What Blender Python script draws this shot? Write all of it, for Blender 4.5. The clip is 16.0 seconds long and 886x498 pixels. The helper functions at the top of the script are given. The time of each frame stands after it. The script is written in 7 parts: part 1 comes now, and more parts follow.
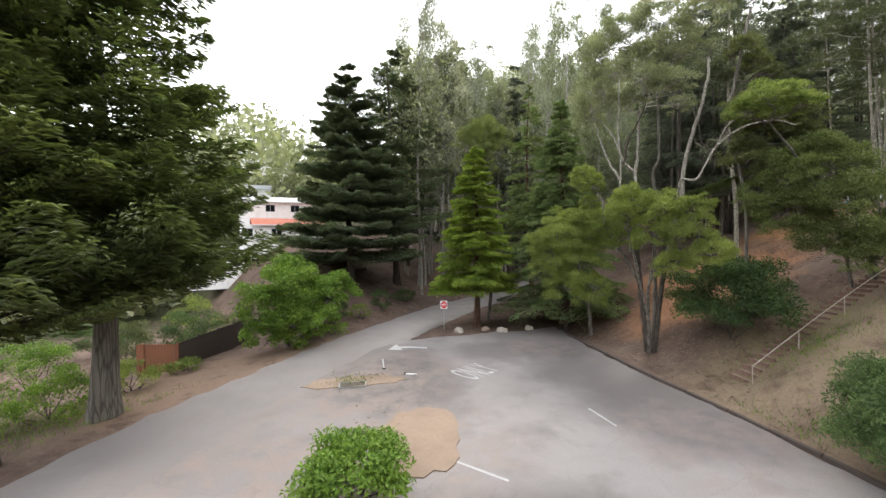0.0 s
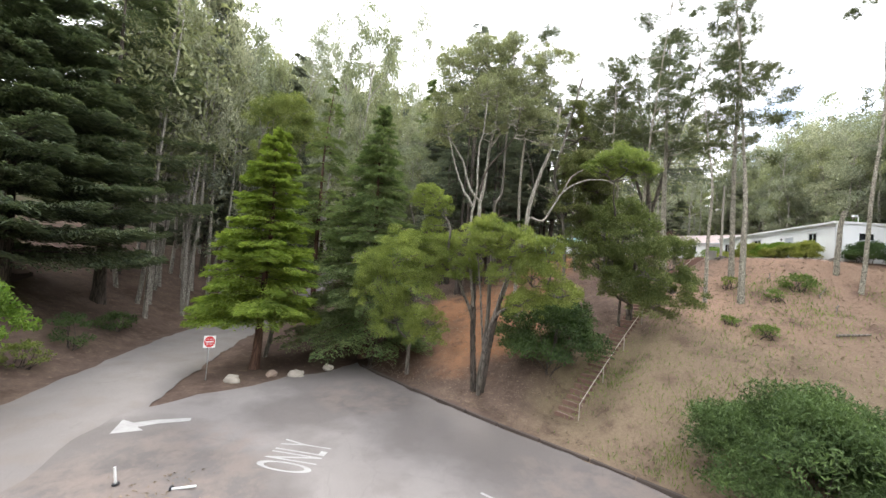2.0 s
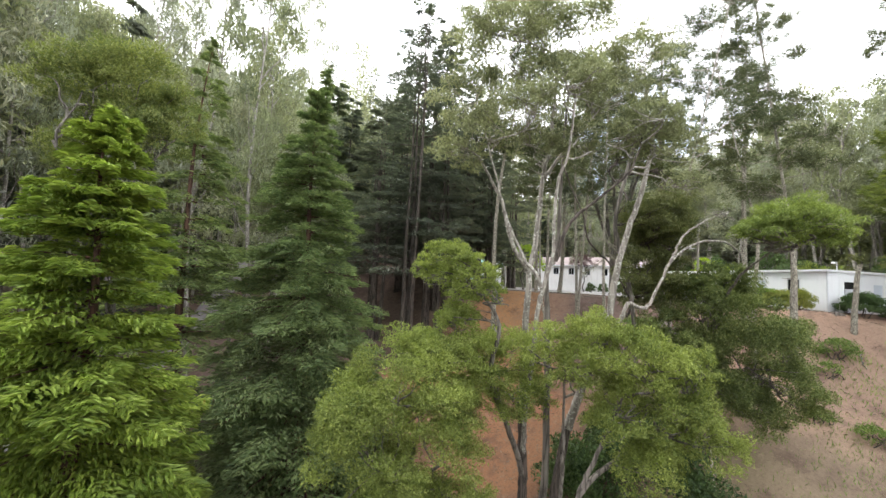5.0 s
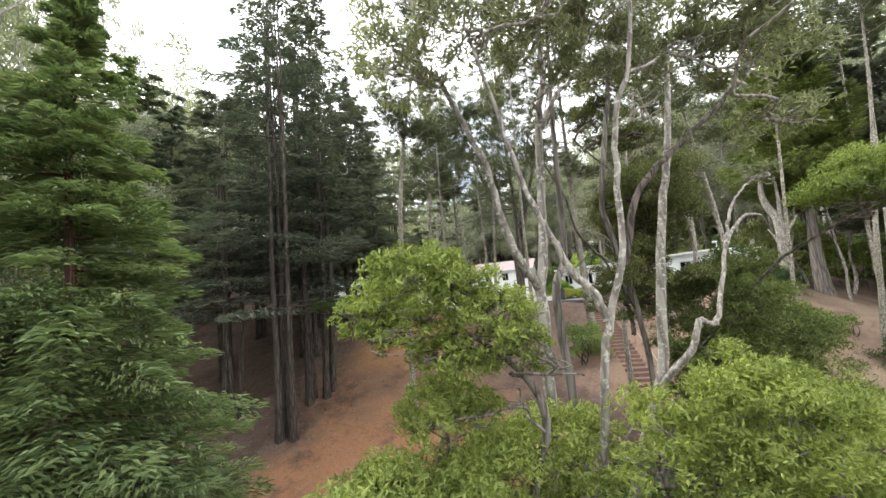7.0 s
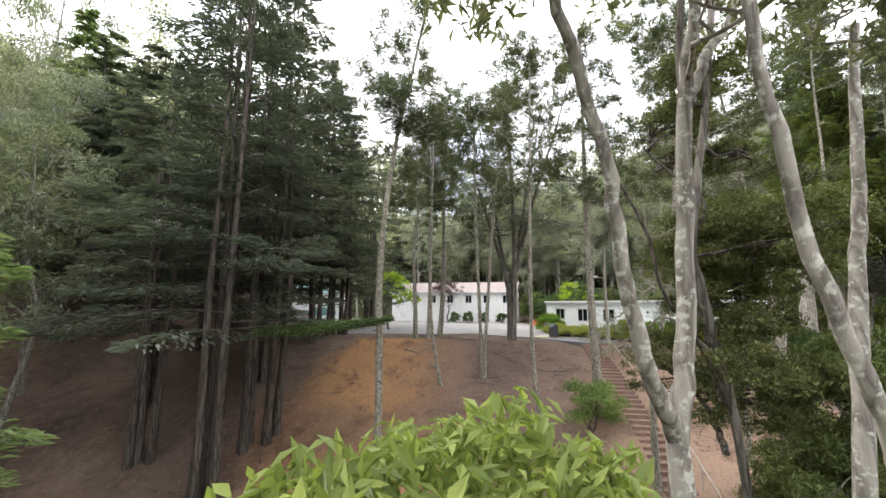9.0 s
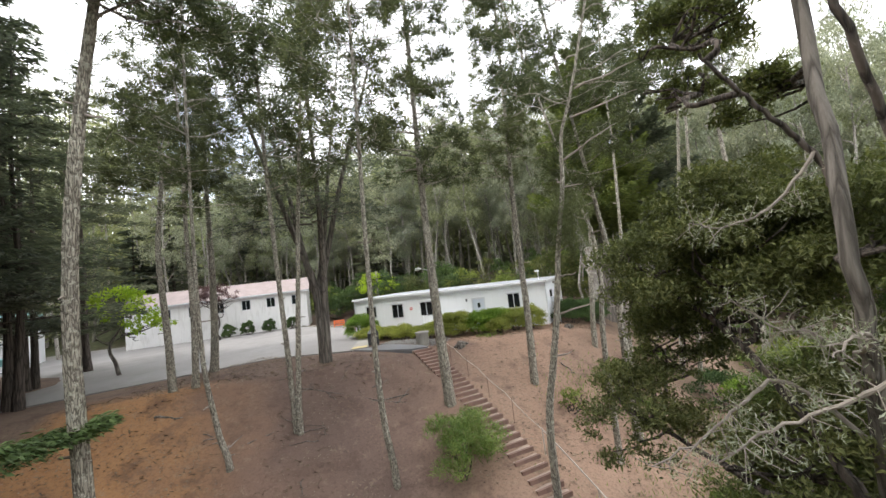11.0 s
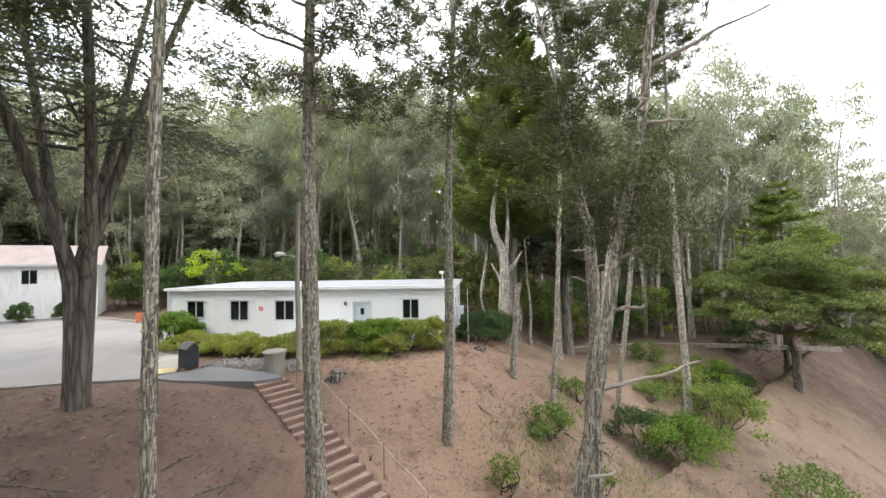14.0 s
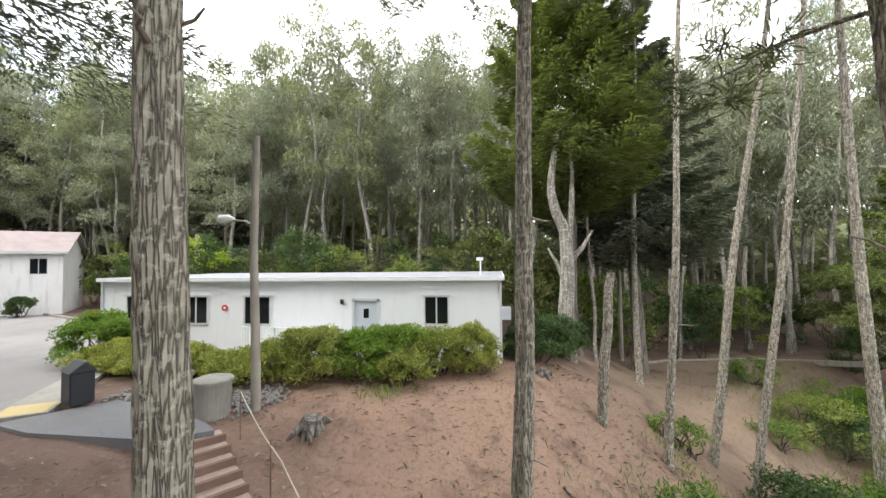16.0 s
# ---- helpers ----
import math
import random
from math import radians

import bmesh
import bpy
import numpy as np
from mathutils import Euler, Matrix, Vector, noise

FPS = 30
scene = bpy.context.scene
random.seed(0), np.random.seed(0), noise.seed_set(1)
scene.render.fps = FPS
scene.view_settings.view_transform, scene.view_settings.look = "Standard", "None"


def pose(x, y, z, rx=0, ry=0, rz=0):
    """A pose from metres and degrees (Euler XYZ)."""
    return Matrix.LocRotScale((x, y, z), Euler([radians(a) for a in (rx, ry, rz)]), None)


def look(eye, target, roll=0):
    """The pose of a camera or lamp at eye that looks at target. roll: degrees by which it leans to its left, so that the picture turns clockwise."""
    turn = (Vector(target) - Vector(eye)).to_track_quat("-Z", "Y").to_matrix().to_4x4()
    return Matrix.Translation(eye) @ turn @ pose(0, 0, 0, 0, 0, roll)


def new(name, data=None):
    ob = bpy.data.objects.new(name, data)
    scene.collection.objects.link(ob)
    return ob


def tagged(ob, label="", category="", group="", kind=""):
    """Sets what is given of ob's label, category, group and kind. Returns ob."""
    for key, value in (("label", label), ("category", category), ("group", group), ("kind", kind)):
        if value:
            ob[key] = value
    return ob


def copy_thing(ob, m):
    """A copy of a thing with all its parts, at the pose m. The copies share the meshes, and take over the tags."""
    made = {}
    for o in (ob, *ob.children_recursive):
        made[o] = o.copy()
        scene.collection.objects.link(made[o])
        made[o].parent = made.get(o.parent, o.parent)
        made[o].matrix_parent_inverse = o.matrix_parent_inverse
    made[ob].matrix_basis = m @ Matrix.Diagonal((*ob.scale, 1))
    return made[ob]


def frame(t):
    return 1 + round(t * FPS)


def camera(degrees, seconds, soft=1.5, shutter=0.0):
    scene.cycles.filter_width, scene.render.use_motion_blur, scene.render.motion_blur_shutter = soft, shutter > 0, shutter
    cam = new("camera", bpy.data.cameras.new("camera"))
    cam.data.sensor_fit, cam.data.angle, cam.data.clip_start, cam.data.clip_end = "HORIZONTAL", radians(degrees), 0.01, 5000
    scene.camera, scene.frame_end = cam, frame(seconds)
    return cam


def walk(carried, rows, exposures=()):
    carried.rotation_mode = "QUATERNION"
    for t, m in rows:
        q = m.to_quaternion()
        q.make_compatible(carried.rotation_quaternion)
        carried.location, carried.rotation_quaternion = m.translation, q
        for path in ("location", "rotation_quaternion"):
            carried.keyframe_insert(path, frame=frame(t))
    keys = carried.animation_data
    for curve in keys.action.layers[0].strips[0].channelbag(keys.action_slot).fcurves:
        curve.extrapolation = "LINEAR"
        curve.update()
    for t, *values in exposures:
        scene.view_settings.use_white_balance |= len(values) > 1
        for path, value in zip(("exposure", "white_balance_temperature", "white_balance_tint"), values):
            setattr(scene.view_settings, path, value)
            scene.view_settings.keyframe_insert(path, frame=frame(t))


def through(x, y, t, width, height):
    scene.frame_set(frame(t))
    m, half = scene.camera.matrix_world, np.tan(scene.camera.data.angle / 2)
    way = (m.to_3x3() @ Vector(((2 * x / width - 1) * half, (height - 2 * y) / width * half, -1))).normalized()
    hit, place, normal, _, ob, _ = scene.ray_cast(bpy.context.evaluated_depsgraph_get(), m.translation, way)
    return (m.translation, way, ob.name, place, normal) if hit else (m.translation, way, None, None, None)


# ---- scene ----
cam = camera(97.0, 16.0)
PATH = [
    (0, (43.045, -17.119, -3.432), (41.668, -18.569, -3.455), -0.9),
    (0.5, (42.961, -19.931, -3.953), (41.29, -21.029, -3.928), 1.2),
    (1, (42.559, -22.191, -4.169), (40.713, -22.958, -4.116), 3.1),
    (1.5, (41.778, -24.267, -3.613), (39.837, -24.741, -3.53), 3.7),
    (2, (40.409, -25.731, -3.125), (38.436, -26.041, -3.033), 4.9),
    (2.5, (38.884, -27.521, -2.593), (36.9, -27.753, -2.5), 5.6),
    (3, (37.182, -29.36, -2.023), (35.197, -29.56, -1.883), 6.0),
    (3.5, (35.298, -31.118, -1.064), (33.307, -31.259, -0.933), 6.9),
    (4, (33.31, -32.231, -0.087), (31.313, -32.215, 0.036), 6.7),
    (4.5, (31.233, -33.183, 0.326), (29.25, -32.972, 0.479), 5.7),
    (4.7, (30.427, -33.392, 0.524), (28.45, -33.131, 0.677), 4.7),
    (6.8, (21.774, -33.752, 1.322), (20.031, -32.8, 1.559), -4.8),
    (7, (21.235, -33.659, 1.354), (19.514, -32.669, 1.593), -5.2),
    (7.5, (20.196, -33.451, 1.592), (18.488, -32.442, 1.843), -2.8),
    (8, (19.324, -33.224, 1.885), (17.602, -32.241, 2.141), -0.2),
    (8.2, (19.0, -33.144, 1.953), (17.274, -32.172, 2.227), 0.5),
    (10.5, (11.97, -28.84, 4.081), (10.841, -27.203, 4.287), -5.2),
    (11, (10.667, -28.52, 4.108), (9.836, -26.707, 4.256), -6.9),
    (11.5, (9.804, -28.0, 4.038), (9.228, -26.087, 4.138), -4.7),
    (12, (9.201, -27.184, 4.081), (8.864, -25.213, 4.146), -2.3),
    (12.5, (8.703, -26.029, 4.093), (8.438, -24.048, 4.154), 3.6),
    (13, (7.838, -24.589, 4.116), (7.592, -22.606, 4.183), 4.4),
    (13.5, (7.238, -23.153, 4.406), (7.027, -21.165, 4.466), 0.7),
    (14, (6.676, -21.645, 4.503), (6.491, -19.655, 4.563), -1.0),
    (14.5, (6.186, -20.06, 4.383), (6.004, -18.069, 4.434), -1.1),
    (15, (5.756, -18.336, 4.055), (5.57, -16.345, 4.081), -1.1),
    (15.5, (5.465, -16.528, 3.803), (5.262, -14.539, 3.829), -1.0),
    (16, (5.105, -14.717, 3.691), (4.832, -12.737, 3.758), -0.6),
]
EXPOSURES = [(0, 1.28), (1, 1.42), (2, 1.66), (4.7, 1.68), (7, 1.70), (8.2, 1.65), (10.5, 1.46), (11, 1.42), (12, 1.52), (13, 1.64), (14, 1.57), (14.5, 1.60), (15, 1.76), (15.5, 1.78), (16, 1.55)]
walk(cam, [(t, look(eye, target, roll)) for t, eye, target, roll in PATH], EXPOSURES)

# ---- world and sun ----
world = bpy.data.worlds.new("world")
scene.world = world
world.use_nodes = True
wn, wl = world.node_tree.nodes, world.node_tree.links
wn.clear()
SUN_EL, SUN_AZ = 48.0, 100.0
sky = wn.new("ShaderNodeTexSky")
sky.sky_type = "NISHITA"
sky.sun_disc = False
sky.sun_elevation, sky.sun_rotation = radians(SUN_EL), radians(246)
sky_level = wn.new("ShaderNodeMix")
sky_level.data_type, sky_level.blend_type = "RGBA", "MULTIPLY"
sky_level.inputs[0].default_value = 1.0
sky_level.inputs[7].default_value = (0.11, 0.11, 0.11, 1)
cloud_at = wn.new("ShaderNodeTexCoord")
cloud = wn.new("ShaderNodeTexNoise")
cloud.inputs["Scale"].default_value, cloud.inputs["Detail"].default_value = 2.6, 7
cloud_ramp = wn.new("ShaderNodeValToRGB")
cloud_ramp.color_ramp.elements[0].position, cloud_ramp.color_ramp.elements[1].position = 0.30, 0.42
cover = wn.new("ShaderNodeMix")
cover.data_type = "RGBA"
cover.inputs[7].default_value = (1.0, 1.02, 1.06, 1)
bg = wn.new("ShaderNodeBackground")
bg.inputs[1].default_value = 1.15
wo = wn.new("ShaderNodeOutputWorld")
wl.new(cloud_at.outputs["Generated"], cloud.inputs["Vector"])
wl.new(cloud.outputs["Fac"], cloud_ramp.inputs["Fac"])
wl.new(sky.outputs[0], sky_level.inputs[6])
wl.new(cloud_ramp.outputs["Color"], cover.inputs[0])
wl.new(sky_level.outputs[2], cover.inputs[6])
wl.new(cover.outputs[2], bg.inputs[0])
wl.new(bg.outputs[0], wo.inputs[0])

sun = new("sun", bpy.data.lights.new("sun", "SUN"))
sun.data.energy, sun.data.angle, sun.data.color = 1.2, radians(14), (1.0, 0.96, 0.9)
sun.matrix_world = look((-58, -26, 70), (0, 0, 0))


# ---- materials ----
def nodes_of(name):
    m = bpy.data.materials.new(name)
    m.use_nodes = True
    n, l = m.node_tree.nodes, m.node_tree.links
    return m, n, l, n["Principled BSDF"]


def noise_node(n, l, scale, detail=6, vec=None, rough=0.6):
    t = n.new("ShaderNodeTexNoise")
    t.inputs["Scale"].default_value, t.inputs["Detail"].default_value, t.inputs["Roughness"].default_value = scale, detail, rough
    if vec is not None:
        l.new(vec, t.inputs["Vector"])
    return t


def ramp_node(n, l, fac, stops):
    r = n.new("ShaderNodeValToRGB")
    els = r.color_ramp.elements
    while len(els) < len(stops):
        els.new(0.5)
    for e, (p, c) in zip(els, stops):
        e.position = p
        e.color = (*c, 1) if len(c) == 3 else c
    l.new(fac, r.inputs["Fac"])
    return r


def mix_node(n, l, fac, a, b, mode="MIX"):
    m = n.new("ShaderNodeMix")
    m.data_type, m.blend_type = "RGBA", mode
    for sock, v in ((m.inputs[0], fac), (m.inputs[6], a), (m.inputs[7], b)):
        if isinstance(v, bpy.types.NodeSocket):
            l.new(v, sock)
        elif isinstance(v, (int, float)):
            sock.default_value = v
        else:
            sock.default_value = (*v, 1)
    return m.outputs[2]


def bump_node(n, l, height, strength, distance, bsdf):
    b = n.new("ShaderNodeBump")
    b.inputs["Strength"].default_value, b.inputs["Distance"].default_value = strength, distance
    l.new(height, b.inputs["Height"])
    l.new(b.outputs[0], bsdf.inputs["Normal"])


def coords(n, l, scale=(1, 1, 1), world_space=False):
    if world_space:
        c = n.new("ShaderNodeNewGeometry").outputs["Position"]
    else:
        c = n.new("ShaderNodeTexCoord").outputs["Object"]
    if scale == (1, 1, 1):
        return c
    mp = n.new("ShaderNodeMapping")
    mp.inputs["Scale"].default_value = scale
    l.new(c, mp.inputs["Vector"])
    return mp.outputs[0]


def plain(name, colour, rough=0.7, metal=0.0, spread=0.12, scale=9.0, bump=0.1, dirt=None):
    """Paint, stone, metal or plastic with grain at two scales."""
    m, n, l, b = nodes_of(name)
    c = coords(n, l)
    big, small = noise_node(n, l, scale * 0.15, 4, c), noise_node(n, l, scale * 6, 5, c)
    lo = tuple(v * (1 - spread) for v in colour)
    hi = tuple(min(1, v * (1 + spread)) for v in colour)
    col = ramp_node(n, l, big.outputs["Fac"], [(0.3, lo), (0.7, hi)]).outputs[0]
    col = mix_node(n, l, 0.35, col, ramp_node(n, l, small.outputs["Fac"], [(0.3, lo), (0.7, hi)]).outputs[0])
    if dirt:
        streak = noise_node(n, l, 1.0, 6, coords(n, l, (3.0, 3.0, 0.5)))
        col = mix_node(n, l, ramp_node(n, l, streak.outputs["Fac"], [(0.52, (0, 0, 0)), (0.75, (0.6, 0.6, 0.6))]).outputs[0], col, dirt)
    l.new(col, b.inputs["Base Color"])
    b.inputs["Roughness"].default_value, b.inputs["Metallic"].default_value = rough, metal
    bump_node(n, l, small.outputs["Fac"], bump, 0.01, b)
    return m


def leaf(name, dark, mid, light, rough=0.55, through=0.3, brown=None):
    """Foliage: each leaf has its own tint, crowns vary in broad patches, light passes through."""
    m, n, l, b = nodes_of(name)
    isl = n.new("ShaderNodeNewGeometry")
    col = ramp_node(n, l, isl.outputs["Random Per Island"], [(0.0, dark), (0.55, mid), (1.0, light)]).outputs[0]
    patch = noise_node(n, l, 0.55, 4, coords(n, l))
    col = mix_node(n, l, ramp_node(n, l, patch.outputs["Fac"], [(0.38, (0, 0, 0)), (0.62, (0.75, 0.75, 0.75))]).outputs[0],
                   mix_node(n, l, 0.5, col, dark), mix_node(n, l, 0.4, col, light))
    if brown:
        spots = noise_node(n, l, 1.7, 3, coords(n, l))
        col = mix_node(n, l, ramp_node(n, l, spots.outputs["Fac"], [(0.66, (0, 0, 0)), (0.74, (0.8, 0.8, 0.8))]).outputs[0], col, brown)
    info = n.new("ShaderNodeObjectInfo")
    tone = ramp_node(n, l, info.outputs["Random"], [(0.0, (0.82, 0.86, 0.85)), (1.0, (1.12, 1.08, 1.0))]).outputs[0]
    col = mix_node(n, l, 1.0, col, tone, "MULTIPLY")
    l.new(col, b.inputs["Base Color"])
    b.inputs["Roughness"].default_value = rough
    b.inputs["Specular IOR Level"].default_value = 0.3
    tr = n.new("ShaderNodeBsdfTranslucent")
    l.new(mix_node(n, l, 1.0, col, (1.3, 1.4, 0.85), "MULTIPLY"), tr.inputs["Color"])
    mx = n.new("ShaderNodeMixShader")
    mx.inputs[0].default_value = through
    out = n["Material Output"]
    l.new(b.outputs[0], mx.inputs[1])
    l.new(tr.outputs[0], mx.inputs[2])
    l.new(mx.outputs[0], out.inputs["Surface"])
    return m


def bark(name, dark, light, crack=7.0, stretch=0.22, depth=0.03, moss=None):
    """Furrowed bark: plates split by dark cracks, with lichen patches."""
    m, n, l, b = nodes_of(name)
    c = coords(n, l, (1, 1, stretch))
    warp = noise_node(n, l, crack * 0.6, 4, c)
    cw = mix_node(n, l, 1.3 / crack, c, warp.outputs["Color"])
    v = n.new("ShaderNodeTexVoronoi")
    v.feature = "DISTANCE_TO_EDGE"
    v.inputs["Scale"].default_value = crack
    l.new(cw, v.inputs["Vector"])
    fine = noise_node(n, l, 45, 6, c)
    edge = ramp_node(n, l, v.outputs["Distance"], [(0.0, (0, 0, 0)), (0.06, (0.35, 0.35, 0.35)), (0.2, (1, 1, 1))]).outputs[0]
    plate = ramp_node(n, l, fine.outputs["Fac"], [(0.25, tuple(0.6 * a + 0.4 * q for a, q in zip(light, dark))), (0.75, light)]).outputs[0]
    col = mix_node(n, l, edge, dark, plate)
    streak = noise_node(n, l, crack * 1.1, 5, coords(n, l, (1, 1, stretch * 0.35)), 0.7)
    col = mix_node(n, l, ramp_node(n, l, streak.outputs["Fac"], [(0.36, (0.4, 0.4, 0.4)), (0.5, (0, 0, 0))]).outputs[0], col, dark)
    big = noise_node(n, l, 1.1, 4, coords(n, l, (1, 1, 0.5)))
    col = mix_node(n, l, ramp_node(n, l, big.outputs["Fac"], [(0.4, (0, 0, 0)), (0.75, (0.35, 0.35, 0.35))]).outputs[0], col, dark)
    if moss:
        spot = noise_node(n, l, 10.0, 6, coords(n, l))
        col = mix_node(n, l, ramp_node(n, l, spot.outputs["Fac"], [(0.54, (0, 0, 0)), (0.62, (0.85, 0.85, 0.85))]).outputs[0], col, moss)
    l.new(col, b.inputs["Base Color"])
    b.inputs["Roughness"].default_value = 0.9
    h = mix_node(n, l, 0.3, edge, fine.outputs["Color"])
    bump_node(n, l, h, 0.8, depth, b)
    return m


MAT = {
    "white_wall": plain("white wall paint", (0.81, 0.825, 0.84), 0.6, 0, 0.04, 4, 0.05, (0.74, 0.745, 0.75)),
    "house_wall": plain("house stucco", (0.82, 0.81, 0.79), 0.85, 0, 0.06, 5, 0.2, (0.5, 0.48, 0.44)),
    "shingle": plain("faded roof shingle", (0.30, 0.245, 0.235), 0.9, 0, 0.2, 8, 0.5),
    "trim": plain("pale grey trim", (0.60, 0.62, 0.64), 0.5, 0, 0.08, 8, 0.05),
    "pale_roof": plain("pale flat roofing", (0.55, 0.56, 0.58), 0.8, 0, 0.12, 5, 0.2),
    "roof_top": plain("grey roofing", (0.30, 0.31, 0.33), 0.8, 0, 0.15, 5, 0.2),
    "door_paint": plain("blue grey door paint", (0.55, 0.60, 0.66), 0.5, 0, 0.06, 6, 0.05),
    "metal": plain("galvanised metal", (0.45, 0.46, 0.47), 0.4, 0.8, 0.12, 10, 0.05),
    "dark_metal": plain("dark painted metal", (0.02, 0.022, 0.027), 0.45, 0.0, 0.3, 8, 0.08),
    "concrete": plain("weathered concrete", (0.28, 0.265, 0.235), 0.9, 0, 0.25, 6, 0.4, (0.15, 0.14, 0.115)),
    "pole_wood": plain("grey weathered pole", (0.32, 0.29, 0.25), 0.9, 0, 0.25, 7, 0.5, (0.18, 0.16, 0.13)),
    "riser": plain("reddish step timber", (0.19, 0.115, 0.09), 0.9, 0, 0.3, 6, 0.5, (0.09, 0.06, 0.05)),
    "gravel": plain("grey gravel", (0.21, 0.20, 0.185), 0.95, 0, 0.3, 4, 0.4),
    "tread": plain("weathered step timber", (0.35, 0.265, 0.215), 0.9, 0, 0.25, 6, 0.5, (0.17, 0.12, 0.1)),
    "dirt": plain("pale dirt", (0.24, 0.175, 0.128), 0.95, 0, 0.25, 3, 0.7, (0.2, 0.14, 0.1)),
    "rope": plain("pale rope", (0.5, 0.45, 0.37), 0.9, 0, 0.2, 20, 0.4),
    "rail": plain("grey wooden rail", (0.42, 0.37, 0.32), 0.85, 0, 0.2, 9, 0.3),
    "rock": plain("pale boulder", (0.40, 0.36, 0.31), 0.95, 0, 0.3, 3, 0.8),
    "white_paint": plain("worn road paint", (0.345, 0.335, 0.33), 0.7, 0, 0.25, 14, 0.15, (0.23, 0.215, 0.21)),
    "yellow_paint": plain("worn yellow paint", (0.46, 0.36, 0.17), 0.75, 0, 0.2, 8, 0.2, (0.36, 0.34, 0.29)),
    "sign_white": plain("sign white", (0.82, 0.82, 0.82), 0.35, 0, 0.03, 5, 0.02),
    "sign_red": plain("sign red", (0.60, 0.03, 0.035), 0.35, 0, 0.05, 5, 0.02),
    "orange": plain("orange plastic", (0.75, 0.16, 0.04), 0.5, 0, 0.1, 6, 0.05),
    "fence_red": plain("red brown fence boards", (0.28, 0.11, 0.06), 0.8, 0, 0.25, 5, 0.3),
    "fence_dark": plain("dark fence boards", (0.06, 0.045, 0.038), 0.85, 0, 0.3, 5, 0.3),
    "dead": plain("bare dead wood", (0.27, 0.235, 0.20), 0.95, 0, 0.25, 6, 0.5),
    "car": plain("car paint", (0.62, 0.64, 0.66), 0.25, 0.1, 0.03, 4, 0.0),
    "tyre": plain("rubber", (0.02, 0.02, 0.02), 0.8, 0, 0.2, 8, 0.1),
    "teal": plain("teal roof", (0.22, 0.42, 0.42), 0.5, 0, 0.1, 4, 0.1),
    "rust_roof": plain("rust red roof", (0.33, 0.10, 0.06), 0.8, 0, 0.15, 4, 0.2),
    "pine_bark": bark("pine bark", (0.095, 0.08, 0.064), (0.52, 0.475, 0.385), 24.0, 0.11, 0.05, (0.53, 0.50, 0.41)),
    "euc_bark": bark("eucalyptus bark", (0.14, 0.122, 0.105), (0.39, 0.355, 0.31), 7.0, 0.12, 0.02, (0.50, 0.49, 0.43)),
    "dark_bark": bark("cypress bark", (0.03, 0.024, 0.02), (0.15, 0.12, 0.10), 9.0, 0.1, 0.04),
    "grey_bark": bark("cypress grey bark", (0.07, 0.06, 0.05), (0.26, 0.23, 0.20), 7.0, 0.08, 0.04),
    "red_bark": bark("redwood bark", (0.05, 0.025, 0.018), (0.17, 0.09, 0.06), 9.0, 0.08, 0.04),
    "fir": leaf("fir needles", (0.045, 0.06, 0.022), (0.105, 0.135, 0.045), (0.20, 0.235, 0.08)),
    "cedar": leaf("cedar needles", (0.06, 0.078, 0.055), (0.125, 0.155, 0.095), (0.22, 0.25, 0.14)),
    "cypress": leaf("dark cypress needles", (0.06, 0.07, 0.062), (0.125, 0.14, 0.12), (0.21, 0.225, 0.175)),
    "redwood": leaf("bright redwood needles", (0.095, 0.145, 0.03), (0.225, 0.315, 0.06), (0.38, 0.46, 0.10), through=0.35, brown=(0.28, 0.22, 0.06)),
    "spruce": leaf("blue green needles", (0.09, 0.13, 0.055), (0.21, 0.27, 0.115), (0.37, 0.42, 0.19), brown=(0.34, 0.24, 0.10)),
    "acacia": leaf("acacia leaves", (0.085, 0.115, 0.032), (0.21, 0.268, 0.075), (0.37, 0.42, 0.125), through=0.38),
    "oak": leaf("oak leaves", (0.055, 0.068, 0.027), (0.135, 0.152, 0.058), (0.24, 0.25, 0.10)),
    "euc": leaf("eucalyptus leaves", (0.15, 0.16, 0.125), (0.30, 0.31, 0.24), (0.46, 0.47, 0.37)),
    "euc_dark": leaf("green eucalyptus leaves", (0.11, 0.125, 0.08), (0.235, 0.255, 0.16), (0.38, 0.40, 0.25)),
    "pine": leaf("pine needles", (0.04, 0.05, 0.026), (0.09, 0.108, 0.052), (0.165, 0.18, 0.085)),
    "shrub": leaf("dark shrub leaves", (0.03, 0.055, 0.022), (0.075, 0.125, 0.042), (0.14, 0.205, 0.07)),
    "bright": leaf("bright shrub leaves", (0.075, 0.143, 0.022), (0.176, 0.284, 0.041), (0.288, 0.396, 0.072), through=0.35),
    "hedge": leaf("hedge leaves", (0.12, 0.14, 0.036), (0.28, 0.315, 0.085), (0.47, 0.485, 0.15), through=0.38),
    "lime": leaf("lime leaves", (0.210, 0.300, 0.030), (0.365, 0.486, 0.041), (0.504, 0.600, 0.072), through=0.4),
    "macro": leaf("upswept cypress needles", (0.06, 0.082, 0.028), (0.15, 0.19, 0.06), (0.28, 0.31, 0.105)),
    "juniper": leaf("spreading shrub needles", (0.045, 0.075, 0.03), (0.105, 0.16, 0.06), (0.19, 0.26, 0.095)),
    "plum": leaf("purple leaves", (0.045, 0.022, 0.030), (0.101, 0.047, 0.061), (0.156, 0.084, 0.090)),
    "grass": leaf("grass blades", (0.075, 0.135, 0.030), (0.162, 0.243, 0.054), (0.288, 0.336, 0.108)),
    "lichen": leaf("grey lichen", (0.20, 0.21, 0.15), (0.33, 0.34, 0.25), (0.46, 0.46, 0.37)),
}


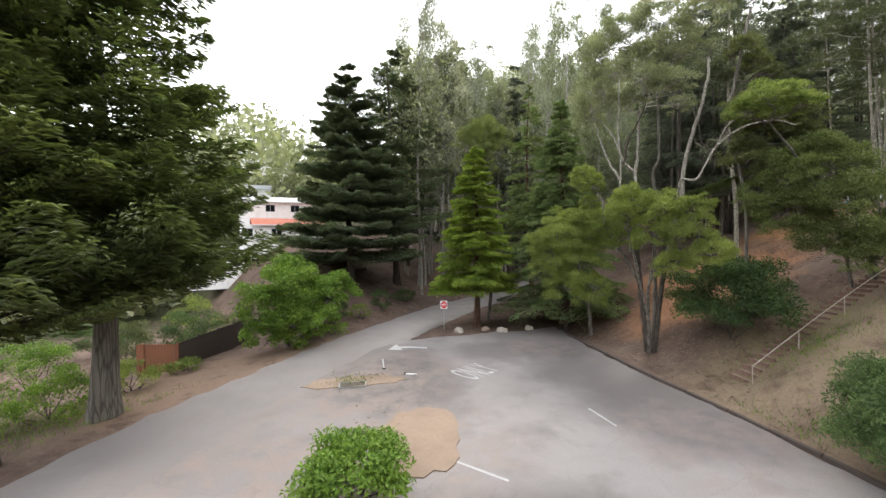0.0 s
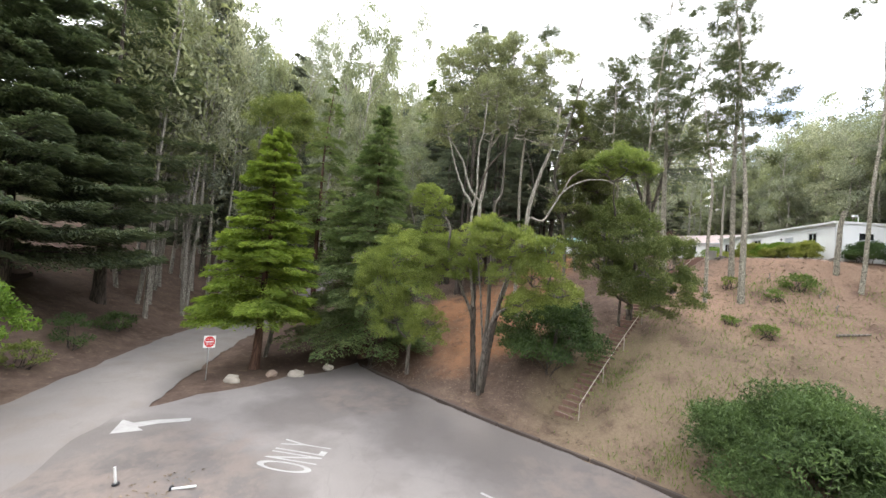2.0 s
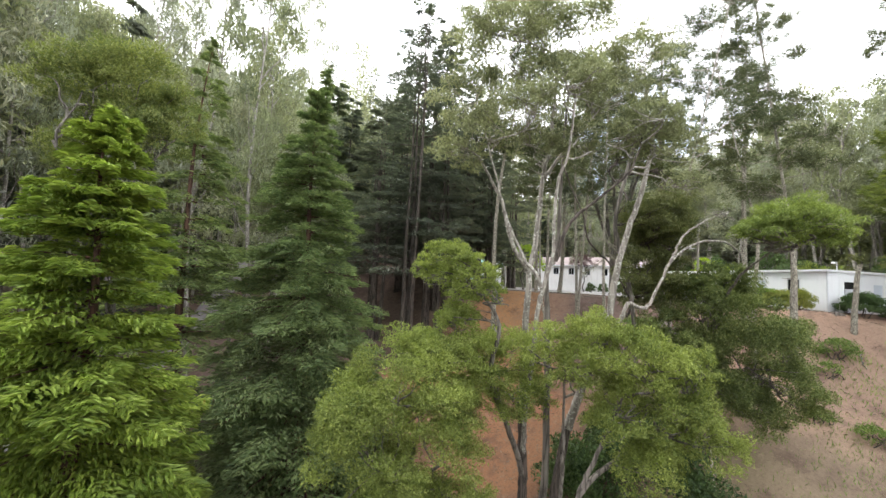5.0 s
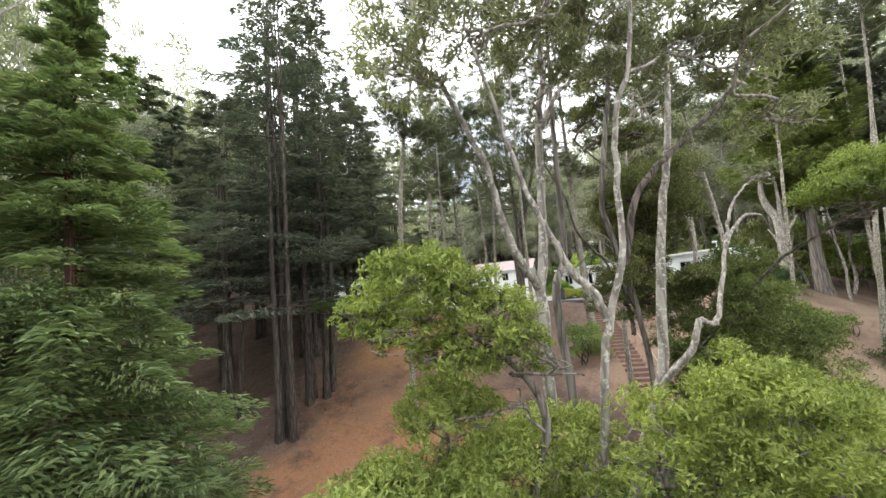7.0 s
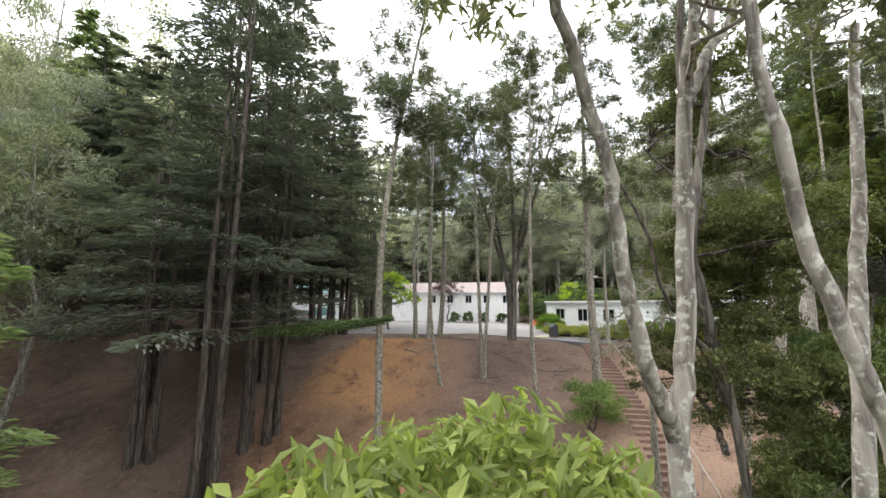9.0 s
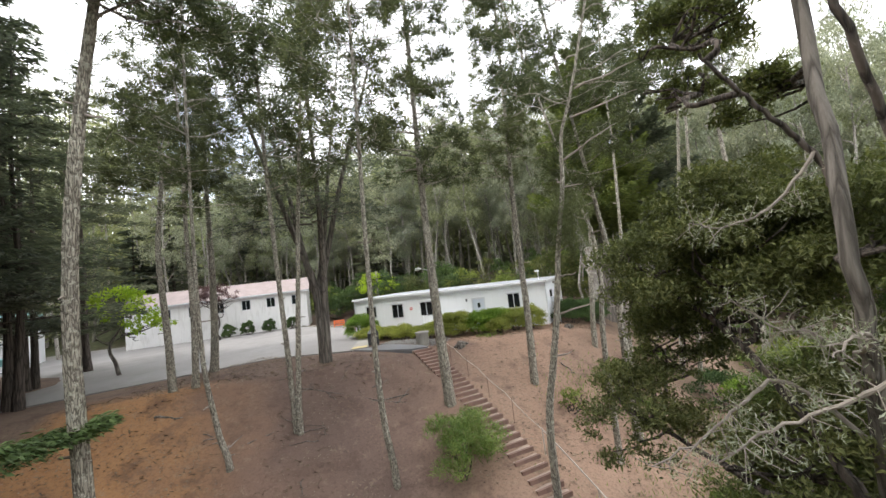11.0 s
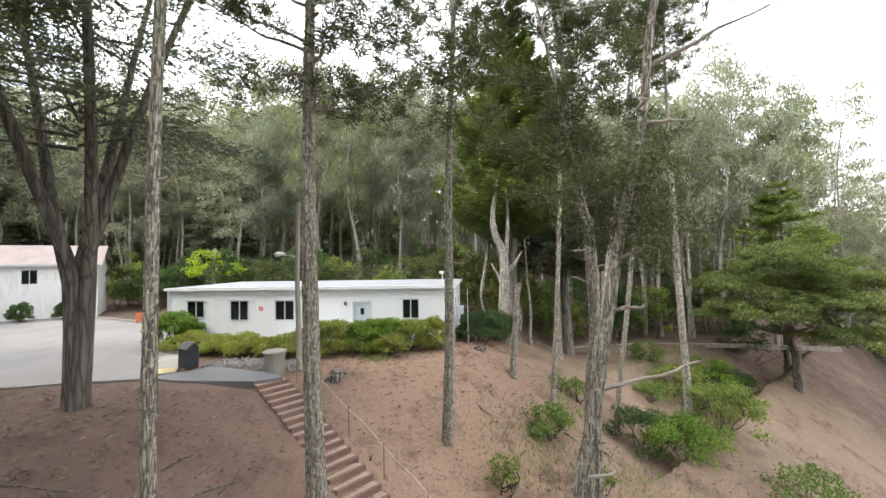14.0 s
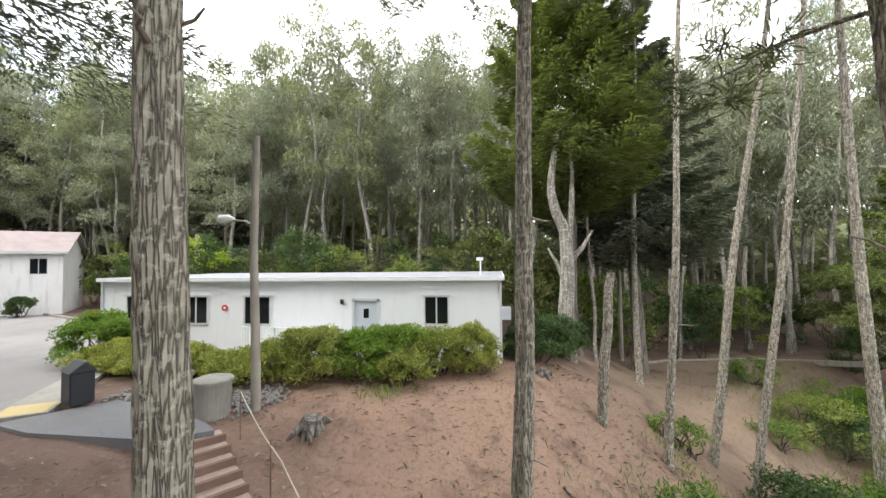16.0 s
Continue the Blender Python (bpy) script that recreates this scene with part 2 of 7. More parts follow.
def window_glass():
    m, n, l, b = nodes_of("window glass")
    b.inputs["Base Color"].default_value = (0.012, 0.014, 0.016, 1)
    b.inputs["Roughness"].default_value = 0.06
    return m


MAT["glass"] = window_glass()


def blend_mask(n, l, x, y, radius, soft):
    """1 near the place (x, y), fading with a ragged rim."""
    pos = n.new("ShaderNodeNewGeometry").outputs["Position"]
    flat = n.new("ShaderNodeVectorMath")
    flat.operation = "MULTIPLY"
    flat.inputs[1].default_value = (1, 1, 0)
    l.new(pos, flat.inputs[0])
    d = n.new("ShaderNodeVectorMath")
    d.operation = "DISTANCE"
    d.inputs[1].default_value = (x, y, 0)
    l.new(flat.outputs[0], d.inputs[0])
    rag = noise_node(n, l, 0.35, 5, pos)
    add = n.new("ShaderNodeMath")
    add.operation = "MULTIPLY_ADD"
    add.inputs[1].default_value = -soft * 2.2
    l.new(rag.outputs["Fac"], add.inputs[0])
    l.new(d.outputs["Value"], add.inputs[2])
    rng = n.new("ShaderNodeMapRange")
    rng.inputs["From Min"].default_value, rng.inputs["From Max"].default_value = radius - soft * 1.1, radius - soft * 0.1
    rng.inputs["To Min"].default_value, rng.inputs["To Max"].default_value = 1, 0
    l.new(add.outputs[0], rng.inputs["Value"])
    return rng.outputs[0]


def soil():
    m, n, l, b = nodes_of("soil with leaf litter")
    pos = coords(n, l, world_space=True)
    big, mid, fine = noise_node(n, l, 0.16, 5, pos), noise_node(n, l, 1.1, 8, pos, 0.7), noise_node(n, l, 9, 9, pos, 0.8)
    col = ramp_node(n, l, big.outputs["Fac"], [(0.33, (0.075, 0.052, 0.043)), (0.55, (0.125, 0.088, 0.072)), (0.72, (0.18, 0.13, 0.098))]).outputs[0]
    col = mix_node(n, l, ramp_node(n, l, mid.outputs["Fac"], [(0.42, (0, 0, 0)), (0.7, (0.55, 0.55, 0.55))]).outputs[0], col, (0.20, 0.14, 0.105))
    # soil tones by place; the dark one at (7, -38) paints shade under the trees
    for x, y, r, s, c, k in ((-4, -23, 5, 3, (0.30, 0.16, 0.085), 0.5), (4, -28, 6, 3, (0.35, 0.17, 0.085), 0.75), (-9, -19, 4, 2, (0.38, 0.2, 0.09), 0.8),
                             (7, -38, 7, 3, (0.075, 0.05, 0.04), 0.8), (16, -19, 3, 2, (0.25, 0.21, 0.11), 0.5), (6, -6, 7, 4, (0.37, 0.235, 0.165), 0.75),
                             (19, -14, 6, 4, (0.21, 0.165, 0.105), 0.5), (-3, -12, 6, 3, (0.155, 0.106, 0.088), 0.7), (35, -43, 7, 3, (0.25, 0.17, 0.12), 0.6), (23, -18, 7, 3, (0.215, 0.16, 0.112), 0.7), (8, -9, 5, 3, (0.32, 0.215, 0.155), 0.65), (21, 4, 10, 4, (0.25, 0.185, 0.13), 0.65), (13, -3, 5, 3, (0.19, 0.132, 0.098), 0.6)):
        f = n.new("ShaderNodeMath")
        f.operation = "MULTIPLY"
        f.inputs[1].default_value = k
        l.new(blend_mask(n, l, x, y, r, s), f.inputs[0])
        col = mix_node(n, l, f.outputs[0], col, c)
    patch = noise_node(n, l, 0.55, 7, pos, 0.72)
    col = mix_node(n, l, ramp_node(n, l, patch.outputs["Fac"], [(0.34, (0.7, 0.7, 0.7)), (0.48, (0, 0, 0))]).outputs[0], col, (0.085, 0.055, 0.044))
    straw = noise_node(n, l, 2.6, 8, pos, 0.75)
    col = mix_node(n, l, ramp_node(n, l, straw.outputs["Fac"], [(0.55, (0, 0, 0)), (0.7, (0.55, 0.55, 0.55))]).outputs[0], col, (0.31, 0.235, 0.165))
    away = n.new("ShaderNodeMath")
    away.operation = "SUBTRACT"
    away.inputs[0].default_value = 1.0
    l.new(blend_mask(n, l, 8, -20, 62, 10), away.inputs[1])
    col = mix_node(n, l, away.outputs[0], col, ramp_node(n, l, mid.outputs["Fac"], [(0.35, (0.035, 0.045, 0.022)), (0.65, (0.10, 0.105, 0.055))]).outputs[0])
    col = mix_node(n, l, ramp_node(n, l, fine.outputs["Fac"], [(0.3, (0.75, 0.75, 0.75)), (0.5, (0, 0, 0))]).outputs[0], col, (0.06, 0.042, 0.034))
    col = mix_node(n, l, ramp_node(n, l, fine.outputs["Fac"], [(0.6, (0, 0, 0)), (0.78, (0.7, 0.7, 0.7))]).outputs[0], col, (0.36, 0.28, 0.2))
    l.new(col, b.inputs["Base Color"])
    b.inputs["Roughness"].default_value = 0.97
    b.inputs["Specular IOR Level"].default_value = 0.15
    bump_node(n, l, mix_node(n, l, 0.5, fine.outputs["Color"], mid.outputs["Color"]), 0.7, 0.08, b)
    return m


def asphalt(name, base, pale, stain):
    m, n, l, b = nodes_of(name)
    pos = coords(n, l, world_space=True)
    big, mid, fine = noise_node(n, l, 0.13, 5, pos), noise_node(n, l, 0.5, 6, pos), noise_node(n, l, 40, 6, pos)
    col = ramp_node(n, l, big.outputs["Fac"], [(0.35, base), (0.65, pale)]).outputs[0]
    col = mix_node(n, l, ramp_node(n, l, mid.outputs["Fac"], [(0.5, (0, 0, 0)), (0.72, (0.75, 0.75, 0.75))]).outputs[0], col, stain)
    if name == "parking asphalt":
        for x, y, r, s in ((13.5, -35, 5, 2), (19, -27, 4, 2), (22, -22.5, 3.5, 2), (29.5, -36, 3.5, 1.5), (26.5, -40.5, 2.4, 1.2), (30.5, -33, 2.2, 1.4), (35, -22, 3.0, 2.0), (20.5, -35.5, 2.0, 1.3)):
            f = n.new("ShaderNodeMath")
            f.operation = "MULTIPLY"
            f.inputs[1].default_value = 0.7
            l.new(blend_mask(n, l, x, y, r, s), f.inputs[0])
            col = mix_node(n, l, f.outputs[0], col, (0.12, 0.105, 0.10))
        # washed-out dirt, broken up by the noise
        wash = ramp_node(n, l, noise_node(n, l, 0.9, 7, pos, 0.7).outputs["Fac"], [(0.42, (0, 0, 0)), (0.6, (0.6, 0.6, 0.6))]).outputs[0]
        for x, y, r, s in ((37, -32.5, 4.5, 2.5), (31.5, -35.5, 3.2, 2), (34, -29, 3.5, 2), (27.5, -37.5, 3, 1.6), (41, -30, 4, 2.5), (17, -33.5, 2.2, 1.4), (33, -16, 3.5, 2.5), (25, -21, 2.6, 1.8)):
            f = n.new("ShaderNodeMath")
            f.operation = "MULTIPLY"
            l.new(blend_mask(n, l, x, y, r, s), f.inputs[0])
            l.new(wash, f.inputs[1])
            col = mix_node(n, l, f.outputs[0], col, (0.225, 0.18, 0.158))
    grit = ramp_node(n, l, fine.outputs["Fac"], [(0.3, (0.8, 0.8, 0.8)), (0.7, (1.15, 1.15, 1.15))]).outputs[0]
    col = mix_node(n, l, 1.0, col, grit, "MULTIPLY")
    crackle = n.new("ShaderNodeTexVoronoi")
    crackle.feature = "DISTANCE_TO_EDGE"
    crackle.inputs["Scale"].default_value = 0.42
    l.new(mix_node(n, l, 0.5, pos, noise_node(n, l, 0.9, 5, pos).outputs["Color"], "ADD"), crackle.inputs["Vector"])
    line = ramp_node(n, l, crackle.outputs["Distance"], [(0.0, (0.22, 0.22, 0.22)), (0.008, (0, 0, 0))]).outputs[0]
    col = mix_node(n, l, line, col, (0.09, 0.08, 0.075))
    l.new(col, b.inputs["Base Color"])
    b.inputs["Roughness"].default_value = 0.88
    bump_node(n, l, fine.outputs["Fac"], 0.3, 0.01, b)
    return m


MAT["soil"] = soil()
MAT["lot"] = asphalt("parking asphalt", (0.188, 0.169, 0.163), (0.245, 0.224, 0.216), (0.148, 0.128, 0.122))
MAT["road"] = asphalt("road asphalt", (0.185, 0.167, 0.161), (0.235, 0.213, 0.203), (0.19, 0.16, 0.142))
MAT["court"] = asphalt("courtyard asphalt", (0.205, 0.193, 0.188), (0.26, 0.246, 0.238), (0.18, 0.168, 0.163))
MAT["path"] = asphalt("path asphalt", (0.15, 0.15, 0.158), (0.19, 0.19, 0.195), (0.14, 0.132, 0.128))


# ---- mesh helpers ----
class Geo:
    """Vertices and quads gathered into one mesh."""

    def __init__(self):
        self.v, self.f, self.n = [], [], 0

    def add(self, v, f):
        self.v.append(np.asarray(v, float).reshape(-1, 3))
        self.f.append(np.asarray(f, int).reshape(-1, 4) + self.n)
        self.n += len(self.v[-1])

    def box(self, x0, y0, z0, x1, y1, z1):
        v = [(x, y, z) for z in (z0, z1) for x, y in ((x0, y0), (x1, y0), (x1, y1), (x0, y1))]
        self.add(v, [(3, 2, 1, 0), (4, 5, 6, 7), (0, 1, 5, 4), (1, 2, 6, 5), (2, 3, 7, 6), (3, 0, 4, 7)])

    def tube(self, pts, rad, sides=8, rough=0.0, rng=None, flute=0):
        pts = np.asarray(pts, float)
        rad = np.broadcast_to(np.asarray(rad, float), (len(pts),))
        tan = np.gradient(pts, axis=0)
        tan /= np.linalg.norm(tan, axis=1, keepdims=True) + 1e-9
        ref = np.array([[1.0, 0.2, 0]]) if np.abs(tan[:, 2]).mean() > 0.6 else np.array([[0.1, 0.2, 1.0]])
        a = np.cross(tan, ref)
        a /= np.linalg.norm(a, axis=1, keepdims=True) + 1e-9
        b = np.cross(tan, a)
        ang = np.linspace(0, 2 * np.pi, sides, endpoint=False)
        r = rad[:, None] * np.ones((1, sides))
        if flute:
            r = r * (1 + 0.10 * np.sin(flute * ang)[None] + 0.06 * np.sin((flute + 2) * ang + 1.3)[None])
        if rough and rng is not None:
            r = r * (1 + rough * (rng.random((len(pts), sides)) - 0.5))
        ring = pts[:, None] + r[..., None] * (np.cos(ang)[None, :, None] * a[:, None] + np.sin(ang)[None, :, None] * b[:, None])
        k = len(pts)
        i, j = np.meshgrid(np.arange(k - 1), np.arange(sides), indexing="ij")
        q = np.stack([i * sides + j, i * sides + (j + 1) % sides, (i + 1) * sides + (j + 1) % sides, (i + 1) * sides + j], -1)
        self.add(ring, q)
        for e, s in ((0, 1), (k - 1, -1)):
            cap = np.vstack([ring[e], pts[e]])
            j = np.arange(0, sides, 2)
            f = np.stack([np.full(len(j), sides), (j + 2) % sides, j + 1, j], -1)
            self.add(cap, f[:, ::s] if s > 0 else f[:, ::-1])

    def leaves(self, c, d, nrm, length, width):
        """Pointed leaves at c along d, facing nrm."""
        c, d, nrm = (np.asarray(a, float) for a in (c, d, nrm))
        d = d / (np.linalg.norm(d, axis=1, keepdims=True) + 1e-9)
        s = np.cross(d, nrm)
        s /= np.linalg.norm(s, axis=1, keepdims=True) + 1e-9
        up = np.cross(s, d)
        ln, wd = np.reshape(length, (-1, 1)), np.reshape(width, (-1, 1))
        v = np.stack([c - 0.5 * ln * d, c + wd * s * 0.5 + 0.12 * ln * up - 0.05 * ln * d, c + 0.5 * ln * d, c - wd * s * 0.5 + 0.12 * ln * up - 0.05 * ln * d], 1)
        self.add(v, np.arange(4 * len(c)).reshape(-1, 4))

    def mesh(self, name, mat, smooth=False):
        me = bpy.data.meshes.new(name)
        v, f = np.concatenate(self.v), np.concatenate(self.f)
        me.vertices.add(len(v))
        me.vertices.foreach_set("co", v.astype(np.float32).ravel())
        me.loops.add(f.size)
        me.loops.foreach_set("vertex_index", f.astype(np.int32).ravel())
        me.polygons.add(len(f))
        me.polygons.foreach_set("loop_start", np.arange(0, f.size, 4, dtype=np.int32))
        me.polygons.foreach_set("loop_total", np.full(len(f), 4, dtype=np.int32))
        me.update(calc_edges=True)
        me.validate()
        if not smooth:
            me.shade_flat()
        me.materials.append(MAT[mat])
        return me


def part(name, geo, mat, parent=None, label="", smooth=False):
    """One mesh object, under a thing where a parent is given."""
    ob = new(name, geo.mesh(name, mat, smooth) if isinstance(geo, Geo) else geo)
    ob.parent = parent
    return tagged(ob, label)


def empty(name, m, label, category, group="", kind=""):
    ob = new(name)
    ob.matrix_basis = m
    return tagged(ob, label, category, group, kind)


def soften(ob, width=0.01, seg=1):
    b = ob.modifiers.new("bevel", "BEVEL")
    b.width, b.segments, b.limit_method = width, seg, "ANGLE"
    return ob


# ---- the ground ----
def ease(a, b, v):
    u = np.clip((v - a) / (b - a), 0, 1)
    return u * u * (3 - 2 * u)


LOT_Z = -11.4
STAIR_TOP, STAIR_FOOT = np.array((-1.3, -7.1, -0.05)), np.array((16.4, -21.6, -11.0))
ROAD_LINE = [(70, -14), (54, -25.5), (47, -31), (40.7, -36.7), (33, -41), (26, -44.8), (17, -48.5), (7.5, -52.2), (-5, -55), (-25, -56), (-70, -50)]


def road_side(x, y):
    """Distance to the road's middle line, and the side: above 0 to the south."""
    best, side = np.full(np.shape(x), 1e9), np.zeros(np.shape(x))
    for (ax, ay), (bx, by) in zip(ROAD_LINE, ROAD_LINE[1:]):
        dx, dy = bx - ax, by - ay
        t = np.clip(((x - ax) * dx + (y - ay) * dy) / (dx * dx + dy * dy), 0, 1)
        px, py = ax + t * dx, ay + t * dy
        d = np.hypot(x - px, y - py)
        s = dx * (y - py) - dy * (x - px)
        side, best = np.where(d < best, s, side), np.minimum(d, best)
    return best, side


def ground_z(x, y):
    """The lie of the land: an upper terrace, the slope below it, the parking lot, the road and its bank."""
    x, y = np.asarray(x, float), np.asarray(y, float)
    a = np.maximum(0, (x + 0.5) * 0.65 - (y + 7.7) * 0.76)
    b = np.maximum(0, (x - 10.6) * -0.81 + (y + 36.2) * 0.58 - 1.5)
    z = LOT_Z * (a / (a + b + 1e-6)) ** 0.97
    z = z + 1.3 * np.exp(-((x - 11.0) ** 2 + (y + 16.5) ** 2) / 40.0)
    z = z + ease(14, 50, y) * np.maximum(0, y - 14) * 0.16
    d, s = road_side(x, y)
    z = z + ease(12, 30, -y) * np.maximum(0, -24 - x) * 0.42 * (s <= 0) + ease(0, 20, y) * np.maximum(0, -52 - x) * 0.4
    dip = ease(5.2, 15, x) * 3.2 * ease(-8, 2, y) * (y > -8) * (z > -4)
    z = z - dip
    o = np.maximum(0, d - 4.0)
    west = 1 - ease(16, 32, x)
    south = LOT_Z + west * 0.42 * o * (1 - ease(25, 60, o) * 0.4) - (1 - west) * np.minimum(o * 0.12, 2.2) + (1 - west) * ease(30, 90, o) * (o - 30) * 0.42
    z = np.where(s > 0, south + np.maximum(0, -24 - x) * 0.3, z)
    crest = 8 + 26 * (1 - ease(-10, 25, x))
    z = np.where(z > 5, 5 + crest * np.tanh((z - 5) / crest), z)
    # the hill across the valley
    z = z + 15.0 * ease(84, 132, -y) * np.exp(-((x - 14) / 34.0) ** 2)
    # a bed for the stairs
    sx, sy = STAIR_FOOT[0] - STAIR_TOP[0], STAIR_FOOT[1] - STAIR_TOP[1]
    t = ((x - STAIR_TOP[0]) * sx + (y - STAIR_TOP[1]) * sy) / (sx * sx + sy * sy)
    off = np.hypot(x - STAIR_TOP[0] - sx * np.clip(t, 0, 1), y - STAIR_TOP[1] - sy * np.clip(t, 0, 1))
    t = np.clip(t, 0, 1)
    bed = STAIR_TOP[2] + (STAIR_FOOT[2] - STAIR_TOP[2]) * t + 1.5 * np.sin(np.pi * t) - 0.16
    return z + (bed - z) * (1 - ease(0.8, 3.2, off))


def gz(x, y):
    return float(ground_z(x, y))


def axis_steps(lo, hi, fine, far):
    mid = np.arange(lo, hi + fine * 0.5, fine)
    out, step, e = [], fine, 0.0
    while e < far:
        step *= 1.25
        e += step
        out.append(e)
    out = np.array(out)
    return np.concatenate([lo - out[::-1], mid, hi + out])


def build_ground():
    xs, ys = axis_steps(-32, 50, 0.5, 900), axis_steps(-66, 20, 0.5, 900)
    gx, gy = np.meshgrid(xs, ys, indexing="ij")
    z = ground_z(gx, gy)
    rng = np.random.default_rng(3)
    lump = np.zeros_like(z)
    for k in range(14):
        w, p, th = 0.35 + 0.28 * k, rng.random() * 6.3, rng.random() * 6.3
        lump += np.sin(w * (gx * np.cos(th) + gy * np.sin(th)) + p) / (1 + 0.7 * k)
    d, s = road_side(gx, gy)
    lot = (gx - 10.6) * -0.81 + (gy + 36.2) * 0.58
    calm = ease(2.5, 6.0, d) * np.where(s > 0, 1, np.maximum(ease(0.5, 3, lot), 0))
    calm *= 1 - ease(-2, 1, -((gx + 0.5) * 0.65 - (gy + 7.7) * 0.76)) * 0.8
    z = z + lump * 0.06 * calm - 0.05 * (1 - calm)
    g = Geo()
    nx, ny = z.shape
    i, j = np.meshgrid(np.arange(nx - 1), np.arange(ny - 1), indexing="ij")
    q = np.stack([i * ny + j, (i + 1) * ny + j, (i + 1) * ny + j + 1, i * ny + j + 1], -1)
    g.add(np.stack([gx, gy, z], -1), q)
    return tagged(part("ground", g, "soil", smooth=True), "brown soil slope with leaf litter, straw and orange clay, tree shade painted in", "ground", kind="structure")


build_ground()


def sheet(name, outline, z, thick, mat, label, category):
    """A flat slab over the ground with the given outline."""
    bm = bmesh.new()
    vs = [bm.verts.new((x, y, z)) for x, y in outline]
    f = bm.faces.new(vs)
    if f.normal.z < 0:
        f.normal_flip()
    ext = bmesh.ops.extrude_face_region(bm, geom=[f])
    for v in ext["geom"]:
        if isinstance(v, bmesh.types.BMVert):
            v.co.z -= thick
    bmesh.ops.recalc_face_normals(bm, faces=bm.faces[:])
    bmesh.ops.triangulate(bm, faces=[q for q in bm.faces if len(q.verts) > 4])
    me = bpy.data.meshes.new(name)
    bm.to_mesh(me)
    bm.free()
    me.materials.append(MAT[mat])
    return tagged(new(name, me), label, category, kind="structure")


def wavy(points, step=0.7, amp=0.12, seed=1):
    """A ragged line through the points."""
    rng, out = random.Random(seed), []
    for (ax, ay), (bx, by) in zip(points, points[1:]):
        k = max(1, int(math.hypot(bx - ax, by - ay) / step))
        out += [(ax + (bx - ax) * i / k + rng.uniform(-amp, amp), ay + (by - ay) * i / k + rng.uniform(-amp, amp)) for i in range(k)]
    return out + [points[-1]]


def build_road():
    g = Geo()
    pts = np.array(ROAD_LINE, float)
    seg = np.concatenate([[0], np.cumsum(np.hypot(*np.diff(pts, axis=0).T))])
    s = np.arange(0, seg[-1], 0.8)
    cx, cy = np.interp(s, seg, pts[:, 0]), np.interp(s, seg, pts[:, 1])
    k = np.ones(9) / 9
    cx[4:-4], cy[4:-4] = np.convolve(cx, k, "valid"), np.convolve(cy, k, "valid")
    tx, ty = np.gradient(cx), np.gradient(cy)
    ln = np.hypot(tx, ty)
    nx, ny = -ty / ln, tx / ln
    rng = np.random.default_rng(5)
    rows = []
    for o in np.linspace(-3.1, 3.1, 9):
        e = (rng.random(len(s)) - 0.5) * 0.35 if abs(o) > 3 else 0
        x, y = cx + nx * (o + e), cy + ny * (o + e)
        rows.append(np.stack([x, y, np.maximum(ground_z(x, y), LOT_Z) + 0.03 - 0.02 * (abs(o) > 3)], -1))
    v = np.stack(rows, 1)
    n, m = v.shape[:2]
    i, j = np.meshgrid(np.arange(n - 1), np.arange(m - 1), indexing="ij")
    g.add(v, np.stack([i * m + j, i * m + j + 1, (i + 1) * m + j + 1, (i + 1) * m + j], -1)[..., ::-1])
    return tagged(part("road", g, "road", smooth=True), "pale worn asphalt road with dusty edges", "road", kind="structure")


build_road()
KERB = [(9.8, -36.6), (10.8, -36.0), (14.8, -31.0), (18.7, -25.4), (21.3, -21.2), (23.6, -18.0), (27.5, -12.5)]
LOT = wavy(KERB + [(33, -9), (60, -6), (62, -18), (48, -28.6), (41, -34.0), (35.5, -37.6), (30, -40.6), (26, -42.6), (23.5, -43.0), (20.5, -42.0), (18, -40.4), (15.5, -39.5), (13, -37.6), (9.8, -36.6)][:], 0.8, 0.14, 4)[:-1]
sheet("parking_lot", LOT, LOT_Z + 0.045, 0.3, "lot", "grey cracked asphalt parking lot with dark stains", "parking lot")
COURT = [(-6.7, -7.1), (-8.3, -4.3), (-10.2, -1.3), (-13, 1.6), (-15.5, 3.6), (-19, 6.6), (-28.8, 10.4), (-46, 6), (-62, -4), (-62, -27), (-30, -26), (-20, -20.5), (-14.5, -12), (-12.4, -8.9), (-9.4, -7.8)]
sheet("courtyard", COURT, 0.03, 0.3, "court", "pale grey asphalt courtyard above the slope", "pavement")
sheet("path", [(-6.6, -7.0), (-5.2, -7.3), (-2.0, -7.3), (-1.15, -6.7), (-1.7, -6.3), (-2.4, -6.0), (-5.2, -5.2), (-5.9, -6.1)], 0.03, 0.3, "path", "dark asphalt landing at the head of the stairs", "pavement")


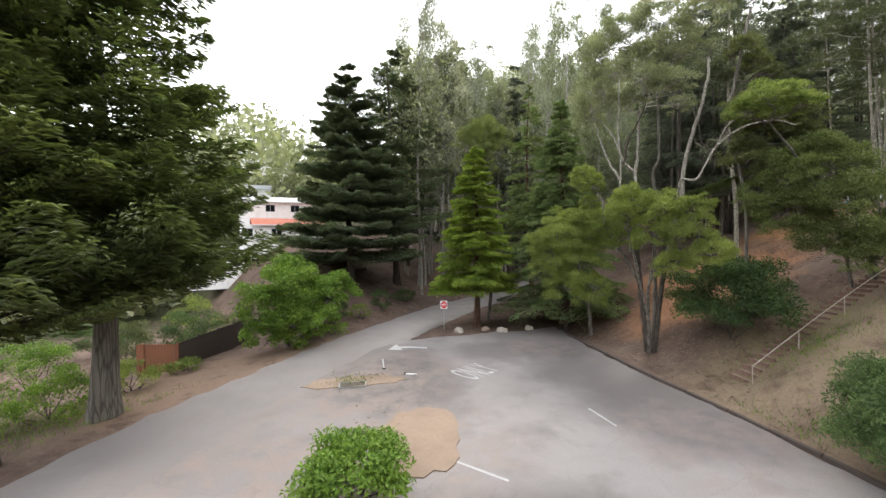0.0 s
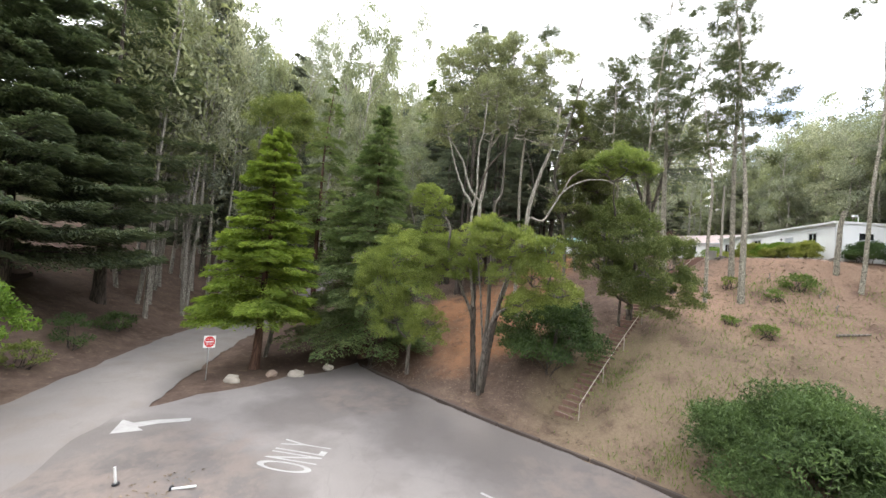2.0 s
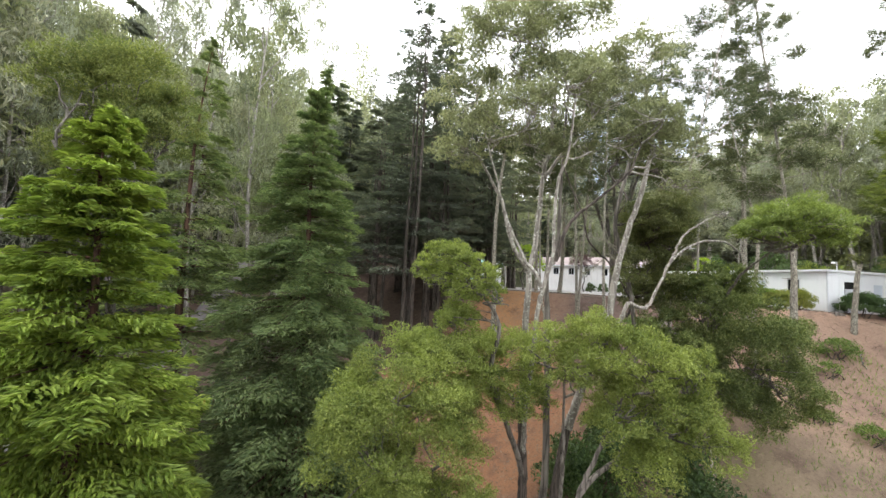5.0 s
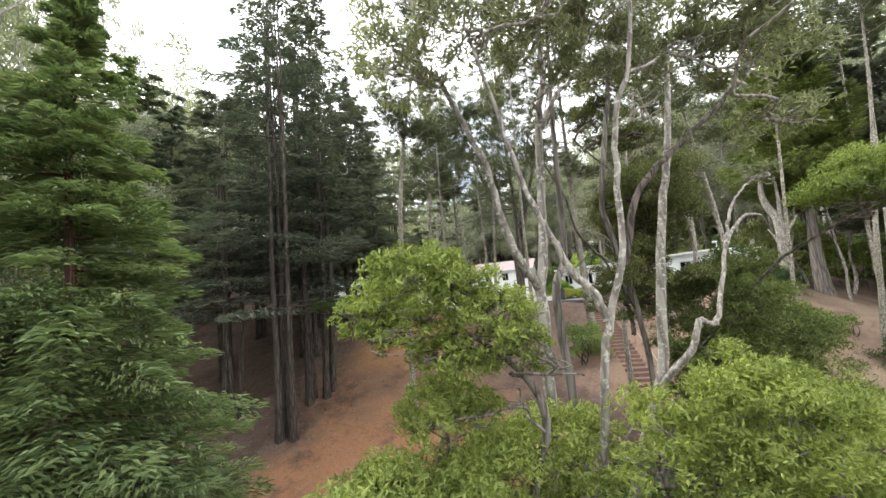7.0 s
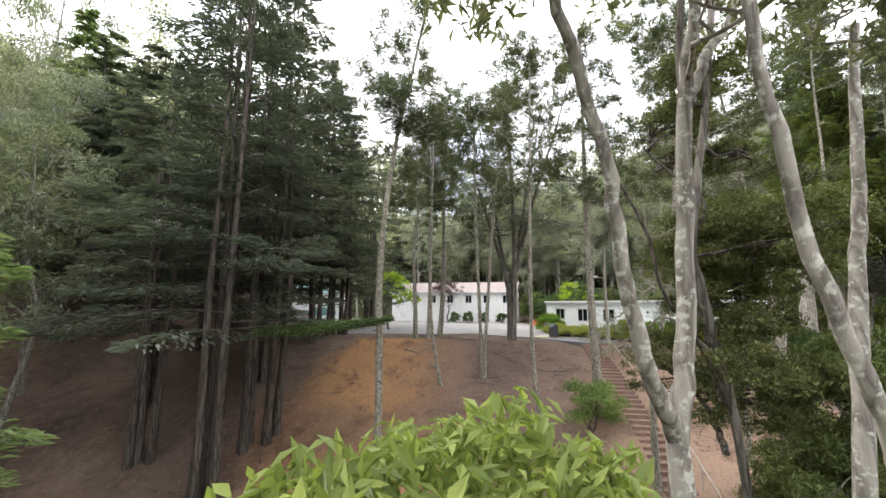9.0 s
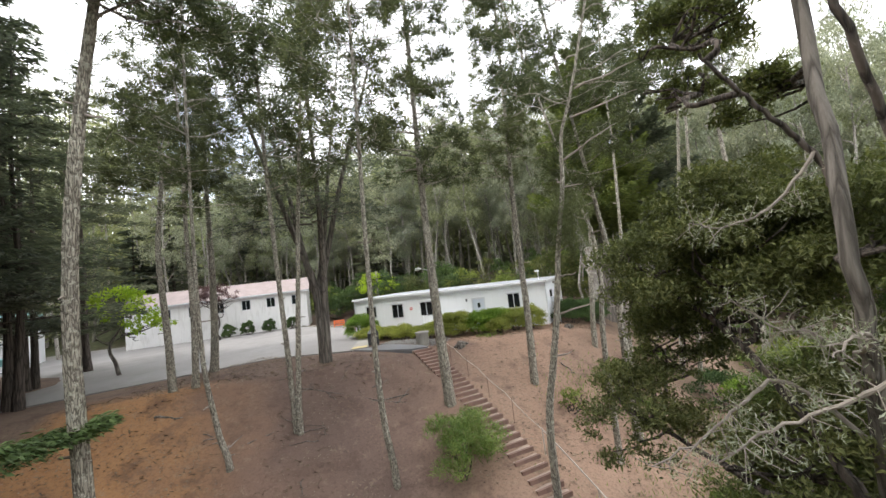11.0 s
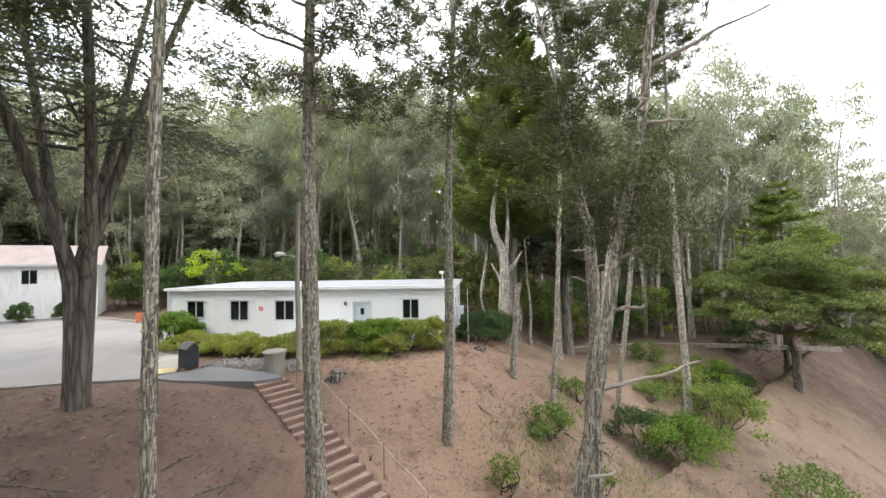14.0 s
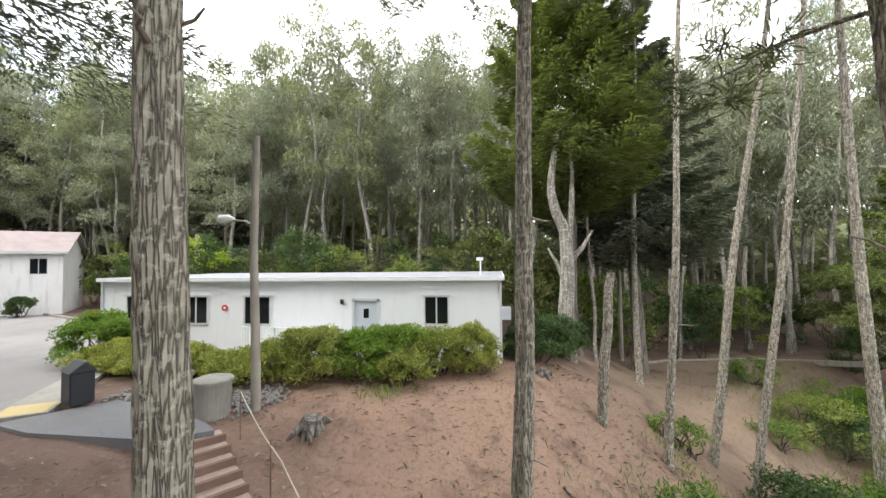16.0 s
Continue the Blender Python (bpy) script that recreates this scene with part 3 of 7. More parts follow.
# ---- the white building ----
def wall_with_openings(x0, x1, z0, z1, y0, y1, holes):
    """A wall along x with openings (x0, x1, z0, z1) cut through, as one shell."""
    g = Geo()
    xs = sorted({x0, x1, *(h[0] for h in holes), *(h[1] for h in holes)})
    zs = sorted({z0, z1, *(h[2] for h in holes), *(h[3] for h in holes)})
    nx, nz = len(xs), len(zs)
    v = [(x, y, z) for x in xs for z in zs for y in (y0, y1)]

    def at(i, k, s):
        return (i * nz + k) * 2 + s

    def solid(i, k):
        if not (0 <= i < nx - 1 and 0 <= k < nz - 1):
            return False
        mx, mz = (xs[i] + xs[i + 1]) / 2, (zs[k] + zs[k + 1]) / 2
        return not any(h[0] < mx < h[1] and h[2] < mz < h[3] for h in holes)

    f = []
    for i in range(nx - 1):
        for k in range(nz - 1):
            if not solid(i, k):
                continue
            f += [(at(i, k, 0), at(i + 1, k, 0), at(i + 1, k + 1, 0), at(i, k + 1, 0)), (at(i, k, 1), at(i, k + 1, 1), at(i + 1, k + 1, 1), at(i + 1, k, 1))]
            if not solid(i - 1, k):
                f.append((at(i, k, 0), at(i, k + 1, 0), at(i, k + 1, 1), at(i, k, 1)))
            if not solid(i + 1, k):
                f.append((at(i + 1, k, 0), at(i + 1, k, 1), at(i + 1, k + 1, 1), at(i + 1, k + 1, 0)))
            if not solid(i, k - 1):
                f.append((at(i, k, 0), at(i, k, 1), at(i + 1, k, 1), at(i + 1, k, 0)))
            if not solid(i, k + 1):
                f.append((at(i, k + 1, 0), at(i + 1, k + 1, 0), at(i + 1, k + 1, 1), at(i, k + 1, 1)))
    g.add(v, f)
    return g


def window_unit(parent, x, z, w, h, y, sliding=True):
    """A window of two panes in a grey frame."""
    fr = Geo()
    t = 0.05
    for q in ((x - w / 2 - t, z - h / 2 - t, x + w / 2 + t, z - h / 2), (x - w / 2 - t, z + h / 2, x + w / 2 + t, z + h / 2 + t),
              (x - w / 2 - t, z - h / 2, x - w / 2, z + h / 2), (x + w / 2, z - h / 2, x + w / 2 + t, z + h / 2)):
        fr.box(q[0], y - 0.03, q[1], q[2], y + 0.09, q[3])
    if sliding:
        fr.box(x - 0.025, y - 0.005, z - h / 2, x + 0.025, y + 0.06, z + h / 2)
    win = part("window", fr, "trim", parent, "grey framed sliding window")
    for a, b in ((x - w / 2, x - 0.025), (x + 0.025, x + w / 2)) if sliding else ((x - w / 2, x + w / 2),):
        g = Geo()
        g.box(a, y + 0.03, z - h / 2, b, y + 0.045, z + h / 2)
        part("pane", g, "glass", win)
    g = Geo()
    g.box(x - w / 2 - 0.12, y - 0.07, z + h / 2 + t, x + w / 2 + 0.12, y + 0.02, z + h / 2 + t + 0.045)
    part("window_hood", g, "trim", win)
    return win


def build_office():
    b = empty("office_building", pose(0, 0, 0), "long white flat-roofed modular building behind green shrubs", "building")
    x0, x1, dep, top = -11.66, 5.19, 7.2, 3.08
    wins = [(-9.96, 1.9, 1.0, 0.9), (-7.27, 1.82, 1.04, 1.06), (-4.52, 1.82, 1.08, 1.06), (2.8, 1.87, 0.86, 1.0)]
    holes = [(x - w / 2, x + w / 2, z - h / 2, z + h / 2) for x, z, w, h in wins] + [(-0.46, 0.5, 0.12, 2.24)]
    part("wall", wall_with_openings(x0, x1, -0.6, top, 0, 0.16, holes), "white_wall", b, "white painted panel wall")
    g = Geo()
    g.box(x0, dep - 0.16, -0.6, x1, dep, top)
    part("wall", g, "white_wall", b)
    g = Geo()
    g.box(x0, 0.16, -0.6, x0 + 0.16, dep - 0.16, top)
    part("wall", g, "white_wall", b)
    g = wall_with_openings(0.16, dep - 0.16, -0.6, top, 0, 0.16, [(1.6, 2.6, 1.3, 2.3), (4.4, 5.3, 0.1, 2.2)])
    for a in g.v:
        a[:] = np.stack([x1 - 0.16 + a[:, 1], a[:, 0], a[:, 2]], -1)
    part("wall", g, "white_wall", b)
    g = Geo()
    g.box(x0 + 0.16, 0.16, -0.2, x1 - 0.16, dep - 0.16, 0.06)
    part("floor", g, "roof_top", b)
    for x, z, w, h in wins:
        window_unit(b, x, z, w, h, 0.0)
    g = Geo()
    g.box(x1 - 0.06, 1.6, 1.3, x1 - 0.02, 2.6, 2.3)
    part("pane", g, "glass", b)
    g = Geo()
    g.box(x1 - 0.02, 1.7, 1.3, x1 + 0.45, 2.5, 1.75)
    part("air_conditioner", g, "trim", b, "boxy window air conditioner")
    g = Geo()
    g.box(x1 - 0.1, 4.4, 0.1, x1 - 0.04, 5.3, 2.2)
    part("side_door", g, "door_paint", b)
    # vertical battens of the panel wall
    for k in range(15):
        x = x0 + 0.55 + k * 1.22
        if any(abs(x - (h[0] + h[1]) / 2) < (h[1] - h[0]) / 2 + 0.12 for h in holes):
            continue
        g = Geo()
        g.box(x - 0.012, -0.008, -0.5, x + 0.012, 0.002, top - 0.18)
        part("batten", g, "white_wall", b)
    g = Geo()
    g.box(x0 - 0.14, -0.16, top, x1 + 0.14, dep + 0.14, top + 0.07)
    soften(part("roof", g, "roof_top", b, "flat grey roof"), 0.015)
    g = Geo()
    g.box(x0 - 0.16, -0.19, top - 0.08, x1 + 0.16, -0.16, top + 0.075)
    part("fascia", g, "white_wall", b, "white roof edge board")
    g = Geo()
    g.box(x1 + 0.14, -0.19, top - 0.08, x1 + 0.17, dep + 0.16, top + 0.075)
    part("fascia", g, "white_wall", b)
    for x, y in ((x1 + 0.02, -0.02), (x0 - 0.02, -0.02)):
        g = Geo()
        g.box(x - 0.04, y - 0.04, -0.55, x + 0.04, y + 0.04, top)
        part("corner_board", g, "trim", b)
    # door with a small dark light
    g = Geo()
    for q in ((-0.53, 0.0, -0.44, 2.32), (0.48, 0.0, 0.57, 2.32), (-0.53, 2.22, 0.57, 2.32)):
        g.box(q[0], -0.03, q[1], q[2], 0.1, q[3])
    part("door_frame", g, "trim", b)
    g = wall_with_openings(-0.44, 0.48, 0.12, 2.22, 0.03, 0.08, [(-0.08, 0.14, 1.55, 1.92)])
    d = part("door", g, "door_paint", b, "pale blue grey door with a small pane")
    g = Geo()
    g.box(-0.08, 0.05, 1.55, 0.14, 0.06, 1.92)
    part("pane", g, "glass", d)
    g = Geo()
    g.tube([(0.38, 0.03, 1.1), (0.38, -0.03, 1.1), (0.28, -0.03, 1.1)], 0.014, 8)
    part("handle", g, "metal", d)
    g = Geo()
    g.box(-0.97, -0.1, 2.1, -0.87, 0.0, 2.28)
    part("wall_lamp", g, "dark_metal", b, "small dark wall lamp")
    g = Geo()
    a = np.linspace(0, 2 * np.pi, 17)[:-1]
    g.tube([(-5.94, -0.03, 1.92), (-5.94, 0.0, 1.92)], 0.13, 16)
    part("notice_disc", g, "sign_red", b, "round red disc with a pale centre")
    g = Geo()
    g.tube([(-5.94, -0.036, 1.92), (-5.94, -0.03, 1.92)], 0.055, 16)
    part("disc_centre", g, "sign_white", b)
    g = Geo()
    g.tube([(x1 - 0.8, 2.1, top), (x1 - 0.8, 2.1, top + 0.65), (x1 - 0.8, 1.95, top + 0.72)], 0.03, 8)
    g.box(x1 - 0.95, 1.75, top + 0.66, x1 - 0.68, 2.0, top + 0.8)
    part("roof_lamp", g, "sign_white", b, "white floodlight on a short mast")
    return b


build_office()


def build_ramp():
    """The low deck rail with white pickets before the wall."""
    r = empty("deck_railing", pose(0, 0, 0), "white picket railing of a low deck", "railing")
    g = Geo()
    g.box(-4.4, -1.25, 0.28, -0.6, 0.0, 0.36)
    part("deck", g, "trim", r)
    for x in (-4.3, -3.1, -1.9, -0.7):
        g = Geo()
        g.box(x - 0.045, -1.25, -0.15, x + 0.045, -1.16, 1.38)
        part("post", g, "white_wall", r)
    for z in (1.3, 0.5):
        g = Geo()
        g.box(-4.3, -1.235, z, -0.7, -1.175, z + 0.06)
        part("rail", g, "white_wall", r)
    pk = Geo()
    pk.box(-0.02, -0.015, 0.42, 0.02, 0.015, 1.3)
    me = pk.mesh("picket", "white_wall")
    for k in range(27):
        o = part("picket", me, "white_wall", r)
        o.location = (-4.18 + k * 0.13, -1.205, 0)
    return r


build_ramp()


# ---- the two-storey house ----
def build_house(m, length, depth, eave, ridge, label, wall="house_wall", roof="shingle", windows=()):
    h = empty("house", m, label, "house")
    holes = [(x - w / 2, x + w / 2, z - t / 2, z + t / 2) for x, z, w, t in windows]
    part("wall", wall_with_openings(-length, 0, -2.5, eave, 0, 0.2, holes), wall, h, "pale stucco wall")
    for q in ((-length, depth - 0.2, 0, depth), (-length, 0.2, -length + 0.2, depth - 0.2), (-0.2, 0.2, 0, depth - 0.2)):
        g = Geo()
        g.box(q[0], q[1], -2.5, q[2], q[3], eave)
        part("wall", g, wall, h)
    # gable roof, two slabs with thickness
    for sgn in (0, 1):
        g = Geo()
        ye, yr = (-0.4, depth / 2) if not sgn else (depth + 0.4, depth / 2)
        ze = eave - 0.1
        v = [(-length - 0.4, ye, ze), (0.4, ye, ze), (0.4, yr, ridge), (-length - 0.4, yr, ridge)]
        v += [(x, y, z - 0.14) for x, y, z in v]
        f = [(0, 1, 2, 3), (7, 6, 5, 4), (0, 4, 5, 1), (1, 5, 6, 2), (3, 2, 6, 7), (0, 3, 7, 4)]
        g.add(v, f if not sgn else [q[::-1] for q in f])
        part("roof", g, roof, h, "faded shingle roof slope")
    g = Geo()
    g.add([(-0.02, 0.0, eave - 0.12), (-0.02, depth, eave - 0.12), (-0.02, depth / 2, ridge - 0.12), (-0.02, depth / 2, ridge - 0.12)], [(0, 1, 2, 3)])
    g.add([(-0.2, 0.0, eave - 0.12), (-0.2, depth, eave - 0.12), (-0.2, depth / 2, ridge - 0.12), (-0.2, depth / 2, ridge - 0.12)], [(3, 2, 1, 0)])
    part("gable", g, wall, h)
    g = Geo()
    g.box(-length - 0.4, -0.43, eave - 0.24, 0.4, -0.4, eave - 0.04)
    part("fascia", g, "trim", h)
    for x, z, w, t in windows:
        window_unit(h, x, z, w, t, 0.0)
    return h


HOUSE = pose(-28.9, 11.9, 0, 0, 0, 40)
build_house(HOUSE, 21, 6.4, 4.9, 6.6, "two-storey pale stucco house with a faded grey-pink roof", windows=[(x, z, 0.95, 1.15) for z in (3.7,) for x in (-1.4, -4.5, -7.5, -10.6, -13.6, -16.6)])
build_house(pose(-46, -10, 1.5, 0, 0, 60), 16, 8, 3.2, 4.4, "low white building beyond the courtyard", wall="white_wall", roof="teal", windows=[(-4, 1.8, 1.4, 1.0), (-10, 1.8, 1.4, 1.0)])
for hx, hy, hz, rz, ln, ev, rf, lb in ((20.5, -79, -7.0, 160, 9, 2.6, "pale_roof", "low pale-roofed house below the road"),
                                       (13.5, -76, -2.6, 165, 10, 2.6, "rust_roof", "pale house on the hillside with a rust red roof"),
                                       (11.5, -84, 1.0, 165, 11, 3.4, "pale_roof", "white house on the hillside"),
                                       (4.5, -112, 13.2, 170, 11, 3.4, "pale_roof", "white house high on the far hill"),
                                       (14.5, -96, 5.0, 158, 10, 3.0, "roof_top", "grey-roofed white house on the hillside"),
                                       (56, -125, -8.0, 150, 14, 3.4, "roof_top", "grey roofed house behind the fence")):
    build_house(pose(hx, hy, hz, 0, 0, rz), ln, 8, ev, ev + 1.2, lb, roof=rf, windows=[(-3, ev - 1.2, 1.4, 1.1), (-7, ev - 1.2, 1.4, 1.1), (-11, ev - 1.2, 1.4, 1.1)])


# ---- stairs on the slope ----
def stair_point(t):
    """The line of the stairs: from the landing down to the lot, a little convex."""
    p = STAIR_TOP + (STAIR_FOOT - STAIR_TOP) * t
    p[2] += 1.5 * math.sin(math.pi * t)
    return p


def build_stairs():
    st = empty("hillside_stairs", pose(0, 0, 0), "long timber-edged stairs running down the soil slope", "stairs", kind="structure")
    n = 58
    d = (STAIR_FOOT - STAIR_TOP)[:2]
    ang = math.degrees(math.atan2(d[1], d[0]))
    g = Geo()
    g.box(-0.05, -0.60, -0.24, 0.05, 0.60, 0.0)
    riser = g.mesh("riser", "riser")
    g = Geo()
    g.box(0.0, -0.58, -0.4, 0.42, 0.58, -0.02)
    fill = g.mesh("tread", "tread")
    for k in range(n):
        p = stair_point(k / (n - 1))
        o = part("riser", riser, "tread", st)
        o.matrix_basis = pose(*p, 0, 0, ang)
        o = part("tread", fill, "tread", st)
        o.matrix_basis = pose(p[0], p[1], p[2] - 0.02, 0, 0, ang + 180)
    for t0, t1, nm, mt in ((0.0, 0.42, "rope", "rope"), (0.42, 1.0, "handrail", "rail")):
        nrm = np.array((d[1], -d[0])) / np.hypot(*d)
        side = -nrm * 0.9
        pts = []
        for t in np.linspace(t0, t1, 40):
            p = stair_point(t)
            sag = 0.0 if nm == "handrail" else 0.1 * math.sin(math.pi * ((t - t0) / (t1 - t0) * 4 % 1))
            pts.append((p[0] + side[0], p[1] + side[1], p[2] + 0.85 - sag))
        g = Geo()
        g.tube(pts, 0.013 if nm == "rope" else 0.026, 8)
        part(nm, g, mt, st)
        for t in np.linspace(t0, t1, 6):
            p = stair_point(t)
            x, y = p[0] + side[0], p[1] + side[1]
            g = Geo()
            g.tube([(x, y, min(gz(x, y), p[2]) - 0.3), (x, y, p[2] + 0.88)], 0.025 if nm == "handrail" else 0.014, 8)
            part("post", g, "rail" if nm == "handrail" else "riser", st)
    return st


build_stairs()


# ---- trees ----
def unit(rng, n):
    v = rng.normal(size=(n, 3))
    return v / np.linalg.norm(v, axis=1, keepdims=True)


def stem(rng, p0, p1, bend=0.3, k=14):
    """A gently wandering line from p0 to p1."""
    t = np.linspace(0, 1, k)[:, None]
    p0, p1 = np.asarray(p0, float), np.asarray(p1, float)
    w = sum(np.sin(np.pi * j * t + (0 if j < 4 else 0)) * rng.normal(size=(1, 3)) / j ** 1.15 for j in (1, 2, 3, 4, 5))
    return p0 + (p1 - p0) * t + w * bend * 0.55 * np.array([1, 1, 0.3])


def through_points(pts, k=28):
    """A smooth line through the given points."""
    pts = np.asarray(pts, float)
    q = np.vstack([2 * pts[0] - pts[1], pts, 2 * pts[-1] - pts[-2]])
    out = []
    for u in np.linspace(0, len(pts) - 1 - 1e-6, k):
        i, s = int(u), u - int(u)
        a, b, c, d = q[i:i + 4]
        out.append(0.5 * (2 * b + (c - a) * s + (2 * a - 5 * b + 4 * c - d) * s * s + (3 * b - a - 3 * c + d) * s ** 3))
    return np.array(out)


def clump_leaves(g, rng, centres, radii, per, length, width, squash=0.75, hang=0.0):
    """Leaves gathered in tufts round the given centres."""
    for c, r in zip(centres, radii):
        n = int(per * (r ** 2))
        d = unit(rng, n)
        d[:, 2] = np.where(d[:, 2] < -0.35, -d[:, 2], d[:, 2])
        q = rng.random((n, 1)) ** 0.45
        p = c + d * q * r * np.array([1, 1, squash])
        ax = unit(rng, n) + d * 0.6 + np.array([0, 0, -hang])
        nr = d * 0.9 + unit(rng, n) * 0.65 + np.array([0, 0, 0.7])
        s = 0.7 + 0.6 * rng.random(n)
        g.leaves(p, ax, nr, length * s, width * s)


def crown_tufts(rng, c, rx, rz, n, small=0.3):
    """Tuft centres over a domed crown: more on the shell, a ragged rim, gaps between."""
    d = unit(rng, n)
    d[:, 2] = np.where(d[:, 2] < -0.62, -d[:, 2], d[:, 2])
    q = 0.55 + 0.5 * rng.random((n, 1))
    p = np.asarray(c) + d * q * np.array([rx, rx, rz])
    return p, rx * small * (0.6 + 0.8 * rng.random(n))


def build_broad(name, base, top, lobes, mat, bark_mat, label, seed, trunks=1, leaf_size=(0.2, 0.09), per=260, tuft=26, rad=0.22, spread=1.0, small=0.25, squash=0.9):
    """A tree with curved stems, limbs to each lobe of the crown, and leafy tufts. Lobes: (dx, dy, z, rx, rz) from the base."""
    rng = np.random.default_rng(seed)
    z0 = gz(*base[:2])
    t = empty(name, pose(base[0], base[1], z0), label, "tree")
    g = Geo()
    fork = []
    hgt = top - z0
    for k in range(trunks):
        a = rng.random() * 6.28
        o = 0.25 * (trunks > 1)
        p1 = (math.cos(a) * spread * (trunks > 1), math.sin(a) * spread * (trunks > 1), hgt * (0.45 + 0.12 * rng.random()))
        line = stem(rng, (math.cos(a) * o, math.sin(a) * o, -0.5), p1, 0.7)
        g.tube(line, np.linspace(rad * 1.15, rad * 0.6, len(line)), 12, 0.1, rng, 3)
        fork.append(line)
    part("trunk", g, bark_mat, t, smooth=True)
    cg, tg = Geo(), Geo()
    for dx, dy, z, rx, rz in lobes:
        c = np.array([dx, dy, z - z0])
        line = fork[rng.integers(len(fork))]
        s = line[rng.integers(len(line) * 2 // 3, len(line))]
        lg = Geo()
        lm = stem(rng, s, c - np.array([0, 0, rz * 0.2]), 0.9, 12)
        lg.tube(lm, np.linspace(rad * 0.5, 0.03, len(lm)), 8, 0.1, rng)
        for _ in range(6):
            q = lm[rng.integers(6, 12)]
            tw = stem(rng, q, c + unit(rng, 1)[0] * np.array([rx, rx, rz]) * 0.8, 0.5, 7)
            tg.tube(tw, np.linspace(0.05, 0.012, 7), 5)
        part("limb", lg, bark_mat, t, smooth=True)
        cs, rs = crown_tufts(rng, c, rx, rz, tuft, small)
        clump_leaves(cg, rng, cs, rs, per, *leaf_size, squash=squash)
    tagged(part("twig", tg, bark_mat, t), kind="stuff")
    part("crown", cg, mat, t, "leafy uneven crown")
    return t


def conifer_sprays(g, rng, h0, h1, R, boughs, dens, leaf_size, droop=0.12, lift=0.15, power=0.8, limb=None, layers=0.0, curl=0.0):
    """Flat sprays of needles on boughs round a straight stem."""
    L, W = leaf_size
    for k in range(boughs):
        u = rng.random() ** 1.15
        z = h0 + (h1 - h0) * u
        if layers:
            z = round(z / layers) * layers + rng.normal() * layers * 0.12
        r = R * max(0.05, (1 - u)) ** power * (0.65 + 0.45 * rng.random()) + 0.25
        a = rng.random() * 2 * np.pi
        out = np.array([math.cos(a), math.sin(a), 0])
        sd = np.array([-math.sin(a), math.cos(a), 0])
        n = int(dens * (r + 0.5))
        s = 0.12 + 0.88 * rng.random(n) ** 0.7
        wid = (0.10 + 0.22 * np.sin(np.pi * np.clip(s, 0, 1) ** 0.9)) * r * 0.9
        w = (rng.random(n) * 2 - 1) * wid
        zz = z + lift * s * r - droop * (s ** 2) * r - np.abs(w) * 0.25 + rng.normal(size=n) * 0.06 * (1 + 0.1 * r) + curl * s ** 4 * r
        p = out * (s * r)[:, None] + sd * w[:, None]
        p[:, 2] = zz
        dr = out * (0.75 + 0.3 * rng.random((n, 1))) + sd * (np.sign(w) * (0.5 + 0.5 * rng.random(n)))[:, None]
        dr[:, 2] += rng.normal(size=n) * 0.25 - 0.1
        nr = np.array([0, 0, 1.0]) + unit(rng, n) * 0.55
        sc = (0.7 + 0.6 * rng.random(n))
        g.leaves(p, dr, nr, L * sc, W * sc)
        if limb is not None and k % 3 == 0:
            q = np.linspace(0, 0.9, 5)
            lp = out * (q * r)[:, None]
            lp[:, 2] = z + lift * q * r - droop * q ** 2 * r - 0.03
            limb.tube(lp, np.linspace(0.022 + 0.008 * r, 0.008, 5), 4)


def build_conifer(name, base, top, skirt, R, mat, bark_mat, label, seed, boughs=150, dens=26, leaf_size=(0.34, 0.1), rad=0.3, lean=(0, 0), stems=1, fan=0.0, **kw):
    rng = np.random.default_rng(seed)
    z0 = gz(*base[:2])
    t = empty(name, pose(base[0], base[1], z0), label, "tree")
    h = top - z0
    g = Geo()
    for k in range(stems):
        o = rng.normal(size=2) * 0.8 if k else (0, 0)
        line = stem(rng, (o[0] * 0.8, o[1] * 0.8, -0.6), (lean[0] + o[0], lean[1] + o[1], h), 0.25, 18)
        if fan:
            a = 6.283 * k / stems + 0.5
            s = np.clip(np.linspace(-0.17, 0.83, 18), 0, 1)[:, None]
            line = stem(rng, (0.12 * math.cos(a), 0.12 * math.sin(a), -0.6), (0, 0, h), 0.3, 18) + s * fan * np.array([[math.cos(a), math.sin(a), 0]])
        rr = rad * (1 - np.linspace(0, 0.97, 18)) * (1 + 0.5 * np.exp(-np.linspace(0, 18, 18)))
        g.tube(line, rr, 14, 0.08, rng, 5)
    part("trunk", g, bark_mat, t, smooth=True)
    cg, lg = Geo(), Geo()
    conifer_sprays(cg, rng, skirt - z0, h, R, boughs, dens, leaf_size, limb=lg, **kw)
    tagged(part("bough", lg, bark_mat, t, "radiating boughs"), kind="stuff")
    part("crown", cg, mat, t, "layered needle sprays")
    return t


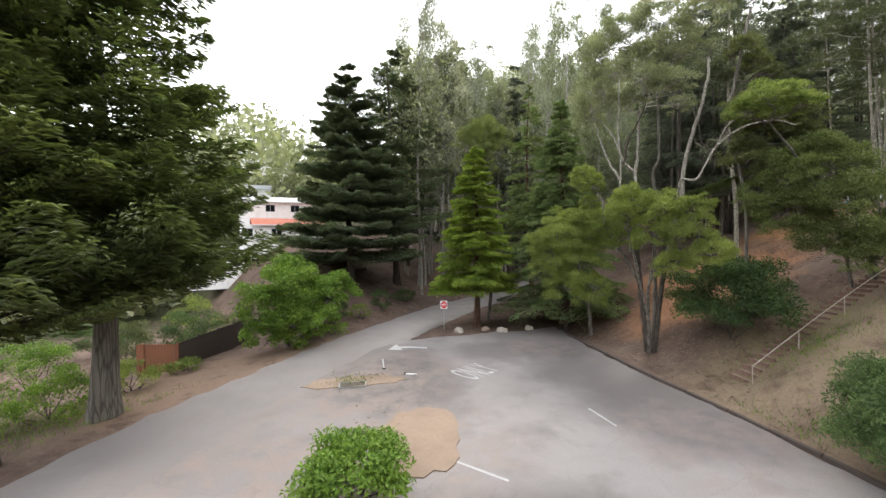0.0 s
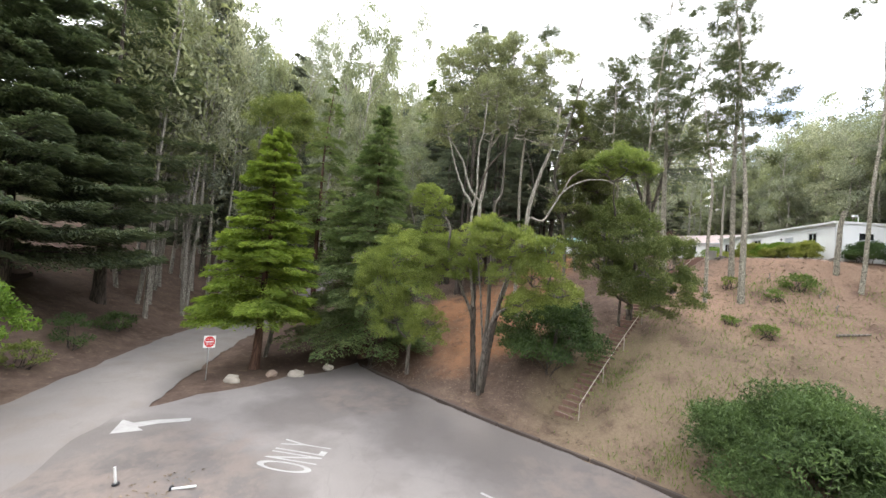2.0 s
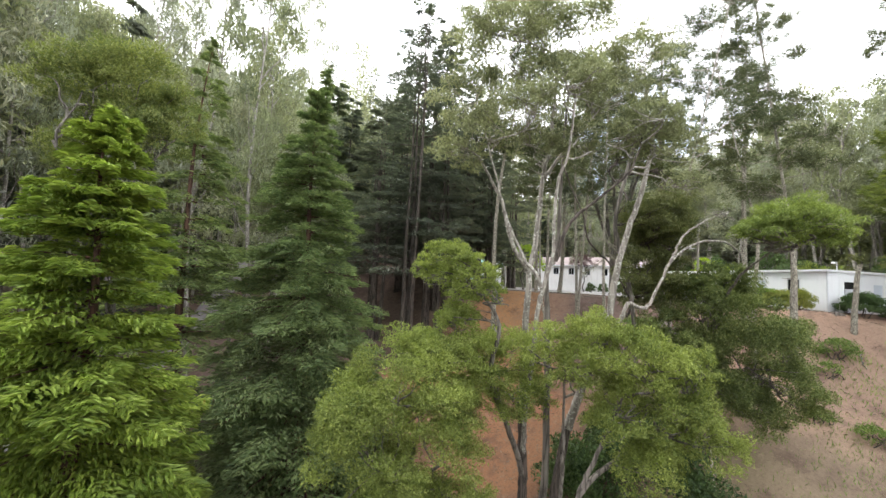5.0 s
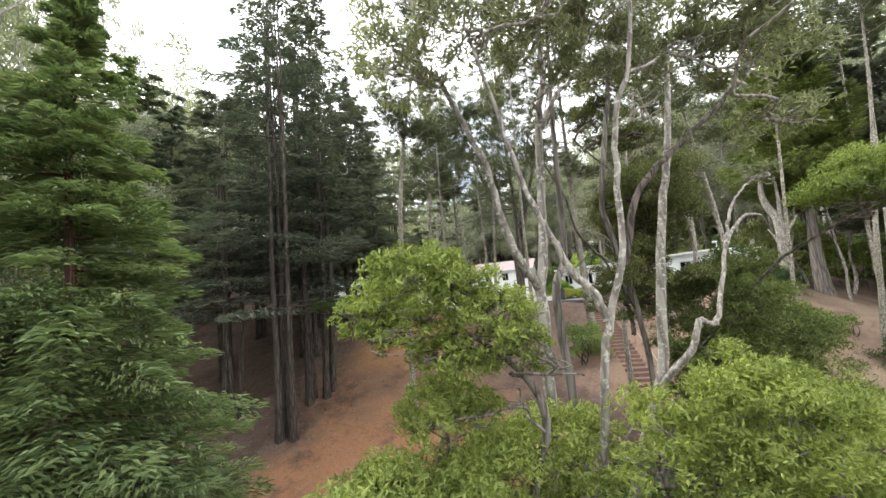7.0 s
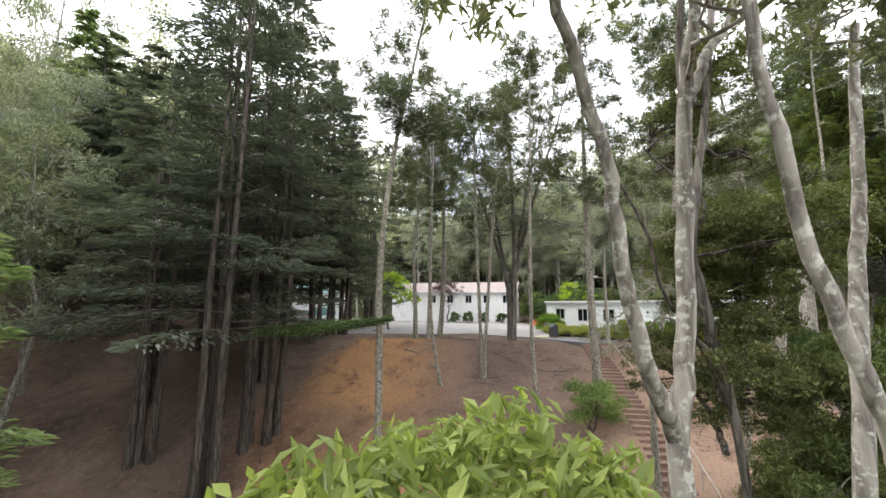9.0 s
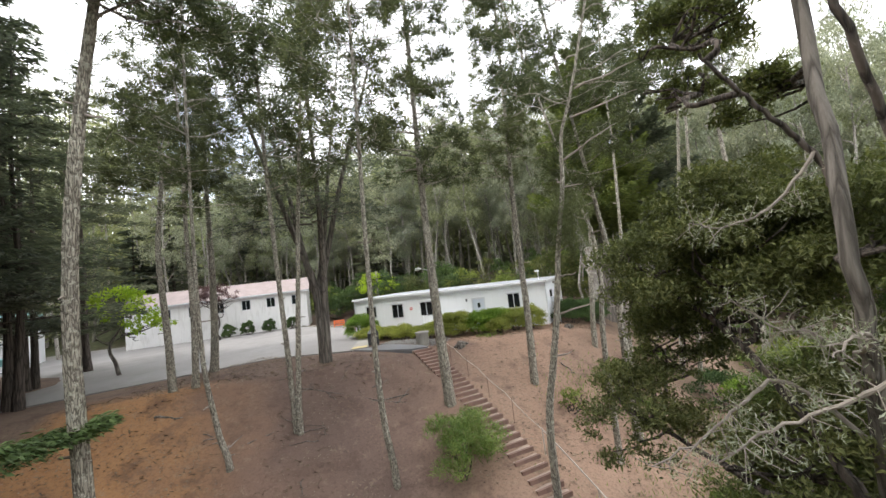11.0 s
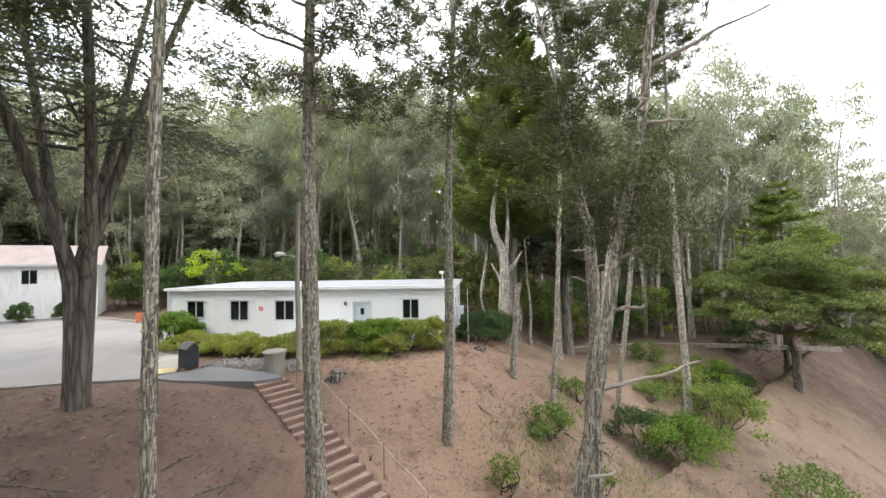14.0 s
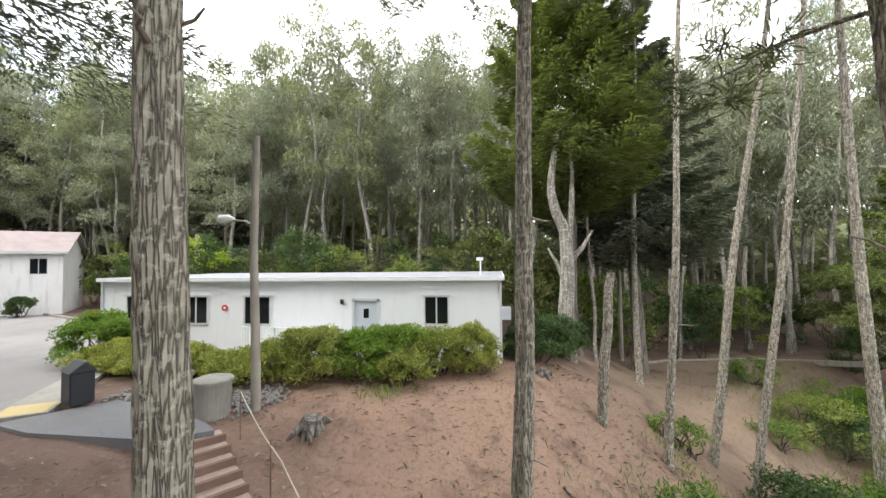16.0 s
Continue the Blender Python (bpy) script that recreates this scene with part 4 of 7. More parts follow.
def build_pine(name, base, top, label, seed, rad=0.2, lean=(0.0, 0.0), bare=0.5, R=2.9, mat="pine", bark_mat="pine_bark", branches=26, tufts=8, stubs=8, fine=False, crook=0.35, needle=(0.25, 0.03), per=92, stems=1, ways=()):
    """A tall pine: a long bare stem with stubs, sparse crooked branches above, needle tufts at their ends."""
    rng = np.random.default_rng(seed)
    z0 = gz(*base[:2])
    t = empty(name, pose(base[0], base[1], z0), label, "tree")
    h = top - z0
    k = 90 if fine else 26
    lines = []
    for sidx in range(stems):
        g = Geo()
        off = rng.normal(size=2) * 0.35 * (sidx > 0)
        tt = np.linspace(0, 1, k)
        if ways:
            w = np.asarray(ways[sidx], float) - np.array([base[0], base[1], z0])
            up = (w[-1] - w[-2]) / (w[-1, 2] - w[-2, 2])
            w = np.vstack([[w[0, 0], w[0, 1], -0.6], w, w[-1] + up * max(1.5, h - w[-1, 2])])
            line = through_points(w, k) + np.cumsum(rng.normal(size=(k, 3)), 0) * 0.006
        else:
            line = stem(rng, (off[0], off[1], -0.6), (lean[0] + off[0] * 3, lean[1] + off[1] * 3, h), crook, 12)
            line = np.stack([np.interp(tt, np.linspace(0, 1, 12), line[:, i]) for i in range(3)], -1)
        if k > 30:
            ker = np.ones(7) / 7
            for i in range(2):
                line[3:-3, i] = np.convolve(line[:, i], ker, "valid")
        rr = rad * (1 - 0.78 * tt) * (1 + 0.45 * np.exp(-tt * h / 0.5))
        g.tube(line, rr, 28 if fine else 12, 0.10 if fine else 0.08, rng, 7 if fine else 3)
        part("trunk", g, bark_mat, t, "furrowed lichen-spotted trunk", smooth=True)
        lines.append((line, rr))
    cg, tg = Geo(), Geo()
    for b in range(branches):
        line, rr = lines[b % len(lines)]
        u = bare + (1 - bare) * (b + rng.random()) / branches
        i = min(k - 1, int(u * k))
        a = rng.random() * 6.283
        L = R * (1.15 - 0.75 * (u - bare) / (1 - bare + 1e-6)) * (0.6 + 0.6 * rng.random())
        end = line[i] + np.array([math.cos(a) * L, math.sin(a) * L, L * (0.05 + 0.45 * rng.random())])
        lg = Geo()
        lm = stem(rng, line[i], end, 0.5, 9)
        lg.tube(lm, np.linspace(max(0.025, rr[i] * 0.42), 0.01, 9), 6)
        pts = [lm[-1]]
        for _ in range(tufts):
            q = lm[rng.integers(4, 9)]
            e = q + unit(rng, 1)[0] * np.array([0.75, 0.75, 0.45]) * (0.4 + 0.5 * R * 0.4)
            tg.tube([q, (q + e) / 2 + rng.normal(size=3) * 0.06, e], [0.014, 0.01, 0.005], 4)
            pts.append(e)
        part("limb", lg, bark_mat, t)
        for e in pts:
            n = per
            d = unit(rng, n)
            d[:, 2] = d[:, 2] * 0.7 + 0.25
            s = 0.7 + 0.6 * rng.random(n)
            g_r = 0.16 + 0.22 * rng.random()
            cg.leaves(e + d * g_r * rng.random((n, 1)) * 1.6 + rng.normal(size=(n, 3)) * 0.08, d, unit(rng, n), needle[0] * s, needle[1] * s)
    for b in range(stubs):
        line, rr = lines[b % len(lines)]
        u = 0.08 + (bare - 0.05) * rng.random()
        i = int(u * k)
        a = rng.random() * 6.283
        L = 0.15 + 0.55 * rng.random() ** 1.5
        g = Geo()
        e = line[i] + np.array([math.cos(a) * L, math.sin(a) * L, L * rng.uniform(-0.1, 0.5)])
        g.tube(stem(rng, line[i], e, 0.12, 5), np.linspace(0.035, 0.01, 5), 6)
        part("dead_branch", g, "dead", t, "broken bare branch stub")
    tagged(part("twig", tg, bark_mat, t), kind="stuff")
    part("crown", cg, mat, t, "sparse needle tufts")
    return t


def build_gum(name, m, h, seed, label, rad=0.22, mat="euc", bark_mat="euc_bark", R=3.0, n=22, per=170, leaf_size=(0.42, 0.11), bare=0.42):
    """A tall eucalyptus: a pale slender stem, rising branches, and rounded hanging clumps of leaves at their ends."""
    rng = np.random.default_rng(seed)
    t = empty(name, m, label, "tree")
    g = Geo()
    line = stem(rng, (0, 0, -1.0), (rng.normal() * 0.8, rng.normal() * 0.8, h * 0.96), 0.8, 16)
    g.tube(line, np.linspace(rad, 0.03, 16), 8, 0.1, rng)
    cg = Geo()
    for k in range(n):
        u = bare + (1 - bare) * (k + rng.random()) / n
        s = np.array([np.interp(max(0.2, u - 0.1), np.linspace(0, 1, 16), line[:, i]) for i in range(3)])
        v = (u - bare) / (1 - bare)
        w = R * (0.45 + 0.85 * math.sin(math.pi * min(1, v * 0.8 + 0.15))) * (0.35 + 0.65 * rng.random())
        a = k * 2.4 + rng.normal() * 0.5
        c = np.array([np.interp(u, np.linspace(0, 1, 16), line[:, i]) for i in range(3)]) + np.array([math.cos(a) * w, math.sin(a) * w, rng.normal() * 0.4])
        if k % 2 == 0:
            g.tube(stem(rng, s, c, 0.4, 6), np.linspace(rad * 0.3, 0.02, 6), 5)
        r = 0.8 + 0.65 * rng.random()
        q = int(per * r)
        d = unit(rng, q)
        d[:, 2] = np.where(d[:, 2] < -0.5, -d[:, 2], d[:, 2])
        p = c + d * (0.35 + 0.75 * rng.random((q, 1)) ** 0.6) * r * np.array([1.0, 1.0, 0.85]) + rng.normal(size=(q, 3)) * 0.14
        p[:, 2] -= 0.25 * rng.random(q) ** 3 * r * 3
        ax = np.array([0, 0, -0.9]) + unit(rng, q) * 0.9
        z = 0.6 + 0.8 * rng.random(q)
        cg.leaves(p, ax, unit(rng, q) + d * 0.5, leaf_size[0] * z, leaf_size[1] * z)
    part("trunk", g, bark_mat, t, smooth=True)
    part("crown", cg, mat, t, "hanging leaf masses")
    return t


def build_shrub(name, x, y, rx, h, mat, label, seed, per=330, leaf_size=(0.16, 0.07), tuft=34, group="", squash=0.8, stems=9):
    rng = np.random.default_rng(seed)
    z0 = gz(x, y)
    t = empty(name, pose(x, y, z0), label, "shrub", group)
    g = Geo()
    cs, rs = crown_tufts(rng, (0, 0, h * 0.42), rx * 0.82, h * 0.5, tuft, 0.30)
    cs[:, 2] = np.maximum(cs[:, 2], rs * 0.5)
    for c in cs[:stems]:
        g.tube(stem(rng, (rng.normal() * 0.15, rng.normal() * 0.15, -0.2), c, 0.2, 7), np.linspace(0.035, 0.01, 7), 5)
    tagged(part("stem", g, "dark_bark", t, "woody stems"), kind="stuff")
    cg = Geo()
    clump_leaves(cg, rng, cs, rs, per, *leaf_size, squash=squash)
    part("foliage", cg, mat, t)
    return t


# conifers round the lot and the road
build_conifer("redwood_tree", (14.4, -42.7), 5.8, -7.9, 4.2, "redwood", "red_bark", "bright green young redwood standing beside the road", 11, 330, 74, (0.32, 0.09), 0.32, droop=0.22, lift=0.18, power=0.62)
build_conifer("spruce_tree", (8.0, -37.0), 10.5, -9.6, 6.6, "spruce", "red_bark", "blue-green conifer with patches of brown needles", 12, 480, 60, (0.27, 0.072), 0.3, droop=0.2, lift=0.1, power=0.85)
build_conifer("spruce_tree", (0.5, -45.5), 16.5, -4.0, 4.8, "spruce", "red_bark", "tall thin-topped conifer behind the redwood", 13, 150, 30, (0.42, 0.12), 0.32, droop=0.25, lift=0.1, power=0.8)
build_conifer("cedar_tree", (17.6, -61.0), 19.5, -5.0, 10.0, "cedar", "dark_bark", "dark layered cedar above the road bank", 14, 360, 72, (0.46, 0.13), 0.5, droop=0.04, lift=0.06, power=0.8, layers=1.7, curl=0.05)
build_conifer("cedar_tree", (9.5, -62.0), 24, -0.5, 9.0, "cedar", "dark_bark", "broad dark cedar leaning over the road bank", 10, 130, 50, (0.46, 0.13), 0.45, droop=0.06, lift=0.08, power=0.5, layers=2.3, curl=0.05, lean=(2.0, 1.0))
build_conifer("fir_tree", (42.0, -42.2), 17.5, -6.0, 7.6, "fir", "grey_bark", "big dark green fir beside the road", 15, 260, 52, (0.46, 0.13), 0.55, droop=0.03, lift=0.22, power=0.55, curl=0.1)
build_conifer("fir_tree", (45.6, -39.6), 12.5, -7.0, 6.2, "fir", "dark_bark", "dark green fir with low sweeping boughs", 16, 220, 50, (0.44, 0.13), 0.35, droop=0.05, lift=0.2, power=0.55, curl=0.1, stems=2)
build_conifer("cypress_tree", (9.0, 7.4), 23, 5.6, 5.4, "macro", "grey_bark", "tall dark green conifer beyond the white building", 17, 280, 56, (0.4, 0.1), 0.45, droop=0.0, lift=0.35, power=0.6, curl=0.12)
build_conifer("cypress_tree", (13.5, 10.5), 19, 3.0, 5.5, "cypress", "grey_bark", "dark conifer in the woods east of the building", 18, 170, 34, (0.5, 0.14), 0.4, droop=0.0, lift=0.3, power=0.6)
def add_long_bough(tree, end, mat):
    """A low bough sweeping out from the stem with drooping sprays."""
    rng = np.random.default_rng(91)
    base = np.array(tree.matrix_basis.translation)
    a, b = np.array([0, 0, end[2] - base[2] - 0.6]), np.array(end) - base
    line = stem(rng, a, b, 0.3, 16)
    g = Geo()
    g.tube(line, np.linspace(0.07, 0.012, 16), 7)
    bough = part("low_bough", g, "dark_bark", tree, "long low green bough", smooth=True)
    g = Geo()
    side = np.cross(b - a, (0, 0, 1.0))
    side /= np.linalg.norm(side)
    n = 6200
    s = 0.2 + 0.8 * rng.random(n) ** 0.8
    c = np.stack([np.interp(s, np.linspace(0, 1, 16), line[:, q]) for q in range(3)], -1)
    w = (rng.random(n) * 2 - 1) * 1.25 * np.sin(np.pi * np.clip(s * 0.85 + 0.08, 0, 1))
    c += side * w[:, None] + np.array([0, 0, 1]) * (rng.normal(size=n) * 0.07 - np.abs(w) * 0.3)[:, None]
    d = (b - a) / np.linalg.norm(b - a) + side * (np.sign(w) * 0.8)[:, None] + unit(rng, n) * 0.3
    g.leaves(c, d, unit(rng, n) * 0.5 + np.array([0, 0, 1.0]), rng.uniform(0.16, 0.32, n), rng.uniform(0.035, 0.07, n))
    part("spray", g, mat, bough, "green needle sprays")


for k, (x, y, tp, sk, R, sd) in enumerate(((-10.5, -29.5, 27, 2.0, 5.0, 21), (-4.5, -30.2, 26, 1.2, 5.8, 20), (-6.5, -27.6, 25, 4.0, 4.6, 19), (-25.0, -24.0, 24, 3.0, 6.0, 18), (-26.0, -17.0, 25, 3.2, 5.6, 17), (-19.5, -20.2, 24, 4.2, 6.2, 9), (-31.0, -11.5, 25, 4.5, 6.0, 16), (-13.5, -27.2, 29, 5.5, 5.5, 22), (-18.9, -24.2, 25, 5.0, 5.5, 23), (-17.2, -22.0, 25, 5.5, 5.0, 24), (-9.0, -33.5, 17, 1.0, 5.2, 25), (-15.5, -33.0, 20, 4.0, 6.0, 26), (-22.0, -30.0, 29, 4.0, 6.0, 29))):
    tree = build_conifer("cypress_tree", (x, y), tp, sk, R, "cypress", "dark_bark", "tall dark cypress with a bare trunk below", sd, 150 if -26 < x < -16.5 and y > -25 else 96, 27, (0.42, 0.11), 0.19, droop=0.12, lift=0.1, power=0.5, stems=4)
    if x == -4.5:
        add_long_bough(tree, (1.0, -24.1, 2.1), "juniper")
build_conifer("cypress_tree", (-6.4, -10.0), 25, 8.2, 7.2, "cypress", "grey_bark", "thick forked cypress at the edge of the courtyard", 27, 150, 46, (0.27, 0.062), 0.21, droop=0.18, lift=0.12, power=0.5, stems=5, fan=8.0)
build_broad("cypress_tree", (28.5, 8.2), 4.8, [(0, 0, 3.6, 3.6, 0.9), (-2.8, 0.8, 2.2, 3.4, 0.8), (3.0, -0.6, 2.4, 3.4, 0.8), (0.6, 1.4, 4.5, 2.4, 0.7), (-3.8, -1.6, 0.6, 3.0, 0.7), (3.8, 1.2, 0.4, 3.2, 0.7), (0.2, -3.0, 1.2, 3.2, 0.8), (-1.0, 2.8, 0.2, 3.2, 0.7), (1.0, -3.8, -0.8, 2.8, 0.6)],
            "macro", "grey_bark", "low spreading cypress with flat dark green layers", 28, 1, (0.26, 0.07), 260, 40, 0.28, 0.4, 0.24, 0.5)
build_conifer("cypress_tree", (32.5, 14.5), 10.5, 1.0, 4.6, "acacia", "grey_bark", "yellow-green cypress at the end of the woodland track", 30, 150, 30, (0.4, 0.11), 0.28, droop=0.05, lift=0.25, power=0.6)

# pines on the slope
PINES = (
    ((2.28, -11.45), 17.5, 0.29, (-0.5, 0.8), 0.66, "tall straight pine beside the stairs with furrowed bark", 31, True, [(2.28, -11.45, -1.4), (2.24, -11.58, 2.1), (2.26, -11.74, 7.0), (2.42, -11.88, 11.9)]),
    ((5.5, -7.55), 16.5, 0.235, (0.15, 2.1), 0.68, "slim straight pine on the slope before the building", 32, True, [(5.44, -7.55, -1.4), (5.6, -7.66, 2.0), (5.61, -7.82, 6.9), (5.83, -7.98, 12.3)]),
    ((1.85, -15.9), 15.0, 0.15, (-2.7, 2.8), 0.7, "slender lichen-spotted pine on the slope", 33, True, [(1.8, -15.86, -2.9), (1.64, -16.09, 0.0), (1.9, -16.31, 5.9), (2.26, -16.51, 11.7)]),
    ((-4.35, -18.0), 15.0, 0.14, (-0.9, -0.4), 0.7, "slender pine leaning over the orange clay", 35, False, [(-4.41, -18.01, -2.0), (-4.66, -18.18, -0.7), (-4.95, -18.42, 2.2), (-4.74, -18.58, 6.4), (-4.29, -18.74, 12.1)]),
    ((0.35, -24.35), 16.5, 0.17, (-0.2, 0.5), 0.66, "pale-trunked pine standing in orange clay", 36, True, [(0.44, -24.37, -0.3), (0.77, -24.61, 3.5), (1.33, -24.66, 6.9), (2.0, -24.54, 9.7), (2.54, -24.4, 11.4)]),
    ((-11.3, -15.9), 15.0, 0.19, (-0.8, 0.3), 0.6, "dark slim pine at the courtyard edge", 37, False, ()),
    ((-10.6, -15.2), 15.5, 0.17, (-0.4, 0.2), 0.6, "dark slim pine at the courtyard edge", 38, False, ()),
    ((7.35, -15.4), 15.5, 0.13, (3.8, 0.6), 0.84, "leaning pine with a lichen-covered trunk and broken branches", 39, True, [(7.67, -15.43, -1.2), (8.09, -15.44, 0.9), (8.43, -15.46, 2.5), (8.74, -15.48, 4.45), (9.17, -15.5, 6.4), (9.38, -15.52, 8.0), (10.0, -15.51, 10.0)]),
    ((10.2, -9.24), 19.0, 0.2, (0.8, 2.0), 0.74, "tall pale pine on the lower slope", 40, True, [(10.11, -9.25, -0.2), (10.17, -9.28, 2.7), (9.97, -9.34, 5.2), (9.64, -9.41, 8.1)]),
    ((10.05, -2.0), 18.5, 0.13, (1.4, 0.4), 0.74, "slim pine on the slope east of the building", 41, False, ()),
    ((12.9, 1.4), 18.5, 0.17, (2.7, -1.3), 0.74, "leaning pine on the slope east of the building", 42, False, ()),
    ((13.7, 0.3), 18.0, 0.15, (2.4, -1.2), 0.74, "slim leaning pine on the slope east of the building", 43, False, ()),
    ((17.2, -0.2), 18.0, 0.22, (-0.5, 0.3), 0.74, "pine with a pale rough trunk above the shrubs", 44, False, ()),
    ((12.2, 6.5), 18.5, 0.17, (0.3, 0.5), 0.74, "pine with yellow-mossed trunk beside the woodland track", 46, False, ()),
    ((8.95, -11.2), 16.5, 0.12, (0.5, 0.6), 0.85, "dark knotty pine on the open slope", 47, True, [(9.37, -11.17, 0.7), (9.63, -11.18, 3.4), (9.53, -11.21, 5.2), (9.17, -11.27, 6.9)]),
    ((-13.8, -12.0), 16.0, 0.24, (0.3, 0.2), 0.6, "brown-stemmed pine at the courtyard edge", 48, False, ()),
)
for base, top, rad, lean, bare, label, sd, fine, way in PINES:
    pine = build_pine("pine_tree", base, top + 2.5, label, sd, rad, lean, bare, fine=fine, ways=(way,) if way else (), branches=34 if sd in (31, 32, 40) else 14 if sd in (39, 47) else 18 if 41 <= sd <= 46 else 26, R=2.2 if 41 <= sd <= 46 else 2.9)
    if sd == 39:
        rng_b = np.random.default_rng(5)
        foot = np.array(pine.matrix_basis.translation)
        for a, b in (((8.43, -15.46, 2.5), (10.0, -15.25, 2.9)), ((8.05, -15.46, 1.2), (8.7, -15.4, 1.3)), ((8.66, -15.47, 3.7), (9.2, -15.4, 3.8)), ((9.7, -15.5, 8.7), (11.7, -15.3, 9.1)), ((9.95, -15.5, 9.6), (12.4, -15.2, 10.1)), ((9.3, -15.5, 7.4), (10.9, -15.7, 8.1))):
            g = Geo()
            g.tube(stem(rng_b, np.array(a) - foot, np.array(b) - foot, 0.15, 9), np.linspace(0.04, 0.012, 9), 7, 0.2, rng_b)
            part("dead_branch", g, "dead", pine, "long broken mossy branch")
        g = Geo()
        for c, n in (((8.85, -15.4, 5.0), 9), ((9.1, -15.5, 5.8), 10), ((8.6, -15.5, 5.6), 6), ((9.35, -15.4, 4.9), 6)):
            for e in np.array(c) - foot + rng_b.normal(size=(n * 2, 3)) * np.array([0.3, 0.3, 0.32]):
                d = unit(rng_b, 170)
                g.leaves(e + rng_b.normal(size=(170, 3)) * 0.13, d + np.array([0, 0, 0.5]), unit(rng_b, 170), rng_b.uniform(0.1, 0.17, 170), rng_b.uniform(0.01, 0.018, 170))
        part("needle_clump", g, "pine", pine, "dense dark needle clump on the stem")
build_pine("pine_tree", (-3.3, -15.4), 15.5, "two-stemmed slender pine on the brown slope", 34, 0.16, (0, 0), 0.62, stems=2,
           ways=([(-3.45, -15.4, -2.0), (-3.43, -15.6, 2.0), (-3.33, -15.9, 7.6), (-3.14, -16.2, 14.3)], [(-3.25, -15.4, -1.9), (-3.0, -15.45, 0.8), (-2.16, -15.5, 7.5), (-1.1, -15.55, 14.2)]))

# broad-leaved trees
def build_stemmed(name, base, stems, lobes, mat, bark_mat, label, seed, leaf_size, per, tuft, small=0.28, squash=0.7, twig_r=0.03):
    """A tree whose stems follow given lines; each lobe of the crown hangs on the nearest stem."""
    rng = np.random.default_rng(seed)
    o = np.array([*base, gz(*base)])
    t = empty(name, pose(*o), label, "tree")
    ends = []
    for pts, r0, r1, *own in stems:
        line = through_points(np.asarray(pts) - o, 34) + rng.normal(size=(34, 3)) * 0.012
        g = Geo()
        g.tube(line, np.linspace(r0, r1, 34), 12, 0.08, rng, 3)
        part("stem", g, own[0] if own else bark_mat, t, smooth=True)
        ends.append(line[18:])
    ends = np.vstack(ends)
    cg, tg = Geo(), Geo()
    for x, y, z, rx, rz in lobes:
        c = np.array([x, y, z]) - o
        s = ends[np.argmin(np.linalg.norm(ends - c + np.array([0, 0, rz]), axis=1))]
        g = Geo()
        lm = stem(rng, s, c, 0.5, 12)
        g.tube(lm, np.linspace(twig_r * 1.6, 0.02, 12), 7)
        part("limb", g, bark_mat, t, smooth=True)
        cs, rs = crown_tufts(rng, c, rx, rz, tuft, small)
        for q in cs[:9]:
            tg.tube(stem(rng, lm[rng.integers(5, 12)], q, 0.35, 6), np.linspace(twig_r, 0.008, 6), 5)
        clump_leaves(cg, rng, cs, rs, per, *leaf_size, squash=squash)
    tagged(part("twig", tg, bark_mat, t), kind="stuff")
    part("crown", cg, mat, t, "airy leafy crown")
    return t


